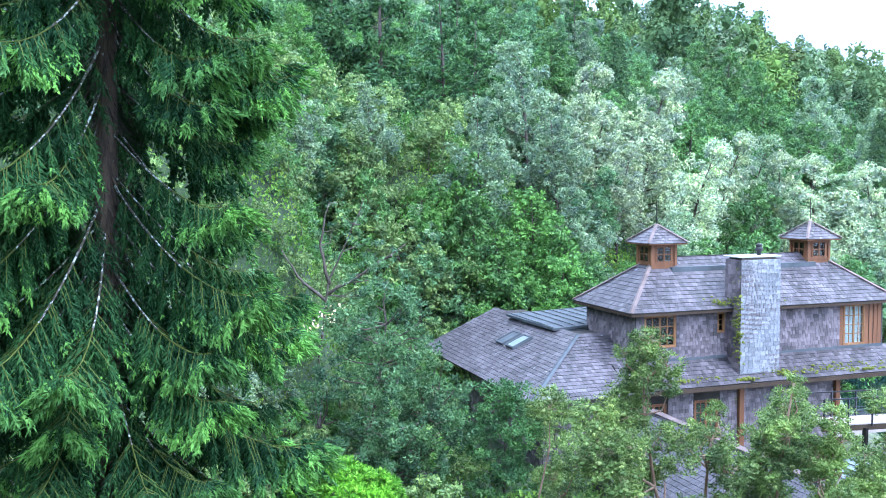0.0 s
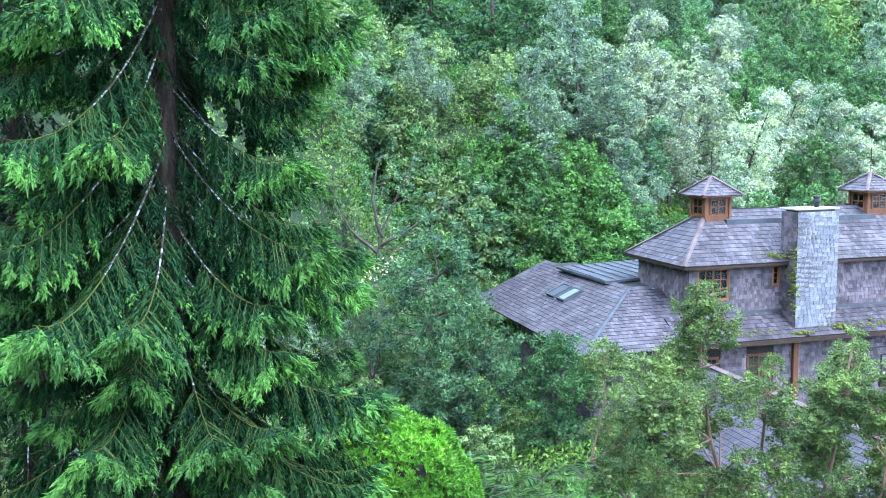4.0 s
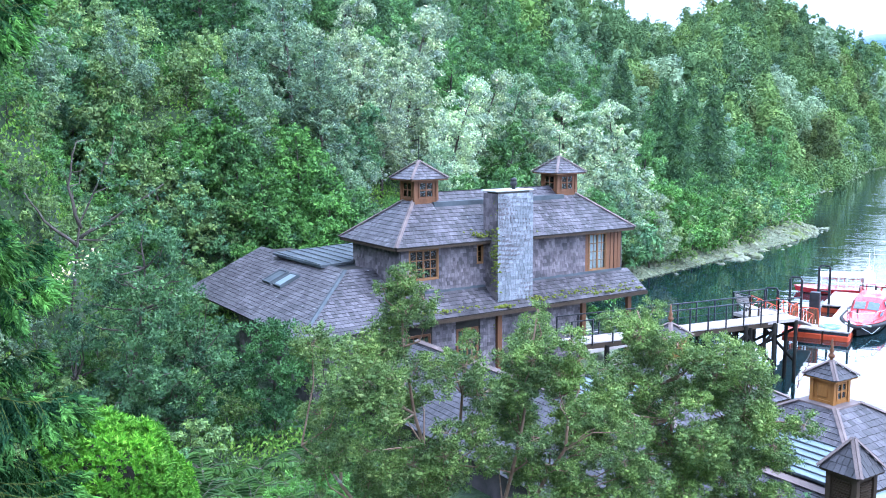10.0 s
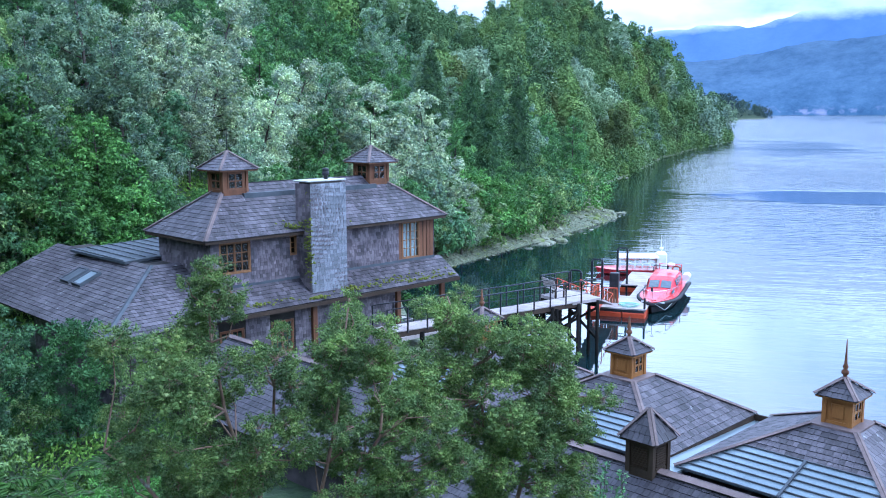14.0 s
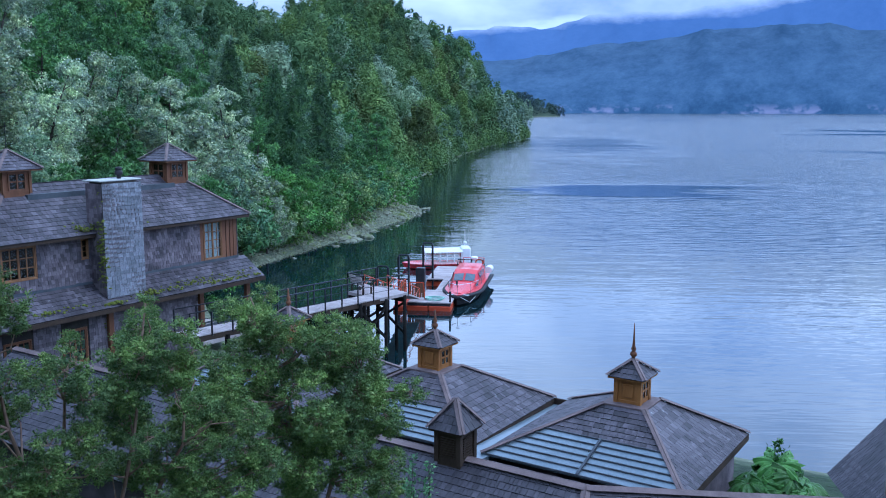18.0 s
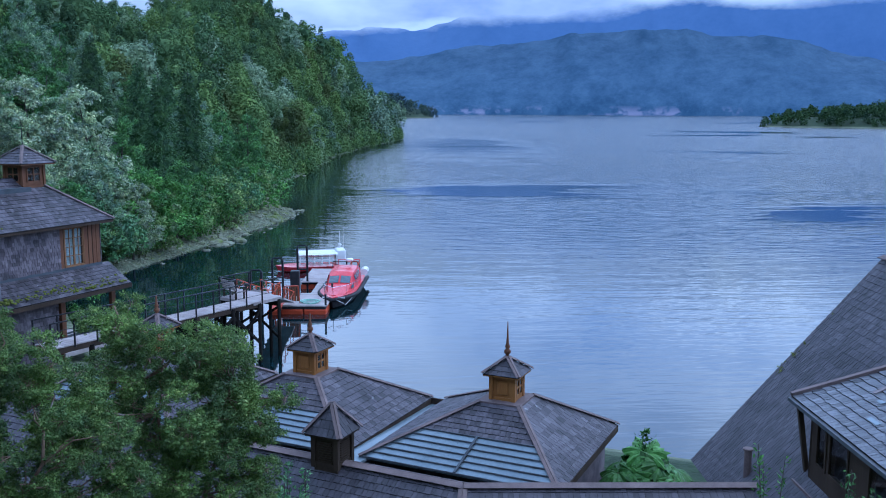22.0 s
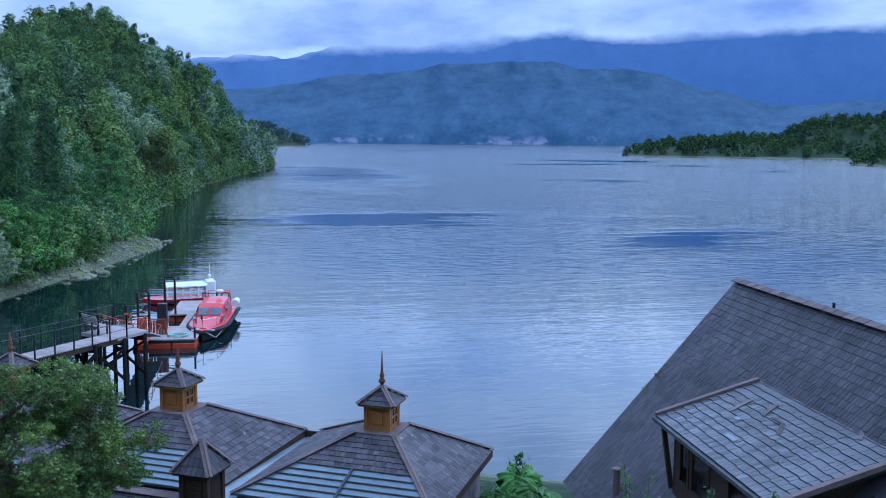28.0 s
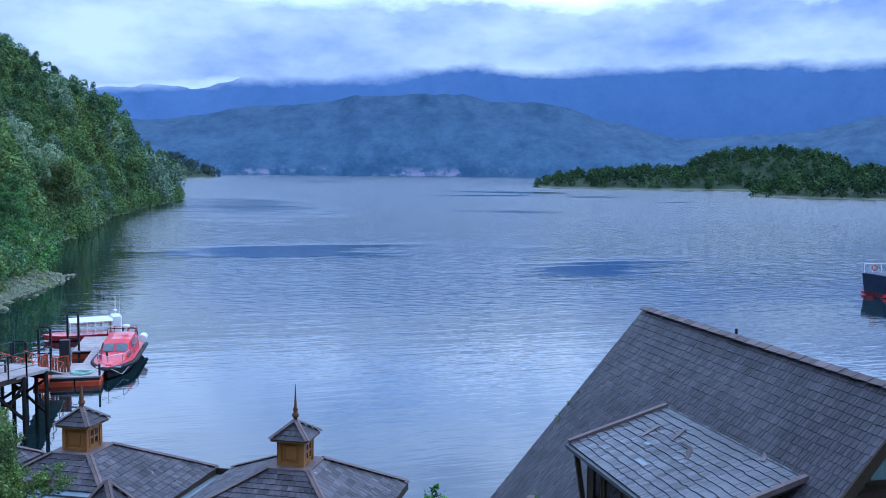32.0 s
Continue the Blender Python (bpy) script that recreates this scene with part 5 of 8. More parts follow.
# ---------------------------------------------------------------- the main lodge
def main_lodge():
    base = uv(19.83, 34.24, 0)
    h = thing("lodge_house", Matrix.Translation(base) @ Matrix.Rotation(ROT, 4, "Z"), "weathered grey shingle lodge with two roof cupolas and a chimney", "house")
    L, D, E, R = 14.3, 5.4, 7.6, 9.72
    F = 0.5
    # upper storey walls
    up = Mesh()
    wins = [(0.92, 2.5, 6.0, 7.4), (4.6, 4.98, 6.5, 7.4), (11.55, 12.75, 5.5, 7.42)]
    wall_y(up, F, L - F, 4.3, E - 0.02, F, F + 0.18, wins)
    up.box(F, F + 0.18, 4.3, F + 0.18, D - F, E - 0.02)
    up.box(L - F - 0.18, F + 0.18, 4.3, L - F, D - F, E - 0.02)
    up.box(F + 0.18, D - F - 0.18, 4.3, L - F - 0.18, D - F, E - 0.02)
    part("upper_wall", up, UNDERLAY, h)
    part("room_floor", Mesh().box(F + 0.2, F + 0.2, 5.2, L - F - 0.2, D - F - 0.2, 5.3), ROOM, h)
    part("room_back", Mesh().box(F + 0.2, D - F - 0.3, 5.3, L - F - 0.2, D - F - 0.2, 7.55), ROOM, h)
    for k, (x0, x1, z0, z1) in enumerate([(F, 0.92, 5.3, E), (2.5, 4.6, 5.3, E), (0.92, 2.5, 5.3, 5.93), (4.98, 11.3, 5.3, E), (4.6, 4.98, 5.3, 6.43)]):
        shingles(h, [(x0, F, z0), (x1, F, z0), (x1, F, z1), (x0, F, z1)], (1, 0, 0), SHINGLE_WALL, course=0.17, wide=0.17, thick=0.05, seed=20 + k)
    shingles(h, [(F, D - F, 5.3), (F, F, 5.3), (F, F, E), (F, D - F, E)], (0, 1, 0), SHINGLE_WALL, course=0.17, wide=0.17, thick=0.05, seed=27)
    shingles(h, [(L - F, F, 5.3), (L - F, D - F, 5.3), (L - F, D - F, E), (L - F, F, E)], (0, 1, 0), SHINGLE_WALL, course=0.17, wide=0.17, thick=0.05, seed=28)
    window(h, 0.98, 2.44, 6.05, 7.35, F + 0.02, 2, 3, 2, wood=WINDOW_WOOD, bar=0.045)
    window(h, 4.65, 4.93, 6.55, 7.35, F + 0.02, 1, 3, 1, wood=WINDOW_WOOD)
    window(h, 11.6, 12.7, 5.56, 7.36, F + 0.02, 2, 4, 2, wood=WINDOW_WOOD, bar=0.04, curtain=True)
    for i, x in enumerate((12.86, 13.12, 13.38, 13.62)):
        part("corner_board", Mesh().cbox(x - 0.1, F - 0.03, 5.35, x + 0.12, F + 0.02, E - 0.03, 0.008), CEDAR, h, "reddish upright board")
    part("corner_board", Mesh().cbox(11.28, F - 0.03, 5.35, 11.5, F + 0.02, E - 0.03, 0.008), CEDAR, h, "reddish upright board")
    # hipped upper roof, ridge between two lanterns
    a, b, c, d = (0, 0, E), (L, 0, E), (L, D, E), (0, D, E)
    g0, g1 = (2.7, 2.7, R), (L - 2.7, 2.7, R)
    roof_face(h, [a, b, g1, g0], (1, 0, 0), SHINGLE_ROOF, course=0.24, wide=0.2, thick=0.052, seed=1, single=150)
    roof_face(h, [d, a, g0], (0, 1, 0), SHINGLE_ROOF, course=0.24, wide=0.2, thick=0.052, seed=2)
    roof_face(h, [b, c, g1], (0, 1, 0), SHINGLE_ROOF, course=0.24, wide=0.2, thick=0.052, seed=3)
    roof_face(h, [c, d, g0, g1], (1, 0, 0), SHINGLE_ROOF, course=0.24, wide=0.2, thick=0.052, seed=4)
    for p0, p1 in ((a, g0), (b, g1), (d, g0), (c, g1)):
        cap(h, [p0, p1], 0.1)
    part("roof_platform", Mesh().box(3.2, 1.9, 9.1, L - 3.2, 3.6, 9.34), LEAD, h, "flat grey ridge deck")
    part("eave_board", Mesh().box(0.05, 0.02, E - 0.14, L - 0.05, 0.07, E - 0.01).box(0.02, 0.05, E - 0.14, 0.07, D - 0.05, E - 0.01).box(L - 0.07, 0.05, E - 0.14, L - 0.02, D - 0.05, E - 0.01), DARKWOOD, h)
    part("soffit", Mesh().box(0.08, 0.08, E - 0.07, L - 0.08, D - 0.08, E - 0.04), DARKWOOD, h)
    for k, cx in enumerate((2.86, 11.42)):
        cupola(h, cx, 2.7, 9.42, 0.6, 1.0, 0.41, 0.8, CEDAR, "flr", SHINGLE_ROOF, panel=False, seed=40 + 5 * k)
        part("lightning_rod", Mesh().tube([(cx, 2.7, 11.1), (cx, 2.7, 12.4)], 0.018, 6), IRON, h)
    # chimney in silvered shingles; its lit front and shaded sides are separate colours
    x0, x1, y0, y1, zt = 5.12, 7.17, -0.45, 0.62, 9.72
    ch = part("chimney", Mesh().box(x0, y0, 4.4, x1, y1, zt), UNDERLAY, h, "tall shingle-clad chimney, its front coloured silvery as if lit")
    shingles(ch, [(x0, y0, 4.6), (x1, y0, 4.6), (x1, y0, zt), (x0, y0, zt)], (1, 0, 0), SHINGLE_PALE, course=0.185, wide=0.22, thick=0.034, seed=31, jitter=0.3, single=400)
    shingles(ch, [(x0, y1, 4.6), (x0, y0, 4.6), (x0, y0, zt), (x0, y1, zt)], (0, 1, 0), SHINGLE_WALL, course=0.2, wide=0.2, thick=0.025, seed=32, jitter=0.5)
    shingles(ch, [(x1, y0, 4.6), (x1, y1, 4.6), (x1, y1, zt), (x1, y0, zt)], (0, 1, 0), SHINGLE_WALL, course=0.2, wide=0.2, thick=0.025, seed=33, jitter=0.5)
    part("chimney_cap", Mesh().cbox(x0 - 0.02, y0 + 0.1, zt + 0.12, x1 + 0.14, y1 + 0.2, zt + 0.19, 0.02), CAPSTONE, ch, "pale metal chimney cap")
    part("chimney_neck", Mesh().box(x0 + 0.12, y0 + 0.12, zt - 0.1, x1 - 0.12, y1 - 0.12, zt + 0.125), UNDERLAY, ch)
    part("flue", Mesh().lathe(6.5, 0.15, [(0.1, zt + 0.1), (0.1, zt + 0.35), (0.17, zt + 0.38), (0.17, zt + 0.52), (0.12, zt + 0.55), (0.15, zt + 0.6), (0.15, zt + 0.68), (0.02, zt + 0.72)], 12), IRON, ch, smooth=True)
    # skirt roof over the lower storey
    e, w = 4.45, 5.38
    roof_face(h, [(-0.6, -0.9, e), (L, -0.9, e), (L, F, w), (-0.6, F, w)], (1, 0, 0), SHINGLE_ROOF, course=0.24, wide=0.2, thick=0.052, seed=5)
    part("skirt_fascia", Mesh().box(-0.6, -0.95, e - 0.2, L + 0.02, -0.9, e - 0.02), DARKWOOD, h)
    part("flashing", Mesh().box(F, F - 0.06, w - 0.02, L - F, F - 0.03, w + 0.12), LEAD, h)
    # lower storey
    lo = Mesh()
    wall_y(lo, -4.2, 10.4, 0.6, e, -0.2, 0.0, [(3.0, 4.2, 2.2, 3.7), (0.4, 1.6, 2.2, 3.7)])
    lo.box(-4.2, 0.0, 0.6, -4.0, 8.0, e)
    lo.box(10.2, 0.0, 0.6, 10.4, D, e)
    lo.box(-4.0, 7.8, 0.6, L - F, 8.0, e)
    part("lower_wall", lo, UNDERLAY, h)
    for k, (q0, q1, z0, z1) in enumerate([(-4.2, 0.33, 0.8, e), (1.67, 2.93, 0.8, e), (4.27, 10.4, 0.8, e), (0.33, 1.67, 0.8, 2.1), (2.93, 4.27, 0.8, 2.1)]):
        shingles(h, [(q0, -0.2, z0), (q1, -0.2, z0), (q1, -0.2, z1), (q0, -0.2, z1)], (1, 0, 0), SHINGLE_WALL, course=0.17, wide=0.17, thick=0.05, seed=60 + k)
    shingles(h, [(-4.2, 8.0, 0.8), (-4.2, -0.2, 0.8), (-4.2, -0.2, e), (-4.2, 8.0, e)], (0, 1, 0), SHINGLE_WALL, course=0.17, wide=0.17, thick=0.05, seed=66)
    window(h, 0.46, 1.54, 2.26, 3.64, -0.18, 2, 3, 2)
    window(h, 3.06, 4.14, 2.26, 3.64, -0.18, 2, 3, 2)
    for x in (5.3, 10.5, 13.6):
        part("post", Mesh().cbox(x - 0.13, -0.42, 0.6, x + 0.13, -0.2, e - 0.05, 0.015), CEDAR, h, "reddish timber post")
    part("porch_floor", Mesh().box(10.4, -0.5, 1.5, L - 0.3, D, 1.7), DECK, h)
    part("porch_rail", Mesh().box(10.6, -0.36, 2.55, 13.5, -0.28, 2.63).box(10.6, -0.34, 2.1, 13.5, -0.3, 2.5), LEAD, h, "pale porch rail")
    moss_on(h, [((5.3, -0.7, 4.62), (0.25, 0.12, 0.03), 70), ((7.4, -0.5, 4.75), (0.3, 0.2, 0.06), 60), ((9.5, -0.5, 4.75), (1.6, 0.25, 0.05), 90), ((5.08, -0.3, 6.6), (0.02, 0.18, 1.2), 120), ((4.6, 0.2, 7.85), (0.25, 0.12, 0.1), 50), ((6.9, 0.3, 7.85), (0.5, 0.15, 0.1), 40), ((12.0, -0.75, 4.62), (0.9, 0.1, 0.03), 60), ((11.0, -0.3, 4.85), (1.4, 0.2, 0.06), 60), ((2.0, -0.6, 4.72), (1.6, 0.2, 0.05), 80)], 7, 0.06)
    # left wing with its own hip, and a low metal-clad deck roof
    z0, z1 = 4.45, 6.35
    p = [(-5.2, -1.3, z0), (0.4, -1.3, z0), (0.4, 2.9, z1), (-1.0, 2.9, z1)]
    roof_face(h, p, (1, 0, 0), SHINGLE_ROOF, course=0.24, wide=0.2, thick=0.052, seed=6)
    roof_face(h, [(-5.2, 13.0, z0), (-5.2, -1.3, z0), (-1.0, 2.9, z1), (-1.0, 13.0, z1)], (0, 1, 0), SHINGLE_ROOF, course=0.24, wide=0.2, thick=0.052, seed=7, single=150)
    cap(h, [(-5.2, -1.3, z0), (-1.0, 2.9, z1)], 0.1, LEAD, "hip_cap")
    part("wing_wall", Mesh().box(-1.0, 2.9, 4.3, 0.5, 12.5, z1 - 0.1), UNDERLAY, h)
    part("metal_roof", Mesh().slab([(-1.4, 4.6, 6.42), (3.3, 4.95, 6.6), (3.3, 10.0, 6.6), (-1.6, 9.9, 6.45)], 0.12), LEAD, h, "low-pitched dark metal roof")
    for i in range(9):
        part("seam_rib", Mesh().beam((-1.4 + 0.57 * i, 4.66 + 0.04 * i, 6.46 + 0.02 * i), (-1.4 + 0.57 * i, 9.9, 6.48 + 0.02 * i), 0.03, 0.04), BATTEN, h)
    part("metal_roof_wall", Mesh().box(-1.0, 4.7, 5.6, 3.2, 9.6, 6.3), LEAD, h)
    for k in range(2):
        y = 5.3 + k * 1.25
        m = Matrix.Translation((-2.65, y, 5.64)) @ Matrix.Rotation(-math.atan2(z1 - z0, 4.2), 4, "Y")
        sk = part("skylight", Mesh().box(-0.55, 0, 0.0, 0.55, 0.08, 0.14, m).box(-0.55, 0.82, 0, 0.55, 0.9, 0.14, m).box(-0.55, 0.08, 0, -0.47, 0.82, 0.14, m).box(0.47, 0.08, 0, 0.55, 0.82, 0.14, m), LEAD, h, "dark-framed roof window")
        part("pane", Mesh().box(-0.47, 0.08, 0.08, 0.47, 0.82, 0.1, m), SEAM if k == 0 else LEAD, sk)


def moss_on(parent, places, seed, r=0.05):
    """Cushions of moss: small domes close together."""
    rng = np.random.default_rng(seed)
    m = Mesh()
    for (x, y, z), spread, count in places:
        for k in range(count):
            p = Vector((x, y, z)) + Vector(rng.normal(size=3) * np.array(spread))
            q = r * rng.uniform(0.5, 1.4)
            m.lathe(p.x, p.y, [(q, p.z - 0.02), (q * 0.85, p.z + q * 0.35), (q * 0.3, p.z + q * 0.6)], 6)
    part("moss", m, MOSS, parent, "yellow-green moss cushions", kind="stuff")


main_lodge()


# ---------------------------------------------------------------- waterside pavilions
def pavilion(u, v, spike, seed, spire_mat, off=(0.0, 0.0)):
    """A square hipped bathhouse roof with a metal-clad lower front and a wooden lantern."""
    o = thing("pavilion", Matrix.Translation(uv(u, v, 0)) @ Matrix.Rotation(ROT, 4, "Z"), "waterside pavilion with hipped shingle roof, metal lower panels and wooden lantern", "pavilion", "row of pavilions")
    hu, hv, e, z1 = 3.0, 3.05, 3.0, 4.33
    part("wall", Mesh().box(-hu + 0.4, -hv + 0.3, 0.4, hu - 0.4, -hv + 0.5, e).box(hu - 0.6, -hv + 0.5, 0.4, hu - 0.4, hv - 0.5, e).box(-hu + 0.4, hv - 0.5, 0.4, hu - 0.4, hv - 0.3, e).box(-hu + 0.4, -hv + 0.5, 0.4, -hu + 0.6, hv - 0.5, e), SHINGLE_WALL, o)
    a, b, c, d = (-hu, -hv, e), (hu, -hv, e), (hu, hv, e), (-hu, hv, e)
    k, (ou, ov) = 0.62, off
    q = [(ou - k, ov - k, z1), (ou + k, ov - k, z1), (ou + k, ov + k, z1), (ou - k, ov + k, z1)]

    def mix(p, r, t):
        return tuple(Vector(p).lerp(Vector(r), t))

    cut = 0.5
    roof_face(o, [a, b, q[1], q[0]], (1, 0, 0), SHINGLE_ROOF, course=0.23, wide=0.19, thick=0.036, seed=seed, single=100)
    roof_face(o, [b, c, q[2], q[1]], (0, 1, 0), SHINGLE_ROOF, course=0.23, wide=0.19, thick=0.036, seed=seed + 1)
    roof_face(o, [c, d, q[3], q[2]], (1, 0, 0), SHINGLE_ROOF, course=0.23, wide=0.19, thick=0.036, seed=seed + 2)
    m0, m1 = mix(d, q[3], cut), mix(a, q[0], cut)
    roof_face(o, [m0, m1, q[0], q[3]], (0, 1, 0), SHINGLE_ROOF, course=0.2, wide=0.19, thick=0.036, seed=seed + 3, single=80)
    metal = part("metal_roof", Mesh().slab([d, a, m1, m0], 0.06), SEAM, o, "pale blue-grey metal roof panels")
    n = 7
    for i in range(n):
        p0, p1 = mix(d, m0, i / (n - 1)), mix(a, m1, i / (n - 1))
        part("batten", Mesh().beam(Vector(p0) + Vector((0, 0, 0.03)), Vector(p1) + Vector((0, 0, 0.03)), 0.03, 0.04), BATTEN, metal)
    mid0, mid1 = mix(d, a, 0.5), mix(m0, m1, 0.5)
    part("batten", Mesh().beam(Vector(mid0) + Vector((0, 0, 0.05)), Vector(mid1) + Vector((0, 0, 0.05)), 0.07, 0.05), LEAD, metal)
    for p0, p1 in zip((a, b, c, d), q):
        cap(o, [p0, p1], 0.085)
    part("eave_board", Mesh().box(-hu, -hv - 0.01, e - 0.22, hu, -hv + 0.03, e - 0.02).box(hu - 0.03, -hv + 0.03, e - 0.22, hu + 0.01, hv, e - 0.02).box(-hu, hv - 0.03, e - 0.22, hu - 0.03, hv + 0.01, e - 0.02), DARKWOOD, o)
    part("lantern_base", Mesh().cbox(ou - k - 0.06, ov - k - 0.06, z1 - 0.25, ou + k + 0.06, ov + k + 0.06, z1 + 0.05, 0.01), RIDGECAP, o)
    cupola(o, ou, ov, z1 + 0.02, 0.36, 0.82, 0.22, 0.44, HONEY, "f", SHINGLE_DARK, seed=seed + 10, spike=spike, spike_mat=spire_mat)


pavilion(25.3, 10.2, 1.15, 100, CEDAR, (0.1, -0.33))
pavilion(25.2, 16.8, 0.75, 130, CEDAR)
pavilion(25.2, 23.4, 0.75, 160, CEDAR)


def valley(v, label):
    """A metal-lined gutter deck between two pavilion roofs."""
    o = thing("valley_gutter", Matrix.Translation(uv(21.4, v, 2.72)) @ Matrix.Rotation(ROT, 4, "Z"), label, "gutter")
    part("deck", Mesh().cbox(0, -0.42, 0, 6.9, 0.42, 0.06, 0.01), SEAM, o)
    for y in (-0.2, 0.05, 0.3):
        part("seam_rib", Mesh().box(0.02, y - 0.012, 0.06, 6.88, y + 0.012, 0.1), BATTEN, o)
    part("end_board", Mesh().cbox(6.7, -0.5, -0.1, 6.78, 0.5, 0.3, 0.01), DARKWOOD, o)


valley(13.5, "grey metal valley gutter between two pavilion roofs")
valley(20.1, "grey metal valley gutter between two pavilion roofs")


def long_ridge():
    """The shingled wing in front of the pavilions, its vent lantern, and the bend of its ridge."""
    o = thing("long_wing", Matrix.Translation(uv(0, 0, 0)) @ Matrix.Rotation(ROT, 4, "Z"), "long low wing with dark shingle roof and louvred vent lantern", "building")
    u, z, e = 18.9, 4.3, 2.9
    v0, v1 = 8.4, 31.0
    roof_face(o, [(u - 3, v1, e - 0.4), (u - 3, v0 - 4, e - 0.4), (u, v0, z), (u, v1, z)], (0, 1, 0), SHINGLE_DARK, course=0.2, wide=0.14, thick=0.032, seed=70, single=150)
    roof_face(o, [(u + 3.2, v0 - 2, e), (u + 3.2, v1, e), (u, v1, z), (u, v0, z)], (0, 1, 0), SHINGLE_DARK, course=0.2, wide=0.14, thick=0.032, seed=71)
    cap(o, [(u, v0, z), (u, v1, z)], 0.16)
    part("wall", Mesh().box(u - 2.6, v0, 0.5, u - 2.4, v1, e - 0.3).box(u + 2.4, v0, 0.5, u + 2.6, v1, e - 0.1), SHINGLE_WALL, o)
    # the ridge bends towards the steep-roofed house
    k0 = Vector((18.9, 8.4, z))
    q = Vector((CU * 12.2 + SU * 19.75, -SU * 12.2 + CU * 19.75, z))
    dr = (q - k0).normalized()
    sd = Vector((dr.y, -dr.x, 0))
    sd = -sd if (sd.x > 0) else sd
    dn = Vector((0, 0, -1.55))
    near0, near1 = k0 + sd * 3.2 + dn + dr * 0.6, q + sd * 3.2 + dn
    roof_face(o, [near0, near1, q, k0] if (near1 - near0).cross(q - near0).z > 0 else [k0, q, near1, near0], dr, SHINGLE_DARK, course=0.2, wide=0.14, thick=0.032, seed=72)
    far0, far1 = k0 - sd * 2.4 + dn * 0.75 + dr * 1.2, q - sd * 2.4 + dn * 0.75
    roof_face(o, [far0, far1, q, k0] if (far1 - far0).cross(q - far0).z > 0 else [k0, q, far1, far0], dr, SHINGLE_DARK, course=0.2, wide=0.14, thick=0.032, seed=73)
    cap(o, [k0, q], 0.16)
    cap(o, [k0, k0 + sd * 3.0 + dn * 0.95 - dr * 0.4], 0.1)
    for v in (13.5, 20.1):
        part("valley_gutter", Mesh().slab([(u + 2.8, v - 0.5, 3.0), (28.4, v - 0.5, 2.8), (28.4, v + 0.5, 2.8), (u + 2.8, v + 0.5, 3.0)], 0.08), SEAM, o, "pale metal valley gutter")
    cupola(o, u, 11.98, z - 0.05, 0.33, 0.84, 0.18, 0.68, DARKWOOD, "", SHINGLE_DARK, seed=75, louvre=True, panel=False)


long_ridge()


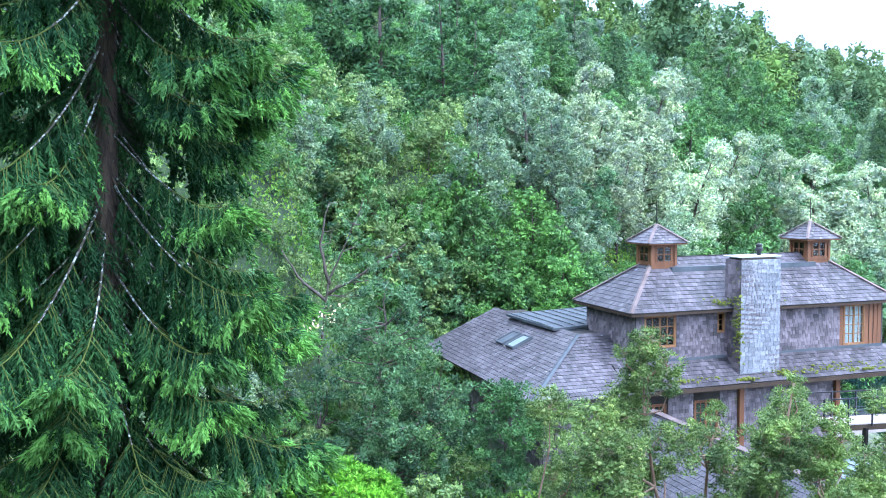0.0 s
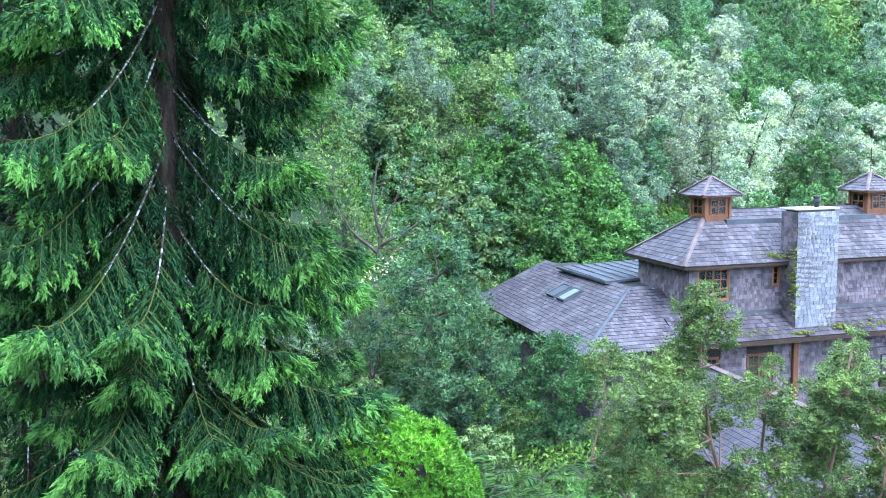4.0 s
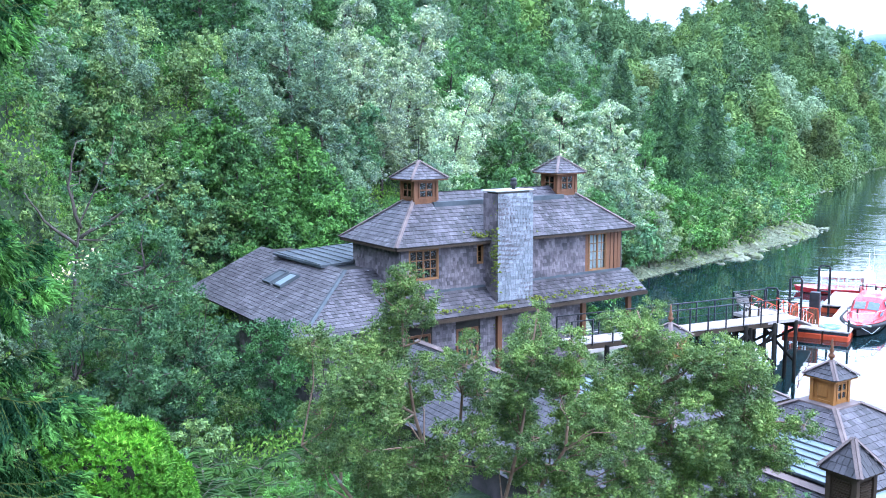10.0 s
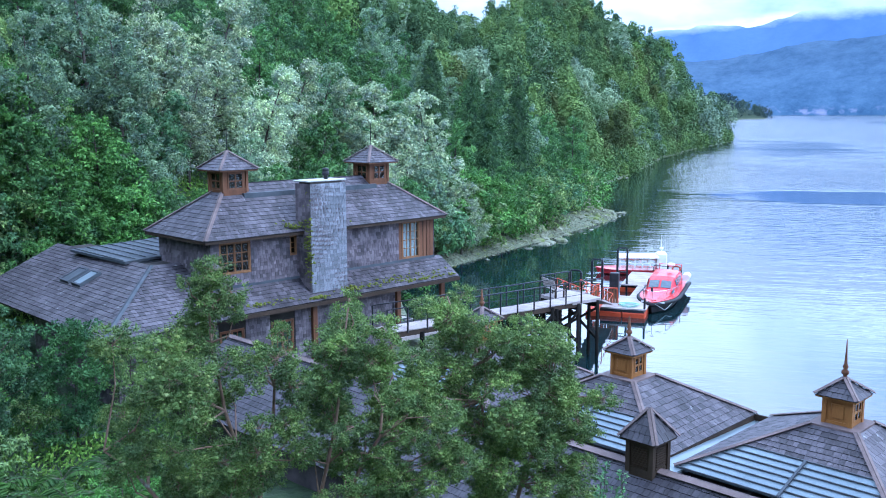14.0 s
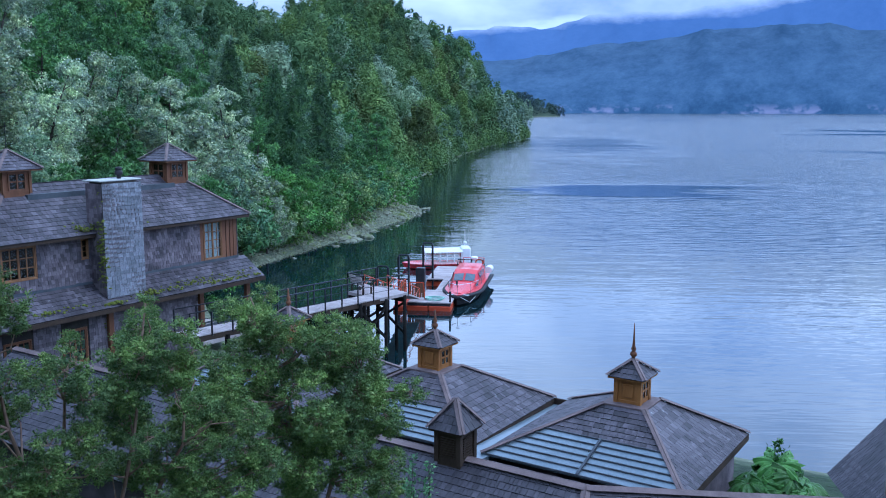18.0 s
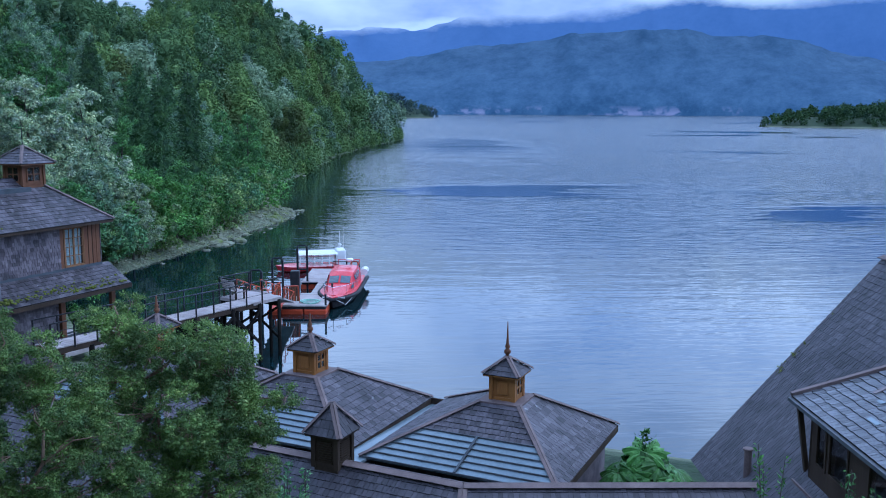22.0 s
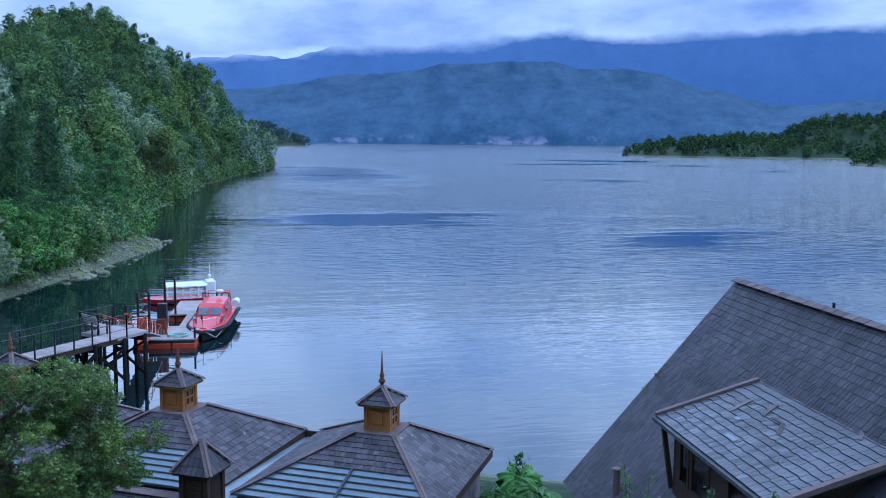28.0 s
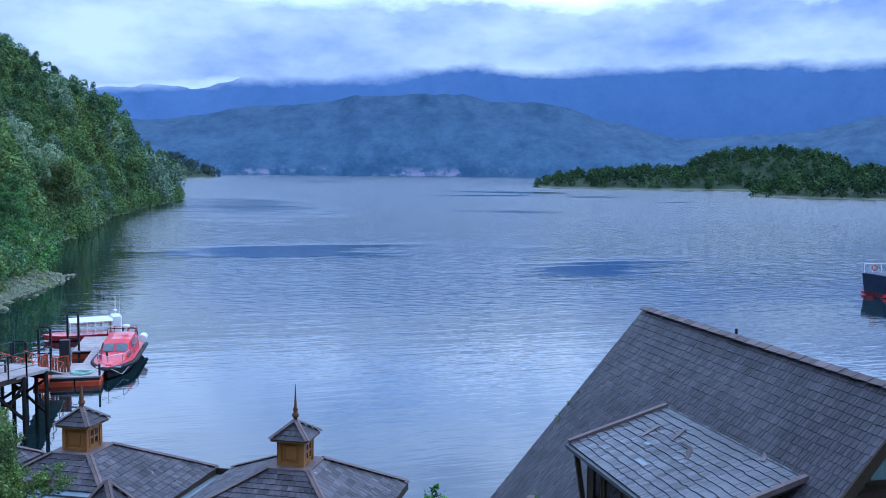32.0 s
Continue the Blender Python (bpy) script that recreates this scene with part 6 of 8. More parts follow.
# ---------------------------------------------------------------- the steep-roofed building
def steep_house():
    ang = math.atan2(-0.08, 1.0)
    o = thing("steep_roof_house", Matrix.Translation((13.79, 22.86, 0)) @ Matrix.Rotation(ang, 4, "Z"), "building with a steep dark shingle roof and a shed dormer", "house")
    zr, pitch = 9.2, math.tan(radians(49))
    e = 3.65
    run = (zr - e) / pitch
    ln = 10.5
    roof_face(o, [(-run, 0, e), (-run, -ln, e), (0, -ln, zr), (0, 0, zr)], (0, 1, 0), SHINGLE_DARK, course=0.19, wide=0.115, thick=0.03, seed=80, single=300)
    roof_face(o, [(run, -ln, e), (run, 0, e), (0, 0, zr), (0, -ln, zr)], (0, 1, 0), SHINGLE_DARK, course=0.2, wide=0.3, seed=81)
    cap(o, [(0, 0, zr), (0, -ln, zr)], 0.17, CAPBOARD, piece=0.4)
    part("gable_wall", Mesh().add([(-run + 0.5, -0.4, 0.3), (run - 0.5, -0.4, 0.3), (run - 0.5, -0.4, e), (0, -0.4, zr - 0.5), (-run + 0.5, -0.4, e), (-run + 0.5, -0.6, 0.3), (run - 0.5, -0.6, 0.3), (run - 0.5, -0.6, e), (0, -0.6, zr - 0.5), (-run + 0.5, -0.6, e)],
                                  [(0, 1, 2, 3, 4), (9, 8, 7, 6, 5), (0, 5, 6, 1), (1, 6, 7, 2), (2, 7, 8, 3), (3, 8, 9, 4), (4, 9, 5, 0)]), SHINGLE_WALL, o)
    # near gable with a pale-backed window, and the low roof that leans on it
    gw = part("gable_wall", Mesh().add([(-run + 0.5, -ln + 0.7, 0.3), (run - 0.5, -ln + 0.7, 0.3), (run - 0.5, -ln + 0.7, e), (0, -ln + 0.7, zr - 0.5), (-run + 0.5, -ln + 0.7, e), (-run + 0.5, -ln + 0.9, 0.3), (run - 0.5, -ln + 0.9, 0.3), (run - 0.5, -ln + 0.9, e), (0, -ln + 0.9, zr - 0.5), (-run + 0.5, -ln + 0.9, e)],
                                       [(4, 3, 2, 1, 0), (5, 6, 7, 8, 9), (1, 6, 5, 0), (2, 7, 6, 1), (3, 8, 7, 2), (4, 9, 8, 3), (0, 5, 9, 4)]), DARKWOOD, o)
    part("verge_board", Mesh().beam((-run, -ln - 0.03, e), (0, -ln - 0.03, zr), 0.05, 0.2), DARKWOOD, o)
    yg = -ln + 0.7
    moss_on(o, [((-2.0, -0.2, zr - 2.0 * pitch + 0.03), (0.02, 0.05, 0.02), 16), ((-2.25, -0.2, zr - 2.25 * pitch + 0.03), (0.06, 0.05, 0.07), 30), ((-2.6, -0.2, zr - 2.6 * pitch + 0.03), (0.08, 0.06, 0.09), 26), ((-1.3, -0.2, zr - 1.3 * pitch + 0.05), (0.05, 0.04, 0.06), 8)], 23, 0.02)
    gf = part("gable_window", Mesh().box(-0.5, yg - 0.06, 7.46, 0.95, yg - 0.002, 7.53).box(-0.5, yg - 0.06, 7.53, -0.43, yg - 0.002, 8.15), DARKWOOD, o)
    part("pane", Mesh().box(-0.43, yg - 0.03, 7.53, 0.9, yg - 0.024, 8.25), GLASS, gf).visible_shadow = False
    part("curtain", Mesh().box(-0.43, yg - 0.012, 7.53, 0.9, yg - 0.004, 8.25), CURTAIN, gf, "pale blue sheet behind the pane")
    part("tie_beam", Mesh().box(-1.35, yg - 0.35, 7.28, 1.3, yg - 0.2, 7.42), DARKWOOD, o)
    roof_face(o, [(-1.6, yg - 1.5, 6.5), (1.6, yg - 1.5, 6.5), (1.6, yg - 0.02, 7.2), (-1.6, yg - 0.02, 7.2)], (1, 0, 0), SHINGLE_DARK, course=0.2, wide=0.16, thick=0.024, seed=88)
    # shed dormer
    x0, x1, y0, y1, za, zb = -3.93, -1.46, -9.44, -4.2, 6.77, 7.5
    dr = part("dormer", Mesh().slab([(x0, y1, za), (x0, y0, za), (x1, y0, zb), (x1, y1, zb)], 0.1), UNDERLAY, o, "shed dormer with a patched grey shingle roof")
    shingles(dr, [(x0, y1, za), (x0, y0, za), (x1, y0, zb), (x1, y1, zb)], (0, 1, 0), SHINGLE_PATCH, course=0.21, wide=0.135, thick=0.026, seed=84, single=290, jitter=0.22, only=lambda p: p.y > -8.2)
    part("verge_board", Mesh().beam((x0, y1 + 0.02, za + 0.05), (x1, y1 + 0.02, zb + 0.05), 0.12, 0.1), RIDGECAP, dr)
    part("verge_board", Mesh().beam((x0, y0 - 0.02, za + 0.05), (x1, y0 - 0.02, zb + 0.05), 0.12, 0.1), RIDGECAP, dr)
    part("flashing", Mesh().beam((x1 + 0.02, y0, zb + 0.02), (x1 + 0.02, y1, zb + 0.02), 0.08, 0.04), WHITE, dr, "pale flashing strip")
    part("gutter", Mesh().beam((x0 - 0.05, y0, za - 0.04), (x0 - 0.05, y1, za - 0.04), 0.09, 0.08), BATTEN, dr)
    w = -3.62
    wall = [(-6.4, -5.5), (-5.4, -4.9), (-8.6, -7.2)]
    zlo = zr + w * pitch - 0.3
    lo, hi = zlo + 0.75, za - 0.1
    ys = sorted({y0 + 0.3, y1 - 0.35, *[q for h in wall for q in h]})
    for a, b in zip(ys, ys[1:]):
        if any(h[0] <= a + 1e-6 and h[1] >= b - 1e-6 for h in wall):
            part("wall_panel", Mesh().box(w, a, zlo, w + 0.14, b, lo), DARKWOOD, dr)
            part("lintel", Mesh().box(w, a, hi - 0.12, w + 0.14, b, hi + 0.15), DARKWOOD, dr)
        else:
            part("wall_panel", Mesh().box(w, a, zlo, w + 0.14, b, hi + 0.15), DARKWOOD, dr)
    part("side_wall", Mesh().add([(w, y1 - 0.35, zlo), (w, y1 - 0.35, za), (x1, y1 - 0.35, zb - 0.1), (w, y1 - 0.45, zlo), (w, y1 - 0.45, za), (x1, y1 - 0.45, zb - 0.1)], [(0, 1, 2), (5, 4, 3), (0, 3, 4, 1), (1, 4, 5, 2), (2, 5, 3, 0)]), DARKWOOD, dr)
    part("side_wall", Mesh().add([(w, y0 + 0.35, zlo), (w, y0 + 0.35, za), (x1, y0 + 0.35, zb - 0.1), (w, y0 + 0.45, zlo), (w, y0 + 0.45, za), (x1, y0 + 0.45, zb - 0.1)], [(2, 1, 0), (3, 4, 5), (0, 1, 4, 3), (1, 2, 5, 4), (2, 0, 3, 5)]), DARKWOOD, dr)
    for a, b in wall:
        fr = part("dormer_window", Mesh().box(w - 0.03, a, lo, w + 0.02, a + 0.06, hi).box(w - 0.03, b - 0.06, lo, w + 0.02, b, hi).box(w - 0.03, a + 0.06, lo, w + 0.02, b - 0.06, lo + 0.06).box(w - 0.03, a + 0.06, hi - 0.16, w + 0.02, b - 0.06, hi - 0.1), DARKWOOD, dr)
        part("pane", Mesh().box(w + 0.0, a + 0.06, lo + 0.06, w + 0.006, b - 0.06, hi - 0.16), GLASS, fr)
    part("post", Mesh().beam((w + 0.1, y1 - 0.1, zlo + 0.15), (x0 + 0.12, y1 - 0.1, za - 0.05), 0.1, 0.1), DARKWOOD, dr)
    part("sill_beam", Mesh().beam((w - 0.15, y1, zlo + 0.1), (w - 0.15, y0, zlo + 0.1), 0.12, 0.1), RIDGECAP, dr)
    for k, (px, py, rz, ln) in enumerate([(-2.4, -5.2, 0.3, 0.6), (-2.1, -5.9, 0.5, 0.55), (-2.25, -6.6, 2.2, 0.4), (-2.4, -6.9, 0.9, 0.45), (-1.5, -8.2, 0.8, 0.35)]):
        zz = za + (zb - za) * (px - x0) / (x1 - x0) + 0.05
        m = Matrix.Translation((px, py, zz)) @ Matrix.Rotation(rz, 4, "Z") @ Matrix.Rotation(-0.28, 4, "Y")
        whole("loose_shingle", Mesh().cbox(-ln / 2, -0.045, 0, ln / 2, 0.045, 0.02, 0.004, m), SHINGLE, "loose broken shingle lying on the dormer roof", "shingle", m=o.matrix_basis.copy())
    for k, (px, py) in enumerate([(-3.25, -6.5), (-2.75, -5.75)]):
        zz = za + (zb - za) * (px - x0) / (x1 - x0) + 0.045
        m = Matrix.Translation((px, py, zz)) @ Matrix.Rotation(-0.287, 4, "Y")
        part("metal_patch", Mesh().box(-0.05, -0.2 + 0.1 * k, 0, 0.05, 0.2 - 0.1 * k, 0.006, m), SEAM, dr, "pale metal patch")
    part("vent_pipe", Mesh().tube([(0.05, -4.6, zr - 0.2), (0.05, -4.6, zr + 0.21)], 0.035, 8), IRON, o)
    stub = Mesh().lathe(9.34, 20.58, [(0.09, 2.6), (0.09, 4.94), (0.13, 4.955), (0.13, 4.985), (0.1, 5.0)], 14)
    whole("vent_pipe", stub, RIDGECAP, "rusty brown vent stack rising behind the ridge", "vent pipe")


steep_house()

# ---------------------------------------------------------------- near trees and shrubs
def spruce(x, y, z0, height, reach, low, high, count, seed, full, label, lean=(0, 0), bare=None, fresh=0.55):
    """A weeping spruce: boughs that fall steeply and level out, hung with curtains of twigs that end in fresh shoots.
    bare: heights between which no bough grows towards the house."""
    rng = np.random.default_rng(seed)
    o = thing("spruce_tree", pose(x, y, z0), label, "tree")
    trunk = Mesh()
    trunk.tube([(lean[0] * t, lean[1] * t, -0.8 + (height + 0.8) * t) for t in (0, 0.12, 0.25, 0.4, 0.55, 0.7, 0.85, 1)], [0.34, 0.25, 0.22, 0.19, 0.16, 0.11, 0.06, 0.02], 12)
    part("trunk", trunk, BARK_DARK, o, "lichen-spotted grey-brown trunk", smooth=True)
    towards = math.atan2(-y, -x)
    for k in range(count):
        zr = low + (high - low) * (k + rng.uniform(-1.5, 1.5)) / count
        az = k * 2.39996 + rng.uniform(-0.3, 0.3)
        aim = math.cos(az - towards)
        if bare and aim > 0.92 and bare[0] < zr < bare[1]:
            continue
        ln = reach * (1 - 0.5 * zr / height) * rng.uniform(0.62, 1.1)
        drop = rng.uniform(0.6, 1.05)
        s = np.linspace(0, 1, 11)
        c, si = math.cos(az), math.sin(az)
        swing = rng.uniform(-0.16, 0.16) * ln
        zz = zr - drop * ln * (1.6 * s - 0.78 * s ** 2) + 0.08 * ln * s ** 6
        px = lean[0] * zr / height + c * ln * s - si * swing * s ** 2
        py = lean[1] * zr / height + si * ln * s + c * swing * s ** 2
        axis = np.stack([px, py, zz], 1)
        front = aim > -0.25 and zr < 16.5
        thick = 0.019 * (1 - 0.8 * s) * (0.7 + ln / 8)
        bough = Mesh().tube(axis[5:], list(thick[5:]), 6)
        inner = Mesh().tube(axis[:6], list(thick[:6] * 1.05), 6)
        # side branches leave the bough forwards and hang their own twigs
        nb = int((40 if front else 20) * ln / 3.5)
        bs_ = np.sort(rng.uniform(0.07, 0.98, nb))
        roots, dirs, lens, age = [], [], [], []
        tan_all = np.gradient(axis, axis=0)
        tan_all /= np.linalg.norm(tan_all, axis=1, keepdims=True)
        across = np.cross(tan_all, [0, 0, 1.0])
        across /= np.linalg.norm(across, axis=1, keepdims=True) + 1e-6
        for b, st in enumerate(bs_):
            root = np.array([np.interp(st, s, axis[:, i]) for i in range(3)])
            tan = np.array([np.interp(st, s, tan_all[:, i]) for i in range(3)])
            sd = np.array([np.interp(st, s, across[:, i]) for i in range(3)]) * (1 if b % 2 else -1)
            bl = (0.17 + 0.5 * math.sin(math.pi * min(st, 0.985) ** 2.1) ** 0.8) * ln / 3.6 * rng.uniform(0.7, 1.2)
            q = np.linspace(0.0, 1, 6)[:, None]
            line = root + (sd * 0.75 + tan * 0.75) * bl * q - np.array([0, 0, 1.0]) * bl * 0.45 * q ** 1.6
            bough.tube(line[[0, 3, 5]], [0.008, 0.006, 0.003], 3)
            m = max(int(full * bl / 0.6), 3)
            t = rng.uniform(0.02, 1, m)
            roots.append(np.stack([np.interp(t, q[:, 0], line[:, i]) for i in range(3)], 1))
            tip = np.clip((st - 0.72) / 0.28, 0, 1)
            dirs.append(sd * (0.12 + 0.35 * t[:, None]) + tan * (0.12 + 0.6 * tip) + [0, 0, -1.0 + 0.4 * tip] + rng.normal(size=(m, 3)) * 0.14)
            lens.append((0.16 + 0.44 * math.sin(math.pi * min(0.22 + st * 0.72, 1)) * (1 - 0.4 * t)) * rng.uniform(0.55, 1.35, m))
            age.append(np.clip(0.75 * st + 0.45 * t * (0.4 + st) + rng.uniform(-0.2, 0.15, m), 0, 1.2))
        root, d, tl, age = np.concatenate(roots), np.concatenate(dirs), np.concatenate(lens), np.concatenate(age)
        d /= np.linalg.norm(d, axis=1, keepdims=True)
        tw, m = len(root), 9 if front else 5
        j = (np.arange(m)[None, :] + rng.uniform(0, 0.6, (tw, m))) / m
        at = root[:, None, :] + d[:, None, :] * (tl[:, None] * j)[..., None]
        flank = np.cross(d, rng.normal(size=(tw, 3)))
        flank /= np.linalg.norm(flank, axis=1, keepdims=True) + 1e-6
        sway = np.where(np.arange(m) % 2 == 0, 1.0, -1.0)[None, :] * (0.7 - 0.2 * j)
        along = d[:, None, :] + flank[:, None, :] * sway[..., None] + rng.normal(size=(tw, m, 3)) * 0.15
        along = (along / np.linalg.norm(along, axis=2, keepdims=True)).reshape(-1, 3)
        at = at.reshape(-1, 3)
        size = ((0.06 + 0.12 * tl[:, None]) * (1.1 - 0.45 * j)).ravel() * rng.uniform(0.7, 1.2, tw * m)
        dead = np.repeat(age < 0.2, m) & (rng.uniform(0, 1, tw * m) < 0.5)
        w = 1.0 if front else 2.0
        # this year's shoots: a few short thick fingers at each twig's end
        # low and averted boughs get fewer bright tips, standing in for their shade
        late = fresh + 0.3 * max(0.0, 0.5 - aim) + 0.25 * min(max((6.5 - zr) / 4, 0.0), 1.0)
        live = age > late
        nf = 5 if front else 3
        end = (root + d * tl[:, None])[live]
        fd = np.repeat(d[live], nf, 0) + rng.normal(size=(live.sum() * nf, 3)) * 0.42 + np.array([c, si, 0.15]) * 0.4
        fd /= np.linalg.norm(fd, axis=1, keepdims=True)
        fl = np.repeat(0.055 + 0.11 * np.clip(age[live] - 0.4, 0, 0.8), nf) * rng.uniform(0.7, 1.25, len(fd))
        fa = np.repeat(end, nf, 0) - np.repeat(d[live] * (tl[live] * 0.4)[:, None], nf, 0) * rng.uniform(0, 1, (len(fd), 1))
        young = ~dead & ((np.repeat(age, m) + 0.5 * j.ravel()) > 0.6 + late)
        old = ~dead & ~young
        sets = [triangles(bough), triangles(inner), cords(rng, at[old], along[old], size[old] * 1.1, 0.019 * w), cords(rng, np.concatenate([fa, at[young]]), np.concatenate([fd, along[young]]), np.concatenate([fl, size[young]]), 0.0185 * w), blades(rng, at[dead], along[dead], size[dead] * 1.5, 0.009, 0.1)]
        part("bough", multi("bough", sets, [BOUGH, LICHEN_BOUGH, NEEDLE, NEEDLE_TIP, DEADWOOD]), None, o)
    # dry twigs close to the trunk, near black to paint the inner shade too
    n = 5200
    z = rng.uniform(low, high, n)
    a = rng.uniform(0, 6.283, n)
    at = np.stack([lean[0] * z / height + np.cos(a) * 0.12, lean[1] * z / height + np.sin(a) * 0.12, z], 1)
    d = np.stack([np.cos(a), np.sin(a), rng.uniform(-1.6, -0.2, n)], 1)
    part("dry_growth", np_mesh("dry_growth", *blades(rng, at, d, rng.uniform(0.25, 0.9, n), 0.012, 0.1), [DEADWOOD]), DEADWOOD, o, kind="stuff")


def cords(rng, root, d, length, radius):
    """Short shoots thick with needles: slim three-sided cones."""
    n = len(root)
    ref = np.cross(d, rng.normal(size=(n, 3)))
    ref /= np.linalg.norm(ref, axis=1, keepdims=True) + 1e-9
    other = np.cross(d, ref)
    r = radius * rng.uniform(0.7, 1.3, n)
    low = root + d * (length * 0.12)[:, None]
    v = [low + (ref * math.cos(2.094 * q) + other * math.sin(2.094 * q)) * r[:, None] for q in range(3)] + [root + d * length[:, None]]
    v = np.stack(v, 1).reshape(-1, 3)
    f = np.array([(0, 1, 3), (1, 2, 3), (2, 0, 3)])
    return v, (np.arange(n)[:, None, None] * 4 + f[None]).reshape(-1, 3)


DEADWOOD = surface("dead_shaded_spruce_twigs", (0.012, 0.011, 0.009), (0.04, 0.036, 0.028), 0.9, 6, 30, 0.2)
BARK_DARK = surface("dark_spruce_bark", (0.018, 0.014, 0.012), (0.11, 0.08, 0.062), 0.9, 7, 40, 1.0, stretch=(1, 1, 0.25), patch=(0.36, 0.4, 0.4), patch_at=(0.64, 0.7), patch_scale=6)
BOUGH = surface("mossy_bough", (0.03, 0.045, 0.01), (0.085, 0.11, 0.02), 0.9, 5, 30, 0.5)
LICHEN_BOUGH = surface("lichened_bough", (0.025, 0.025, 0.02), (0.08, 0.075, 0.06), 0.9, 5, 30, 0.5, patch=(0.4, 0.45, 0.46), patch_at=(0.52, 0.58), patch_scale=14)
spruce(-14.43, 7.93, 3.6, 24, 4.3, 1.2, 21.5, 215, 21, 20, "tall weeping spruce with drooping boughs and fresh green tips", (0.25, 0.6), (9.6, 12.3))
# fresh so high that no bright tips grow: shade put into its colour
spruce(-18.6, 7.4, 4.5, 22, 5.4, 1.2, 17.0, 60, 22, 9, "shaded spruce standing behind the larger one", fresh=1.3)


def clump_tree(name, label, x, y, stems, clumps, radius, leaves, size, leaf, bark, seed, slim=0.5, flat=0.8, category="tree", stem_r=0.05, extra=None):
    """A many-stemmed tree: stems (lists of points), leaf clumps (centre, radius) each on its own twig."""
    rng = np.random.default_rng(seed)
    z0 = ground_at(x, y)
    o = thing(name, pose(x, y, z0), label, category)
    stem_pts = []
    for st in stems:
        p = [Vector(q) - Vector((x, y, z0)) for q in st]
        fine = []
        for a, b in zip(p, p[1:]):
            fine += [a.lerp(b, t) + Vector(rng.normal(size=3)) * 0.03 for t in (0, 0.33, 0.66)]
        fine.append(p[-1])
        n = len(fine)
        part("stem", Mesh().tube(fine, [stem_r * (1 - 0.75 * i / (n - 1)) for i in range(n)], 7), bark, o, smooth=True)
        stem_pts += fine[n // 4:]
    sp = np.array([tuple(q) for q in stem_pts])
    twig = Mesh()
    at, along, out, lumps, lump_r = [], [], [], [], []
    for c, r in clumps:
        c = np.array(c) - [x, y, z0]
        d = np.linalg.norm(sp - c, axis=1) + np.maximum(sp[:, 2] - c[2] + 0.2, 0) * 2.5
        root = Vector(sp[int(d.argmin())])
        end = Vector(c)
        mid = root.lerp(end, 0.55) + Vector(rng.normal(size=3)) * 0.09 - Vector((0, 0, 0.05))
        twig.tube([root, mid, end], [stem_r * 0.34, stem_r * 0.22, stem_r * 0.08], 5)
        k = int(leaves * (r / radius) ** 2)
        subs = rng.normal(size=(max(k // 40, 3), 3))
        subs *= rng.uniform(0.35, 1, (len(subs), 1)) ** 0.6 * r / np.linalg.norm(subs, axis=1, keepdims=True)
        for q in subs[: len(subs) // 3]:
            twig.tube([end, end + Vector(q) * [1, 1][0]], [stem_r * 0.09, stem_r * 0.04], 3)
        subs[:, 2] *= flat
        pk = rng.integers(0, len(subs), k)
        shell = rng.normal(size=(k, 3)) + [0, 0, 0.35]
        shell /= np.linalg.norm(shell, axis=1, keepdims=True)
        off = subs[pk] + shell * (r * rng.uniform(0.1, 0.27, k))[:, None] * [1, 1, 0.75]
        at.append(c + off)
        out.append(shell + [0, 0, 0.2])
        along.append(np.cross(shell, rng.normal(size=(k, 3))) * 0.7 + shell + [0, 0, 0.15])
        lumps.append(c + subs)
        lump_r.append(np.full(len(subs), r * 0.11))
    part("twig_growth", twig, bark, o, kind="stuff")
    at, along = np.concatenate(at), np.concatenate(along)
    s = size * rng.uniform(0.65, 1.35, len(at))
    both = [flakes(rng, at, along, s, s * slim, np.concatenate(out)), tangles(rng, np.concatenate(lumps), np.concatenate(lump_r), 0.7)]
    part("foliage", multi("foliage", both, [leaf, leaf]), leaf, o, kind="stuff")
    if extra:
        extra(o, rng)
    return o


def cloud_of(rng, centre, rx, ry, rz, count, r, shell=0.45):
    """Clump centres in an ellipsoid, mostly towards its outside."""
    out = []
    while len(out) < count:
        d = rng.normal(size=3)
        d /= np.linalg.norm(d)
        t = rng.uniform(shell, 1.0)
        p = np.array(centre) + d * [rx, ry, rz] * t
        if all(np.linalg.norm(p - q) > r * 0.75 for q, _ in out):
            out.append((p, r * rng.uniform(0.7, 1.3)))
        else:
            r *= 0.995
    return out


_pl = np.random.default_rng(77)
myrtle = "slender myrtle tree with fine dense leaves and reddish branches"
clump_tree("myrtle_tree", myrtle, -6.1, 11.9,
           [[(-6.1, 11.9, 3.6), (-6.1, 11.9, 6.6), (-6.0, 11.8, 7.8), (-6.35, 11.75, 9.3), (-6.5, 11.75, 10.7)], [(-6.1, 11.9, 6.2), (-5.75, 12.0, 8.0), (-5.55, 12.1, 9.6)], [(-6.1, 11.9, 5.6), (-7.0, 11.3, 7.4), (-7.7, 10.95, 8.3)]],
           cloud_of(_pl, (-6.75, 11.5, 8.6), 1.4, 1.1, 1.8, 38, 0.32) + cloud_of(_pl, (-6.4, 11.75, 10.3), 0.45, 0.45, 0.7, 9, 0.25) + cloud_of(_pl, (-5.6, 12.0, 9.0), 0.6, 0.6, 1.2, 13, 0.27),
           0.33, 2100, 0.036, LEAF_MYRTLE, BARK_RED, 31)
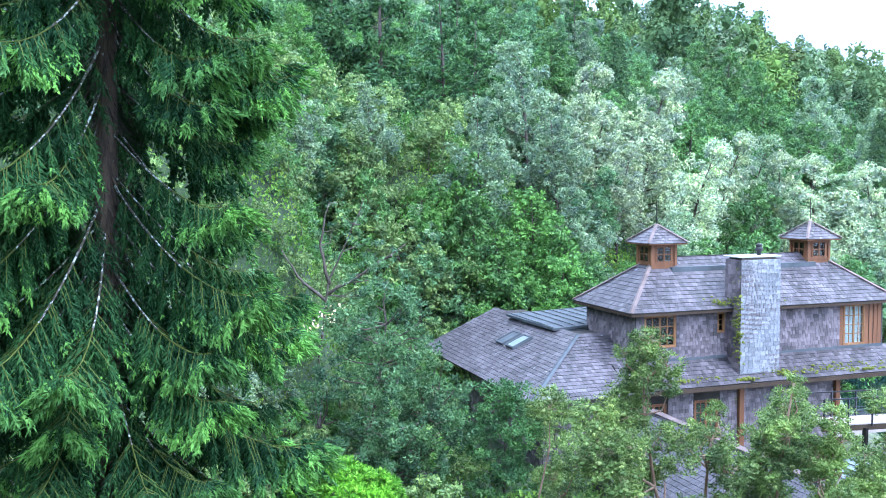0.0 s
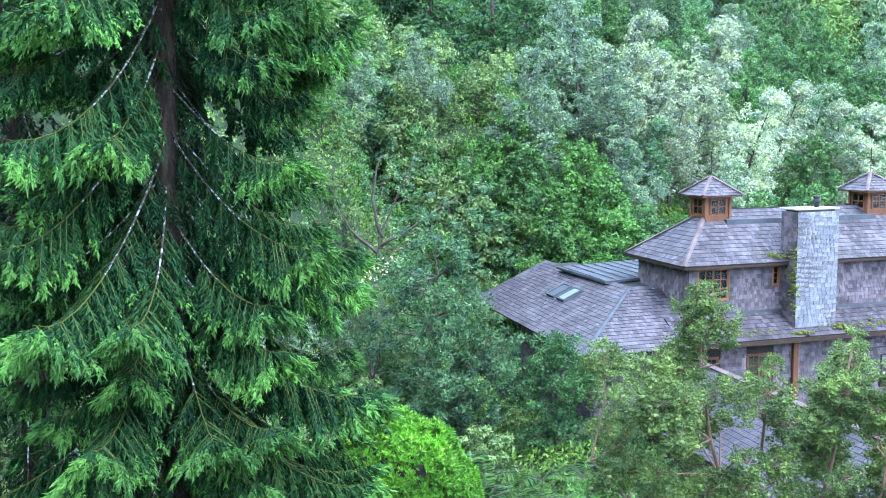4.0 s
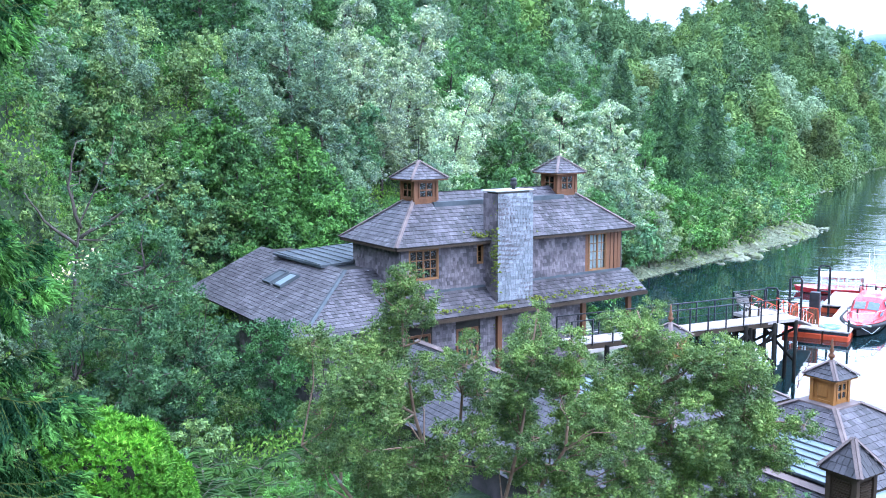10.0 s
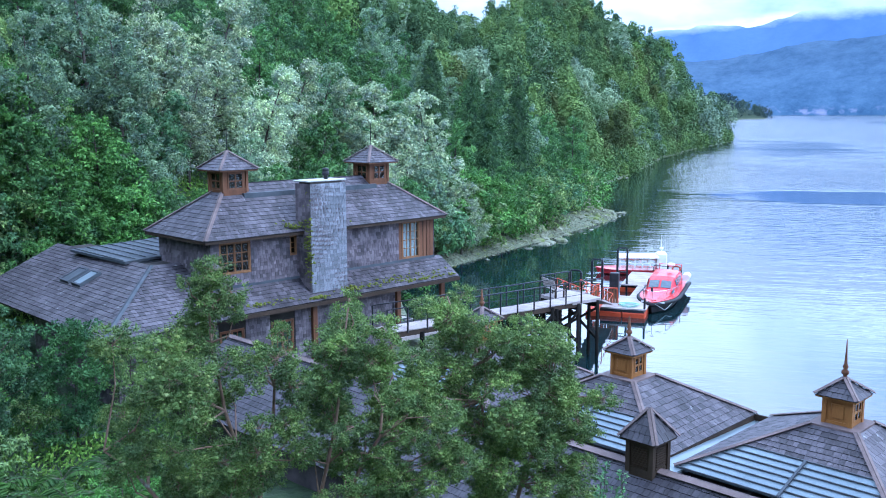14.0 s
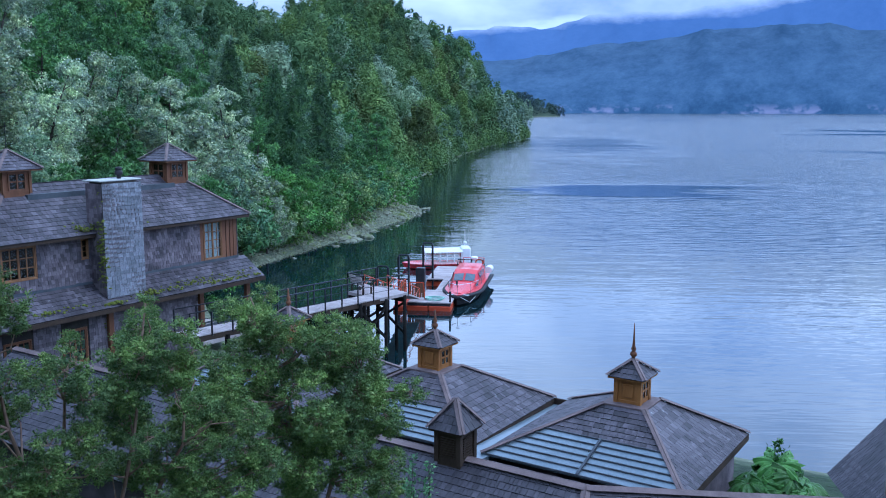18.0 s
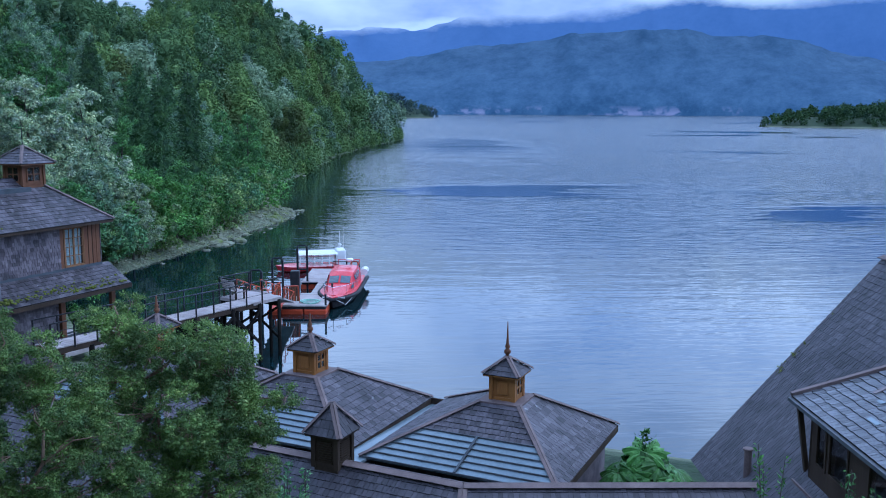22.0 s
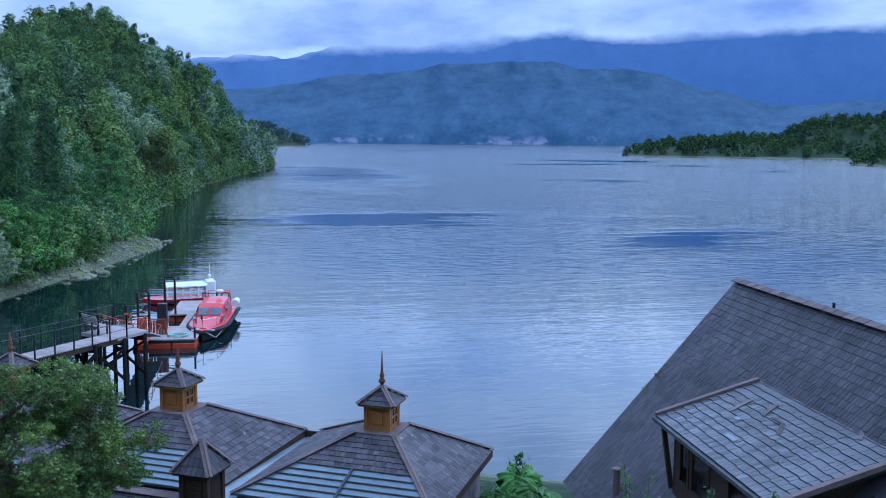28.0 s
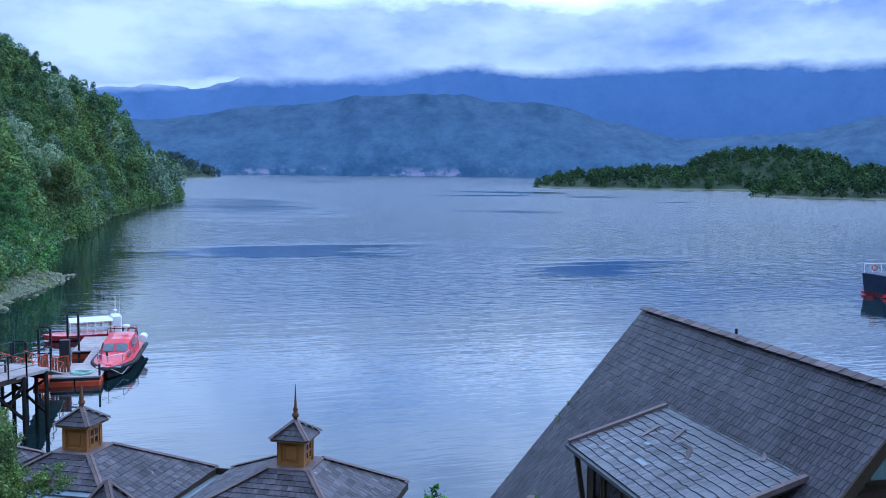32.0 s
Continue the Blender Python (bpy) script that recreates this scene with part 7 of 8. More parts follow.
clump_tree("myrtle_tree", myrtle, -5.5, 12.9,
           [[(-5.5, 12.9, 3.4), (-5.5, 12.8, 6.5), (-5.0, 12.9, 8.2), (-4.8, 13.0, 10.2)], [(-5.5, 12.9, 5.8), (-4.6, 13.1, 7.6), (-4.2, 13.2, 9.0)]],
           cloud_of(_pl, (-4.75, 13.0, 8.5), 1.0, 0.9, 1.9, 33, 0.32) + cloud_of(_pl, (-3.9, 13.5, 7.6), 0.9, 0.8, 1.1, 22, 0.3),
           0.33, 2100, 0.036, LEAF_MYRTLE, BARK_RED, 32)
clump_tree("myrtle_tree", "spreading myrtle tree with fine leaves and pale bare twigs", -3.0, 15.2,
           [[(-3.0, 15.2, 2.8), (-3.1, 15.3, 6.2), (-3.3, 15.4, 8.0), (-3.9, 15.4, 9.8)], [(-3.0, 15.2, 5.0), (-2.4, 15.6, 7.2), (-2.1, 15.7, 8.4)]],
           cloud_of(_pl, (-2.9, 15.4, 8.0), 1.45, 1.2, 1.15, 38, 0.33) + cloud_of(_pl, (-3.85, 15.4, 9.3), 0.5, 0.5, 0.7, 9, 0.28) + cloud_of(_pl, (-2.4, 15.2, 6.9), 1.3, 1.0, 0.9, 24, 0.3) + cloud_of(_pl, (-2.35, 15.4, 8.85), 0.75, 0.7, 0.6, 14, 0.28) + cloud_of(_pl, (-1.6, 15.5, 8.0), 0.5, 0.6, 0.5, 9, 0.27) + cloud_of(_pl, (-3.15, 15.2, 9.15), 0.55, 0.5, 0.4, 9, 0.26) + cloud_of(_pl, (-4.0, 14.2, 8.5), 0.6, 0.5, 0.6, 11, 0.27),
           0.34, 2100, 0.036, LEAF_MYRTLE, BARK_RED, 33)


def blossoms(places, n, r):
    def go(o, rng):
        base = np.array(o.matrix_basis.translation)
        at = np.concatenate([np.array(p) - base + rng.normal(size=(n, 3)) * r for p in places])
        v, f = blades(rng, at, rng.normal(size=at.shape) + [0, 0, 0.4], 0.11, 0.09, 0.3)
        part("blossom", np_mesh("blossom", v, f, [PETAL]), PETAL, o, "cream-white blossom", kind="stuff")
    return go


PETAL = foliage("cream_petals", (0.62, 0.6, 0.45), (0.8, 0.78, 0.66), (0.85, 0.83, 0.75), vary=0.05)
clump_tree("leafy_tree", "rounded blue-green leafy tree beside the lodge", -22.8, 23.0,
           [[(-23.4, 22.6, 0.8), (-23.2, 22.8, 3.5), (-22.8, 23.0, 6.0), (-22.6, 23.2, 8.2)], [(-23.3, 22.7, 1.5), (-24.4, 21.6, 4.5)], [(-23.3, 22.7, 1.5), (-21.6, 24.2, 4.8)]],
           cloud_of(_pl, (-22.9, 22.9, 5.7), 2.7, 2.6, 4.1, 100, 0.75) + cloud_of(_pl, (-21.6, 24.6, 4.6), 1.3, 1.3, 2.6, 26, 0.6), 0.75, 300, 0.13, LEAF_TEAL, BARK, 34, slim=0.5, stem_r=0.12,
           extra=blossoms([(-25.0, 22.6, 8.2), (-24.4, 22.4, 8.5), (-25.2, 22.0, 7.9)], 26, 0.22))
clump_tree("slender_tree", "thin bare-limbed young tree with few leaves", -27.3, 24.2,
           [[(-27.6, 24.0, 2.0), (-27.4, 24.0, 4.5), (-27.1, 24.3, 7.5), (-26.9, 24.5, 9.4), (-26.4, 25.0, 11.0), (-25.9, 25.4, 12.6)], [(-26.9, 24.5, 9.2), (-27.2, 24.3, 10.8), (-27.0, 24.6, 12.4)], [(-27.0, 24.4, 8.8), (-26.0, 25.3, 9.6), (-24.6, 26.4, 10.8)], [(-27.0, 24.4, 8.6), (-27.8, 23.6, 9.6), (-28.2, 23.2, 10.6)]],
           cloud_of(_pl, (-26.3, 25.0, 10.5), 1.9, 1.7, 2.3, 26, 0.5), 0.5, 70, 0.12, LEAF_TEAL, BARK, 35, stem_r=0.075)
clump_tree("dark_bush", "dark evergreen bush against the lodge wing", -20.0, 26.6, [[(-20.0, 26.6, 0.8), (-20.0, 26.6, 3.0), (-19.8, 26.7, 5.5)]],
           cloud_of(_pl, (-20.1, 26.5, 3.6), 1.35, 1.3, 2.5, 44, 0.6), 0.6, 300, 0.12, LEAF_DARK, BARK, 36, category="bush")
clump_tree("olive_shrub", "olive-green shrub beside the lodge wing", -18.6, 27.6, [[(-18.6, 27.6, 0.8), (-18.6, 27.6, 3.0), (-18.4, 27.7, 4.8)]],
           cloud_of(_pl, (-18.5, 27.5, 3.9), 1.1, 1.1, 1.7, 24, 0.5), 0.5, 240, 0.11, LEAF_OLIVE, BARK, 37, category="bush")
for k, (x, y, z, r) in enumerate([(-11.6, 16.9, 5.0, 1.2), (-9.9, 17.0, 4.6, 0.9), (-8.2, 16.2, 4.4, 1.0)]):
    clump_tree("bright_shrub", "lime-green shrub below the myrtles", x, y, [[(x, y, 1.5), (x, y, z)]], cloud_of(_pl, (x, y, z - 0.6), r, r, 1.3, 20, 0.36), 0.36, 300, 0.085, LEAF_LIGHT, BARK, 50 + k, slim=0.4, category="bush")


def rhododendron(x, y, top, rad):
    """A clipped dome of leaf whorls."""
    rng = np.random.default_rng(5)
    z0 = ground_at(x, y)
    o = thing("rhododendron_bush", pose(x, y, z0), "dense dome-shaped bright green rhododendron bush", "bush")
    part("stem", Mesh().tube([(0, 0, -0.3), (0.1, 0, 1.2), (0, 0.1, top - z0 - 0.8)], [0.12, 0.09, 0.04], 7), BARK, o, smooth=True)
    n = 5200
    d = rng.normal(size=(n, 3))
    d[:, 2] = np.abs(d[:, 2]) * 1.0 - 0.5
    d /= np.linalg.norm(d, axis=1, keepdims=True)
    lump = 1 + 0.07 * np.sin(d[:, 0] * 9 + 1) * np.cos(d[:, 1] * 8) + rng.normal(size=n) * 0.025
    c = d * [rad, rad, rad * 1.05] * lump[:, None] + [0, 0, top - z0 - rad * 1.05]
    c[n * 3 // 4:] *= 0.93
    m = 9
    ref = np.cross(d, rng.normal(size=(n, 3)))
    ref /= np.linalg.norm(ref, axis=1, keepdims=True)
    other = np.cross(d, ref)
    a = np.arange(m)[None, :] * 2 * math.pi / m + rng.uniform(0, 6, (n, 1))
    along = ref[:, None] * np.cos(a)[..., None] + other[:, None] * np.sin(a)[..., None] + d[:, None] * rng.uniform(0.3, 1.3, (n, m))[..., None] + [0, 0, 0.15]
    at = np.repeat(c, m, 0)
    s = 0.135 * rng.uniform(0.7, 1.25, n * m)
    v, f = blades(rng, at, along.reshape(-1, 3), s, s * 0.36, 0.25)
    part("foliage", np_mesh("foliage", v, f, [LEAF_LIME]), LEAF_LIME, o, kind="stuff")
    # solid dark core: the shade inside the dome is painted as its colour
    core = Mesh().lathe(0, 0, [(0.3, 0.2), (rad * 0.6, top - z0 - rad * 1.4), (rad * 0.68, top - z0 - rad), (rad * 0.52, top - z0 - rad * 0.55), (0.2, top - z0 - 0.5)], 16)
    part("inner_growth", core, UNDERLAY, o, "dark solid core coloured for the shade inside", smooth=True)


LEAF_LIME = foliage("lime_rhododendron_leaf", (0.04, 0.16, 0.02), (0.15, 0.4, 0.05), (0.33, 0.6, 0.14), gloss=0.3, through_light=0.25)
rhododendron(-14.6, 13.5, 6.92, 1.75)


def fern_mesh(seed, fronds, length):
    rng = np.random.default_rng(seed)
    at, along, size = [], [], []
    stalk = Mesh()
    for k in range(fronds):
        a = k * 2.4 + rng.uniform(-0.3, 0.3)
        ln = length * rng.uniform(0.7, 1.15)
        t = np.linspace(0, 1, 9)
        rise = rng.uniform(0.5, 0.9)
        p = np.stack([math.cos(a) * ln * t * 0.85, math.sin(a) * ln * t * 0.85, ln * (rise * t - 0.75 * t ** 2.2)], 1)
        stalk.tube(p, [0.012 * (1 - 0.8 * i / 8) for i in range(9)], 4)
        tan = np.gradient(p, axis=0)
        for i in np.linspace(0.12, 1, 44):
            c = np.array([np.interp(i, t, p[:, j]) for j in range(3)])
            d = np.array([np.interp(i, t, tan[:, j]) for j in range(3)])
            d /= np.linalg.norm(d)
            sd = np.cross(d, [0, 0, 1.0])
            sd /= np.linalg.norm(sd) + 1e-6
            for sg in (-1, 1):
                at.append(c)
                along.append(sd * sg + d * 0.45 + [0, 0, -0.25])
                size.append(ln * 0.26 * math.sin(math.pi * min(i * 0.85 + 0.15, 0.98)) + 0.03)
    s = np.array(size)
    v, f = blades(rng, np.array(at), np.array(along), s, s * 0.2, 0.1)
    return stalk, (v, f)


def ferns():
    stalk, leaf = fern_mesh(8, 11, 1.5)
    root = thing("fern", pose(0, 0, -500), "lush green fern with arching fronds", "fern", "ferns below the spruce")
    part("stalk_growth", stalk, BARK, root, kind="stuff")
    part("trunk", Mesh().tube([(0, 0, -1.6), (0, 0, 0.05)], [0.13, 0.08], 7), BARK, root)
    part("fronds", np_mesh("fronds", *leaf, [FERN]), FERN, root, kind="stuff")
    rng = np.random.default_rng(3)
    for x, y in [(-17.2, 19.6), (-16.2, 18.4), (-18.3, 20.8), (-15.4, 20.0), (-16.8, 21.6), (-14.6, 18.4), (-18.9, 19.0), (-15.2, 16.9), (-13.4, 19.6), (-19.8, 21.6), (-17.6, 17.4), (-13.2, 17.4), (-14.4, 20.9), (-12.4, 18.6), (-15.9, 22.6), (-13.9, 22.2), (-12.2, 20.6)]:
        copy_thing(root, pose(x, y, ground_at(x, y) + 1.15, 0, 0, float(rng.uniform(0, 360))) @ Matrix.Scale(float(rng.uniform(0.75, 1.05)), 4))
    for hd, ds in [(47 + i * 1.9 + (i % 3) * 2.1, 52 + (i * 7) % 22) for i in range(16)]:
        x, y = polar(hd, ds)
        copy_thing(root, pose(x, y, ground_at(x, y) + 0.9, 0, 0, hd * 31) @ Matrix.Scale(1.7, 4))
    for o in (*root.children_recursive, root):
        bpy.data.objects.remove(o)


ferns()


def sprig(x, y, top, count, seed, leaf, spread=0.25, size=0.07):
    """A thin upright shoot with small leaves."""
    rng = np.random.default_rng(seed)
    z0 = ground_at(x, y)
    o = thing("sapling", pose(x, y, z0), "thin leafy sapling in front of the roof", "sapling")
    at, along = [], []
    for k in range(count):
        a, ln = rng.uniform(0, 6.28), rng.uniform(0.2, 1) * spread
        end = Vector((math.cos(a) * ln, math.sin(a) * ln, top - z0 - rng.uniform(0, 0.35) * (k > 0)))
        part("shoot", Mesh().tube([(0, 0, -0.2), (end.x * 0.4, end.y * 0.4, end.z * 0.6), end], [0.018, 0.011, 0.004], 5), BARK, o)
        t = rng.uniform(0.62, 1.0, 70)
        p = np.outer(t, end) + rng.normal(size=(70, 3)) * 0.03
        at.append(p)
        along.append(rng.normal(size=(70, 3)) + [0, 0, 0.7])
    at, along = np.concatenate(at), np.concatenate(along)
    s = size * rng.uniform(0.6, 1.3, len(at))
    v, f = blades(rng, at, along, s, s * 0.45)
    part("foliage", np_mesh("foliage", v, f, [leaf]), leaf, o, kind="stuff")


sprig(5.35, 11.15, 8.78, 3, 1, LEAF_LIGHT)
sprig(6.25, 10.65, 8.5, 9, 2, LEAF_MID, 0.5)
sprig(6.75, 10.4, 8.5, 9, 3, LEAF_MID, 0.5)
sprig(-1.0, 12.3, 8.3, 4, 4, LEAF_TEAL, 0.16)
sprig(-0.72, 12.3, 8.2, 4, 5, LEAF_TEAL, 0.16)


def gunnera(x, y):
    """Giant rhubarb: broad lobed leaves on thick stalks, with one tall flower shoot."""
    rng = np.random.default_rng(15)
    z0 = ground_at(x, y)
    o = thing("giant_rhubarb", pose(x, y, z0), "giant rhubarb clump with broad lobed green leaves", "plant")
    for k in range(15):
        a, r = k * 2.4 - 1.9, 0.1 + 0.95 * math.sqrt(k / 15)
        h = (1.36 - 0.8 * r) * rng.uniform(0.85, 1.1)
        cx, cy = math.cos(a) * r, math.sin(a) * r
        m = Mesh().tube([(cx * 0.25, cy * 0.25, -0.1), (cx * 0.7, cy * 0.7, h * 0.7), (cx, cy, h)], [0.035, 0.028, 0.02], 6)
        st = part("leaf_stalk", m, BARK_RED, o)
        w = rng.uniform(0.5, 0.78)
        n = 42
        tilt = Matrix.Translation((cx, cy, h)) @ Matrix.Rotation(a, 4, "Z") @ Matrix.Rotation(rng.uniform(0.25, 1.1), 4, "Y")
        lf = Mesh()
        rings = []
        for t in (0.3, 0.62, 0.85, 1.0):
            ring = []
            for i in range(n):
                b = 2 * math.pi * i / n
                lobe = 0.86 + (0.11 * math.cos(7 * b) + 0.06 * (-1) ** i + rng.uniform(-0.07, 0.07)) * t ** 3
                rr = w * t * lobe * (0.5 if abs(b - math.pi) < 0.16 else 1)
                ring.append((rr * math.cos(b), rr * math.sin(b), w * t * 0.07 * math.cos(7 * b) + w * t * t * 0.07 * math.cos(14 * b + 1) + 0.12 * w * math.sin(t * 3) - 0.35 * rr * rr + rng.uniform(-0.012, 0.012)))
            rings += ring
        lf.add([tilt @ Vector(p) for p in [(0, 0, -0.03), *rings]], [(0, 1 + i, 1 + (i + 1) % n) for i in range(n)] + [(1 + q * n + i, 1 + (q + 1) * n + i, 1 + (q + 1) * n + (i + 1) % n, 1 + q * n + (i + 1) % n) for q in range(3) for i in range(n)])
        part("leaf", lf, GUNNERA, st)
    at = np.stack([rng.normal(size=160) * 0.22, rng.normal(size=160) * 0.22 + 0.1, rng.uniform(1.1, 2.0, 160)], 1)
    at[:, :2] *= (2.2 - at[:, 2:3])
    v, f = blades(rng, at, rng.normal(size=(160, 3)) + [0, 0, 0.5], 0.14, 0.07)
    part("foliage", np_mesh("foliage", v, f, [LEAF_LIGHT]), LEAF_LIGHT, o, kind="stuff")


GUNNERA = surface("gunnera_leaf", (0.03, 0.085, 0.018), (0.1, 0.23, 0.045), 0.45, 5, 25, 0.6, vary=0.35)
gunnera(8.72, 26.28)


def shore_rocks():
    """Boulders along the waterline, each its own stone."""
    rng = np.random.default_rng(19)
    for k in range(104):
        if k < 54:
            i = int(rng.integers(11, 21))
            t = rng.uniform(0, 1)
            p = SHORE[i] * (1 - t) + SHORE[i + 1] * t
        else:
            p = np.array([-10.6, 112.5]) + rng.normal(size=2) * [1.7, 5] if k < 84 else np.array([-12.6, 95.0]) + rng.normal(size=2) * [1.0, 4]
        s = float(rng.uniform(0.12, 0.42) * (1.6 if k % 9 == 0 else 1))
        if k >= 54:
            s *= 1.35
        x, y = p + rng.normal(size=2) * [0.9, 0.9]
        bm = bmesh.new()
        bmesh.ops.create_icosphere(bm, subdivisions=2 if s > 0.3 else 1, radius=s)
        sc = rng.uniform(0.6, 1.3, 3)
        for v in bm.verts:
            q = v.co * 2.2 / s
            v.co = Vector((v.co.x * sc[0], v.co.y * sc[1], v.co.z * sc[2] * 0.65)) * (1 + 0.5 * noise.noise(q + Vector((k * 3.1, 0, 0))) + 0.25 * noise.noise(q * 2.3 + Vector((0, k * 1.7, 0))))
        me = bpy.data.meshes.new("rock")
        bm.to_mesh(me)
        bm.free()
        me.materials.append(ROCK)
        ob = new("rock", me)
        ob.matrix_basis = pose(x, y, max(ground_at(x, y), -0.1) + s * 0.12, 0, 0, float(rng.uniform(0, 360)))
        tagged(ob, "grey lichen-spotted boulder at the waterline", "rock", "shore rocks")


shore_rocks()


def beach_stones():
    """Pale stones and weed-grown gravel on the strip above the waterline."""
    rng = np.random.default_rng(23)
    i, t = rng.integers(11, 17, 9000), rng.uniform(0, 1, (9000, 1))
    p = SHORE[i] * (1 - t) + SHORE[i + 1] * t + rng.uniform(-4.5, 1.0, (9000, 1)) * [1, -0.25] + rng.normal(size=(9000, 2)) * 0.5
    d = shore_distance(p[:, 0], p[:, 1])
    p = p[(d > -0.4) & (d < 3.4)]
    n = len(p)
    s = rng.uniform(0.05, 0.13, n) * np.where(rng.uniform(0, 1, n) < 0.06, 2.2, 1)
    c = np.column_stack([p, land(p[:, 0], p[:, 1]) + s * 0.15])
    knob = np.array([(1, 0, 0), (0, 1, 0), (-1, 0, 0), (0, -1, 0), (0, 0, 0.6), (0, 0, -0.6)], float)
    v = c[:, None] + knob[None] * s[:, None, None] * rng.uniform(0.6, 1.3, (n, 6, 1)) + rng.normal(size=(n, 6, 3)) * (s * 0.12)[:, None, None]
    f = np.array([(0, 1, 4), (1, 2, 4), (2, 3, 4), (3, 0, 4), (1, 0, 5), (2, 1, 5), (3, 2, 5), (0, 3, 5)])
    me = np_mesh("beach_stones", v.reshape(-1, 3), (np.arange(n)[:, None, None] * 6 + f[None]).reshape(-1, 3), [ROCK])
    tagged(new("beach_stones", me), "pale gravel and weedy stones along the waterline", "gravel", kind="stuff")


beach_stones()

# ---------------------------------------------------------------- pier
PILE = surface("tarred_timber", (0.007, 0.007, 0.006), (0.022, 0.02, 0.018), 0.9, 2, 25, 0.5, spec=0.04)


def rail_run(parent, pts, height=1.05, step_m=1.05, mid=2):
    """Posts, a top rail and wires along points of the deck's edge."""
    for a, b in zip(pts, pts[1:]):
        a, b = Vector(a), Vector(b)
        n = max(int((b - a).length / step_m), 1)
        for i in range(n + 1):
            p = a.lerp(b, i / n)
            part("rail_post", Mesh().box(p.x - 0.035, p.y - 0.035, p.z - 0.12, p.x + 0.035, p.y + 0.035, p.z + height), IRON, parent)
        part("top_rail", Mesh().beam(a + Vector((0, 0, height)), b + Vector((0, 0, height)), 0.06, 0.05), IRON, parent)
        for k in range(mid):
            h = height * (k + 1) / (mid + 1)
            part("rail_wire", Mesh().tube([a + Vector((0, 0, h)), b + Vector((0, 0, h))], 0.012, 5), IRON, parent)


def pier():
    o = thing("pier", pose(0, 0, 0), "timber pier with pale deck, black rails and dark braced piles", "pier")
    z = 3.2
    a, b = Vector((-13.0, 38.75, z)), Vector((-5.35, 47.85, z))
    d = (b - a).normalized()
    s = Vector((d.y, -d.x, 0))
    w = 0.64
    n = 60
    ln = (b - a).length
    for i in range(n):
        t0, t1 = ln * i / n + 0.006, ln * (i + 1) / n - 0.006
        p, q = a + d * t0, a + d * t1
        part("deck_board", Mesh().slab([p - s * w, p + s * w, q + s * w, q - s * w], 0.05), DECK, o)
    for sg in (-1, 1):
        part("deck_beam", Mesh().beam(a + s * sg * (w - 0.1) - Vector((0, 0, 0.18)), b + s * sg * (w - 0.1) - Vector((0, 0, 0.18)), 0.14, 0.24), DARKWOOD, o)
    # end platform
    c = [b - s * 1.9 - d * 0.6, b + s * w - d * 0.6, b + s * w + d * 1.5, b - s * 1.9 + d * 1.5]
    part("platform", Mesh().slab([p + Vector((0, 0, 0.004)) for p in c], 0.16), DECK, o)
    rail_run(o, [a + s * w, b + s * w, b + s * w + d * 1.5])
    rail_run(o, [a - s * w, b - s * w - d * 0.6, c[0], c[3]])
    # piles in bents with cross braces
    for k, t in enumerate((ln - 4.4, ln - 2.0, ln - 0.2, ln + 1.2)):
        p = a + d * t
        left, right = p - s * (w + (1.6 if k > 1 else 0)), p + s * w
        for q in (left, p, right):
            part("timber_post", Mesh().tube([(q.x, q.y, -2.5), (q.x, q.y, z - 0.1)], 0.1, 8), PILE, o, smooth=True)
        part("cap_beam", Mesh().beam(left + Vector((0, 0, -0.35)), right + Vector((0, 0, -0.35)), 0.2, 0.22), PILE, o)
        part("brace", Mesh().beam(left + Vector((0, 0, -0.5)), right + Vector((0, 0, -2.2)), 0.09, 0.12), PILE, o)
        part("brace", Mesh().beam(right + Vector((0, 0.1, -0.5)), left + Vector((0, 0.1, -2.2)), 0.09, 0.12), PILE, o)
    for t0, t1 in ((ln - 4.4, ln - 2.0), (ln - 2.0, ln - 0.2)):
        p, q = a + d * t0 + s * w, a + d * t1 + s * w
        part("brace", Mesh().beam(p + Vector((0, 0, -0.5)), q + Vector((0, 0, -2.2)), 0.09, 0.12), PILE, o)
        part("brace", Mesh().beam(q + Vector((0, 0, -0.5)), p + Vector((0, 0, -2.2)), 0.09, 0.12), PILE, o)
    for t in (ln - 7.2, ln - 4.4, ln - 1.7, ln - 10):
        p = a + d * t + s * 0.6
        part("concrete_pier", Mesh().lathe(p.x, p.y, [(0.46, -3), (0.44, 1.45), (0.4, 1.56), (0.32, 1.58)], 12), CONCRETE, o, "stained concrete footing", smooth=False)
        part("timber_post", Mesh().tube([(p.x, p.y, 1.5), (p.x, p.y, z - 0.2)], 0.12, 8), PILE, o)
    return a, b, d, s, z


PA, PB, PD, PS, PZ = pier()


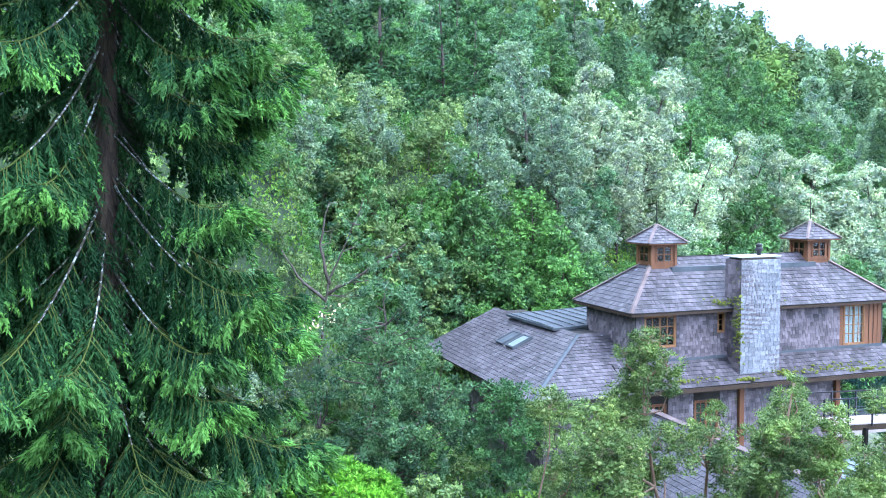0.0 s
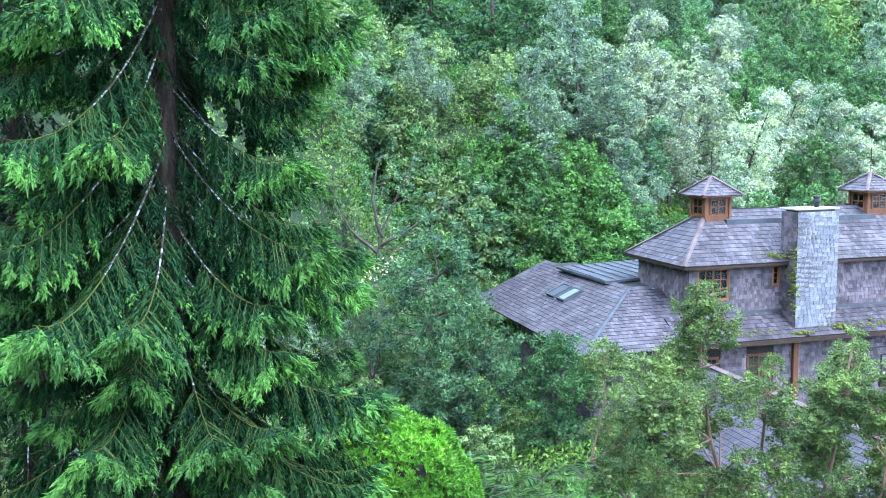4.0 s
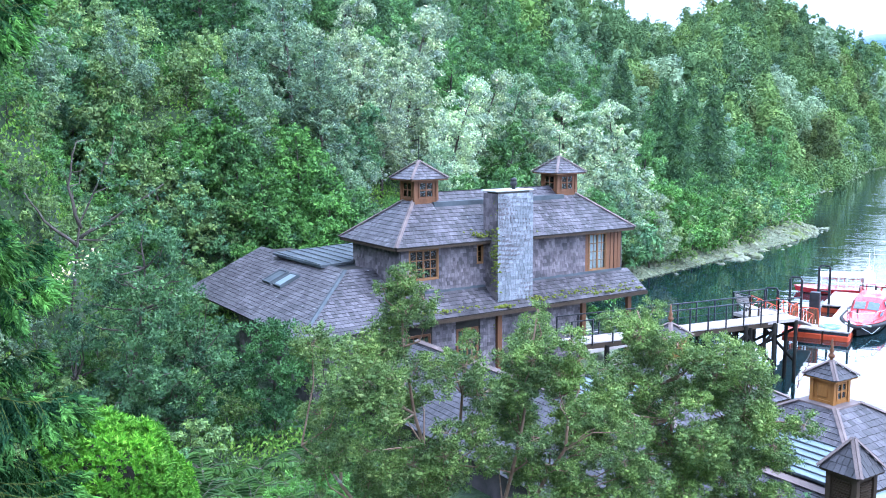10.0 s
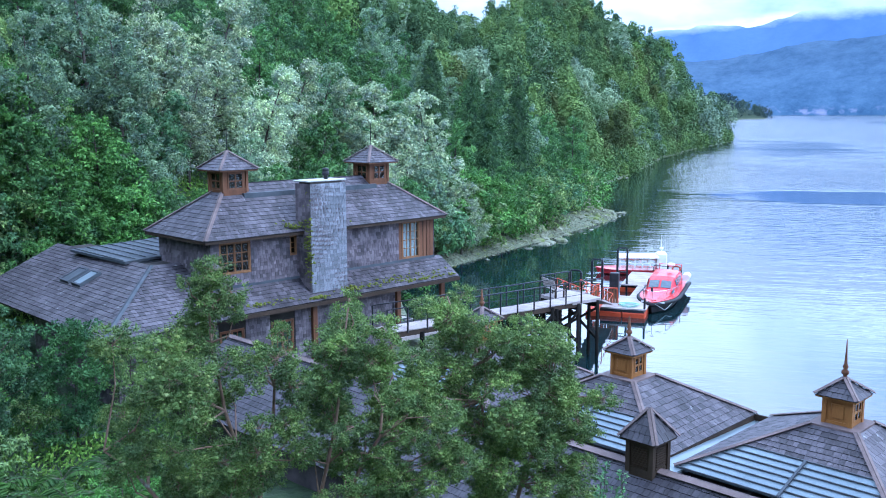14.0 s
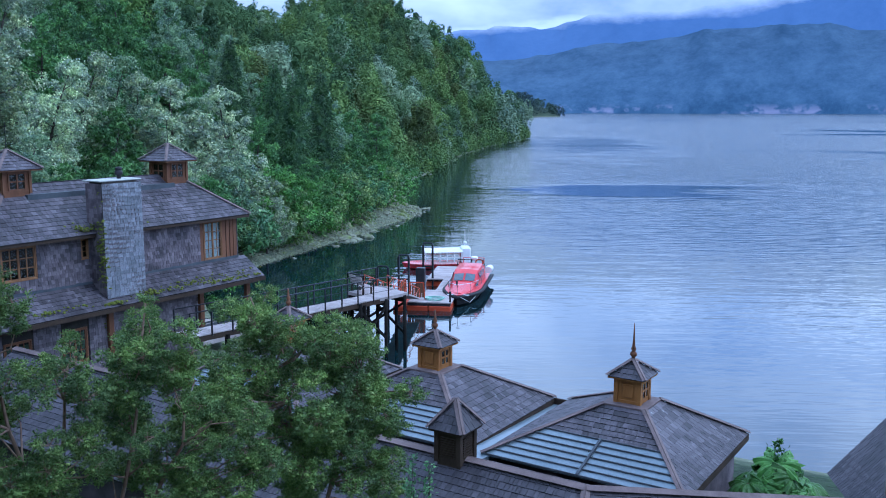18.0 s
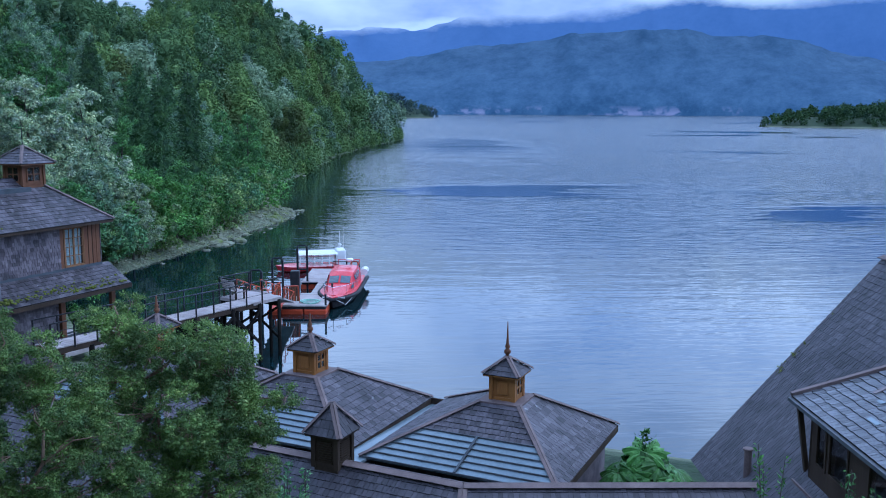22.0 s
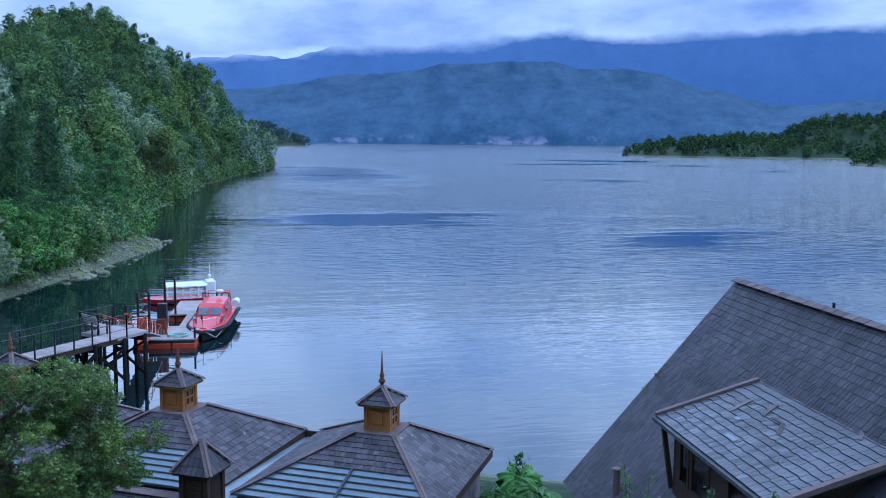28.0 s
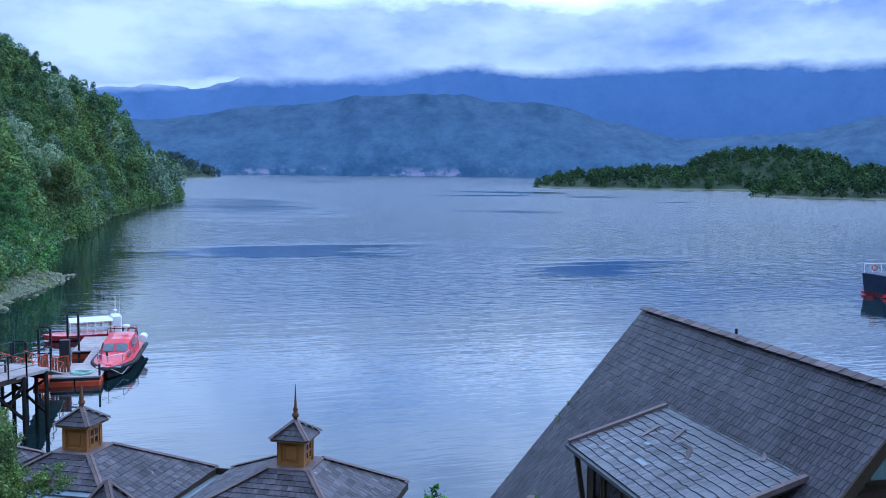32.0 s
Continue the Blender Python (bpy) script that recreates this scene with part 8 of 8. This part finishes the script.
def pontoon():
    """The floating landing stage and its guide frames."""
    h = math.atan2(1.6, 14.8)
    o = thing("floating_dock", Matrix.Translation((-3.5, 57.3, 0)) @ Matrix.Rotation(-0.09, 4, "Z"), "floating dock with grey deck, orange-red floats and black guide frames", "dock")
    L = 15.0
    n = 40
    for i in range(n):
        y0 = L * i / n
        if y0 < 1.1:
            continue
        w0 = -1.35 if not (0.33 < i / n < 0.62) else -0.1
        part("deck_board", Mesh().box(w0, y0 + 0.006, 0.5, 1.5, y0 + L / n - 0.006, 0.58), DECK, o)
    for y0, y1 in ((1.1, 4.6), (9.6, 15.0)):
        part("float", Mesh().cbox(-1.45, y0, -0.2, -0.05, y1, 0.32, 0.06), ORANGE, o)
    part("float", Mesh().cbox(0.0, 1.1, -0.2, 1.45, L, 0.32, 0.06), ORANGE, o)
    part("float", Mesh().cbox(-2.3, 0.9, -0.2, -1.5, 3.4, 0.3, 0.06), ORANGE, o)
    for x0, y0, x1, y1 in ((-1.4, 1.15, -0.05, 4.55), (0.02, 1.15, 1.4, L - 0.05), (-1.4, 9.65, -0.1, L - 0.05)):
        part("deck_frame", Mesh().box(x0, y0, 0.325, x1, y1, 0.496), IRON, o)
    for y in (1.25, 5.0, 10.0, 14.8):
        part("bollard", Mesh().tube([(1.4, y, 0.6), (1.4, y, 1.3)], 0.07, 8), IRON, o)
    for x, y, zt in ((-2.9, 0.6, 2.85), (-2.2, 4.4, 3.0), (-1.3, 9.6, 3.1)):
        g = part("guide_frame", Mesh().box(x - 0.42, y - 0.07, -1.5, x - 0.28, y + 0.07, zt).box(x + 0.28, y - 0.07, -1.5, x + 0.42, y + 0.07, zt).tube([(x - 0.35, y, zt), (x - 0.25, y, zt + 0.12), (x + 0.25, y, zt + 0.12), (x + 0.35, y, zt)], 0.06, 6).box(x - 0.28, y - 0.05, 1.4, x + 0.28, y + 0.05, 1.5), IRON, o, "black steel guide-pile frame")
    part("control_box", Mesh().cbox(-1.3, 4.0, 0.58, -0.7, 4.5, 2.3, 0.03), IRON, o, "tall black cabinet")
    # ramp with red side frames
    r = part("ramp", Mesh().slab([(-2.5, -6.6, 3.1), (-1.2, -6.6, 3.1), (-0.6, 1.2, 0.85), (-1.9, 1.2, 0.85)], 0.1), DECK, o, "sloping gangway")
    for x0, x1 in ((-2.5, -1.9), (-1.2, -0.6)):
        f = Mesh()
        p, q = Vector((x0, -6.6, 3.1)), Vector((x1, 1.2, 0.85))
        up = Vector((0, 0, 0.62))
        for k in range(7):
            c = p.lerp(q, k / 6)
            f.beam(c, c + up, 0.035, 0.035)
            if k < 6:
                f.beam(c, p.lerp(q, (k + 1) / 6) + up, 0.025, 0.025)
        f.beam(p + up, q + up, 0.04, 0.04)
        part("ramp_side", f, ORANGE, r, "red painted truss side")
    rope = Mesh()
    rng = np.random.default_rng(4)
    for k in range(5):
        a0 = rng.uniform(0, 6)
        rope.tube([(0.3 + 0.5 * math.cos(a0 + i * 0.9) * (1 + 0.1 * k), 2.0 + 0.55 * math.sin(a0 + i * 0.9), 0.6 + 0.03 * k + 0.02 * math.sin(i)) for i in range(8)], 0.022, 5)
    whole("mooring_rope", rope, ROPE, "loose pile of pale green rope on the dock", "rope", m=Matrix.Translation((-3.5, 57.3, 0)) @ Matrix.Rotation(-0.09, 4, "Z"))




def barrier(x, y, turn, label):
    """A low slatted gate in a red steel frame, standing on the dock."""
    o = thing("dock_gate", Matrix.Translation((-3.5, 57.3, 0.58)) @ Matrix.Rotation(-0.09, 4, "Z") @ Matrix.Translation((x, y, 0)) @ Matrix.Rotation(turn, 4, "Z"), label, "gate", "gates on the dock")
    for q in (-0.55, 0.55):
        part("post", Mesh().beam((q, 0, 0), (q * 0.8, 0, 1.15), 0.06, 0.06), ORANGE, o)
    part("top_rail", Mesh().beam((-0.46, 0, 1.12), (0.46, 0, 1.12), 0.06, 0.06), ORANGE, o)
    for k in range(6):
        part("slat", Mesh().cbox(-0.5 + 0.17 * k, 0.032, 0.12, -0.36 + 0.17 * k, 0.06, 1.05, 0.006), CEDAR, o)


ROPE = surface("green_rope", (0.25, 0.5, 0.4), (0.4, 0.65, 0.55), 0.8, 10, 60, 0.4)
pontoon()
barrier(-0.9, 1.9, 0.1, "slatted brown gate in a red frame on the dock")
barrier(-1.9, 2.6, 1.4, "slatted brown gate in a red frame beside the gangway")


def deck_chair():
    o = thing("bench", Matrix.Translation(PB - PS * 1.2 - PD * 0.2) @ Matrix.Rotation(2.2, 4, "Z"), "weathered wooden bench on the pier platform", "bench")
    for k in range(5):
        part("seat_slat", Mesh().box(-0.7, -0.25 + 0.11 * k, 0.4, 0.7, -0.16 + 0.11 * k, 0.43), DECK, o)
    for k in range(4):
        part("back_slat", Mesh().box(-0.7, 0.3 + 0.03 * k, 0.5 + 0.12 * k, 0.7, 0.33 + 0.03 * k, 0.6 + 0.12 * k), DECK, o)
    for x in (-0.62, 0.62):
        part("leg", Mesh().box(x - 0.04, -0.25, 0, x + 0.04, -0.18, 0.62), DARKWOOD, o)
        part("leg", Mesh().box(x - 0.04, 0.24, 0, x + 0.04, 0.31, 0.95), DARKWOOD, o)


deck_chair()


# ---------------------------------------------------------------- boats
def hull(mesh, length, beam, z0, z1, bow=0.35, flare=0.75, n=16):
    """A boat's hull as rings from stern to stem, bow towards -y."""
    rings = []
    for i in range(n + 1):
        t = i / n
        w = beam / 2 * (1 - max(0, (t - (1 - bow)) / bow) ** 2.2) * (0.92 + 0.08 * min(t * 4, 1)) + 0.02
        sheer = z1 + 0.28 * max(0, t - 0.5) ** 2 * 4 * 0.25
        y = -length * t
        rings.append([(-w, y - 0.25 * t ** 4, sheer), (-w * flare, y, z0 + 0.12), (0, y, z0 - 0.15 + 0.25 * t ** 6), (w * flare, y, z0 + 0.12), (w, y - 0.25 * t ** 4, sheer), (0, y - 0.2 * t ** 4, sheer + 0.03)])
    return mesh.rings(rings)


def red_boat():
    m = Matrix.Translation((-0.5, 68.6, 0)) @ Matrix.Rotation(radians(-7.0), 4, "Z") @ Matrix.Diagonal((0.86, 0.79, 0.72, 1))
    o = thing("red_boat", m, "red passenger boat with black rubber fender, moored at the dock", "boat")
    L, B = 11.2, 3.1
    part("hull", hull(Mesh(), L, B, 0.0, 0.75), RUBBER, o, "black hull", smooth=False)
    tube = Mesh()
    for sg in (-1, 1):
        pts = []
        for i in range(18):
            t = i / 17
            w = B / 2 * (1 - max(0, (t - 0.62) / 0.38) ** 2.2)
            pts.append((sg * w, -L * t - 0.25 * t ** 4, 0.8 + 0.28 * max(0, t - 0.5) ** 2))
        tube.tube(pts, 0.17, 8)
    part("fender", tube, RUBBER, o, "black rubber fender", smooth=True)
    part("stripe", hull(Mesh(), L * 0.985, B * 0.93, 0.6, 1.0), RED, o, "red topsides")
    # cabin: rings along the length
    rings = []
    for y, w, z in ((-2.0, 1.2, 2.25), (-2.3, 1.22, 2.5), (-5.6, 1.2, 2.45), (-6.3, 1.15, 2.2), (-7.4, 1.1, 1.55), (-9.6, 0.75, 1.25), (-10.5, 0.35, 1.15)):
        rings.append([(-w, y, 0.95), (-w * 0.98, y, 0.95 + (z - 0.95) * 0.45), (-w * 0.8, y, z - 0.1), (-w * 0.4, y, z), (w * 0.4, y, z), (w * 0.8, y, z - 0.1), (w * 0.98, y, 0.95 + (z - 0.95) * 0.45), (w, y, 0.95)])
    part("cabin", Mesh().rings(rings), RED, o, "bright red moulded cabin and foredeck")
    for sg in (-1, 1):
        part("windscreen", Mesh().slab([(sg * 0.08, -7.3, 1.68), (sg * 0.85, -7.25, 1.62), (sg * 0.85, -6.45, 2.12), (sg * 0.08, -6.45, 2.2)][::sg], -0.02), TINT, o, "dark tinted windscreen")
        for k in range(3):
            y = -5.9 + k * 1.15
            part("side_window", Mesh().slab([(sg * 1.185, y, 1.65), (sg * 1.185, y + 0.9, 1.65), (sg * 1.06, y + 0.9, 2.15), (sg * 1.06, y, 2.15)][::sg], 0.03), TINT, o)
        part("side_window", Mesh().slab([(sg * 1.1, -7.9, 1.2), (sg * 1.14, -7.0, 1.2), (sg * 1.1, -7.0, 1.55), (sg * 1.06, -7.8, 1.42)][::sg], 0.03), TINT, o)
        rail = [(sg * 1.25, -5.5, 1.5), (sg * 1.2, -7.5, 1.75), (sg * 0.85, -9.6, 1.9), (sg * 0.0, -10.9, 1.95)]
        part("bow_rail", Mesh().tube(rail, 0.025, 6), CHROME, o, "thin bow rail")
        for q in rail[:3]:
            part("rail_post", Mesh().tube([(q[0], q[1], 0.9), q], 0.02, 5), CHROME, o)
        part("draught_mark", Mesh().box(sg * 0.55 - 0.32, -10.75, 0.93, sg * 0.55 + 0.32, -10.72, 1.06, Matrix.Translation((0, 0, 0))), WHITE, o, "white bow plate")
    part("rail_post", Mesh().tube([(0, -10.9, 1.1), (0, -10.9, 1.95)], 0.02, 5), CHROME, o)
    part("roof_bar", Mesh().tube([(-1.15, -2.6, 2.3), (-1.1, -2.6, 2.85), (1.1, -2.6, 2.85), (1.15, -2.6, 2.3)], 0.05, 6), RUBBER, o, "black roof arch")
    part("radar", Mesh().lathe(0.3, -2.6, [(0.1, 2.85), (0.3, 2.95), (0.32, 3.1), (0.25, 3.2), (0.02, 3.22)], 12), WHITE, o, "white radar dome", smooth=True)
    part("life_raft", Mesh().tube([(1.45, -2.2, 1.75), (1.45, -0.9, 1.75)], [0.34, 0.34], 12), WHITE, o, "white life-raft drum", smooth=False)
    part("stern_frame", Mesh().tube([(-0.9, -0.5, 0.9), (-0.9, -0.5, 2.7), (0.9, -0.5, 2.7), (0.9, -0.5, 0.9)], 0.05, 6).tube([(-0.9, -0.5, 1.8), (0.9, -0.5, 1.8)], 0.04, 6), RED, o, "red stern frame")
    ring = [(0.5 + 0.32 * math.cos(i * 0.6), -0.62, 2.25 + 0.32 * math.sin(i * 0.6)) for i in range(12)]
    part("life_ring", Mesh().tube(ring, 0.07, 6), ORANGE, o, "orange life ring", smooth=True)
    part("mooring_line", Mesh().tube([(-0.1, -11.4, 0.9), (-0.7, -10.9, 0.35), (-1.9, -10.2, 0.6)], 0.02, 5).tube([(0.3, -11.3, 0.9), (0.9, -10.4, 0.25), (1.4, -8.5, 0.85)], 0.02, 5), WHITE, o, "slack white mooring line")


TINT = surface("tinted_boat_glass", (0.05, 0.07, 0.08), (0.12, 0.15, 0.17), 0.08, 2, 10, 0.0, spec=0.7)
CHROME = surface("bright_steel", (0.5, 0.5, 0.52), (0.65, 0.65, 0.67), 0.25, 5, 30, 0.02, metal=0.8)
red_boat()


def ferry():
    m = Matrix.Translation((-1.5, 75.2, 0)) @ Matrix.Rotation(radians(-82), 4, "Z") @ Matrix.Diagonal((0.95, 0.74, 0.76, 1))
    o = thing("white_ferry", m, "white open-sided ferry with a red hull beyond the dock", "boat")
    L, B = 6.6, 2.3
    part("hull", hull(Mesh(), L, B, 0.0, 0.6), RED, o, "red hull")
    part("roof", Mesh().rings([[(-1.0, y, 1.85), (-0.8, y, 2.05), (0.8, y, 2.05), (1.0, y, 1.85), (0.9, y, 1.8), (-0.9, y, 1.8)] for y in (-0.2, -1.5, -3.0, -4.4)]), WHITE, o, "white canopy roof")
    for y in (-0.3, -1.1, -1.9, -2.7, -3.5, -4.3):
        for x in (-0.95, 0.95):
            part("canopy_post", Mesh().box(x - 0.05, y - 0.05, 0.85, x + 0.05, y + 0.05, 1.85), WHITE, o)
    for x in (-0.95, 0.95):
        part("side_rail", Mesh().box(x - 0.03, -4.4, 1.25, x + 0.03, -0.2, 1.36), WHITE, o)
    part("wheelhouse", Mesh().cbox(-0.7, -0.3, 0.55, 0.7, 0.75, 2.3, 0.12), WHITE, o, "white wheelhouse")
    for k in range(2):
        part("side_window", Mesh().box(-0.83, -0.2 + 0.5 * k, 1.55, -0.8, 0.15 + 0.5 * k, 2.1), TINT, o)
    part("mast", Mesh().tube([(0, 0.2, 2.3), (0, 0.2, 4.2)], 0.035, 6), WHITE, o)
    part("mast_arm", Mesh().tube([(-0.3, 0.2, 3.1), (0.3, 0.2, 3.1)], 0.03, 6), WHITE, o)
    part("radar", Mesh().lathe(0, 0.2, [(0.08, 2.6), (0.22, 2.65), (0.22, 2.8), (0.05, 2.86)], 10), WHITE, o, smooth=True)
    part("antenna", Mesh().tube([(0.15, 0.6, 2.3), (0.15, 0.6, 4.9)], 0.012, 5), WHITE, o)


ferry()


def tug():
    m = Matrix.Translation((76.6, 79.1, 0)) @ Matrix.Rotation(radians(85), 4, "Z") @ Matrix.Diagonal((1, 1, 0.92, 1))
    o = thing("work_boat", m, "dark blue work boat with a red waterline and red-roofed cabin", "boat")
    part("hull", hull(Mesh(), 13, 4.2, 0.0, 2.6, bow=0.5), NAVY, o, "dark blue hull")
    part("waterline_band", hull(Mesh(), 13.03, 4.26, 0.0, 0.42, bow=0.5, flare=0.99), RED, o, "red band at the waterline")
    c = part("cabin", Mesh().cbox(-1.3, -7.2, 2.4, 1.3, -3.9, 4.9, 0.08), NAVY, o)
    part("cabin_roof", Mesh().cbox(-1.6, -7.5, 4.9, 1.6, -3.4, 5.1, 0.05), RED, c, "red cabin roof")
    for k in range(4):
        part("cabin_window", Mesh().cbox(1.28, -7.0 + k * 0.8, 3.8, 1.34, -6.45 + k * 0.8, 4.6, 0.02), WHITE, c)
        part("cabin_window", Mesh().cbox(-1.34, -7.0 + k * 0.8, 3.8, -1.28, -6.45 + k * 0.8, 4.6, 0.02), WHITE, c)
    for k in range(3):
        part("cabin_window", Mesh().cbox(-1.0 + k * 0.75, -3.93, 3.8, -0.5 + k * 0.75, -3.87, 4.6, 0.02), WHITE, c)
    for sg in (-1, 1):
        part("deck_rail", Mesh().tube([(sg * 1.8, -0.2, 3.7), (sg * 1.9, -3.5, 3.7)], 0.03, 5), WHITE, o)
        for y in (-0.2, -1.3, -2.4, -3.5):
            part("rail_post", Mesh().tube([(sg * 1.85, y, 2.5), (sg * 1.85, y, 3.7)], 0.025, 5), WHITE, o)
    lad = Mesh()
    for x in (-0.25, 0.25):
        lad.tube([(1.95, -2.0 + x, 3.4), (2.05, -4.0 + x, 0.9)], 0.03, 5)
    part("ladder", lad, WHITE, o, "white boarding ladder")
    ring = [(1.95, -1.6 + 0.33 * math.cos(i * 0.6), 3.2 + 0.33 * math.sin(i * 0.6)) for i in range(12)]
    part("life_ring", Mesh().tube(ring, 0.08, 6), ORANGE, o, smooth=True)
    part("mast", Mesh().tube([(0, -5.5, 5.0), (0, -5.5, 7.0)], 0.06, 6), WHITE, o)
    part("horn", Mesh().lathe(0.6, -5.0, [(0.2, 5.1), (0.35, 5.25), (0.35, 5.5), (0.1, 5.65)], 10), NAVY, o)


NAVY = surface("navy_paint", (0.008, 0.012, 0.03), (0.02, 0.03, 0.06), 0.4, 1.5, 15, 0.05)
tug()
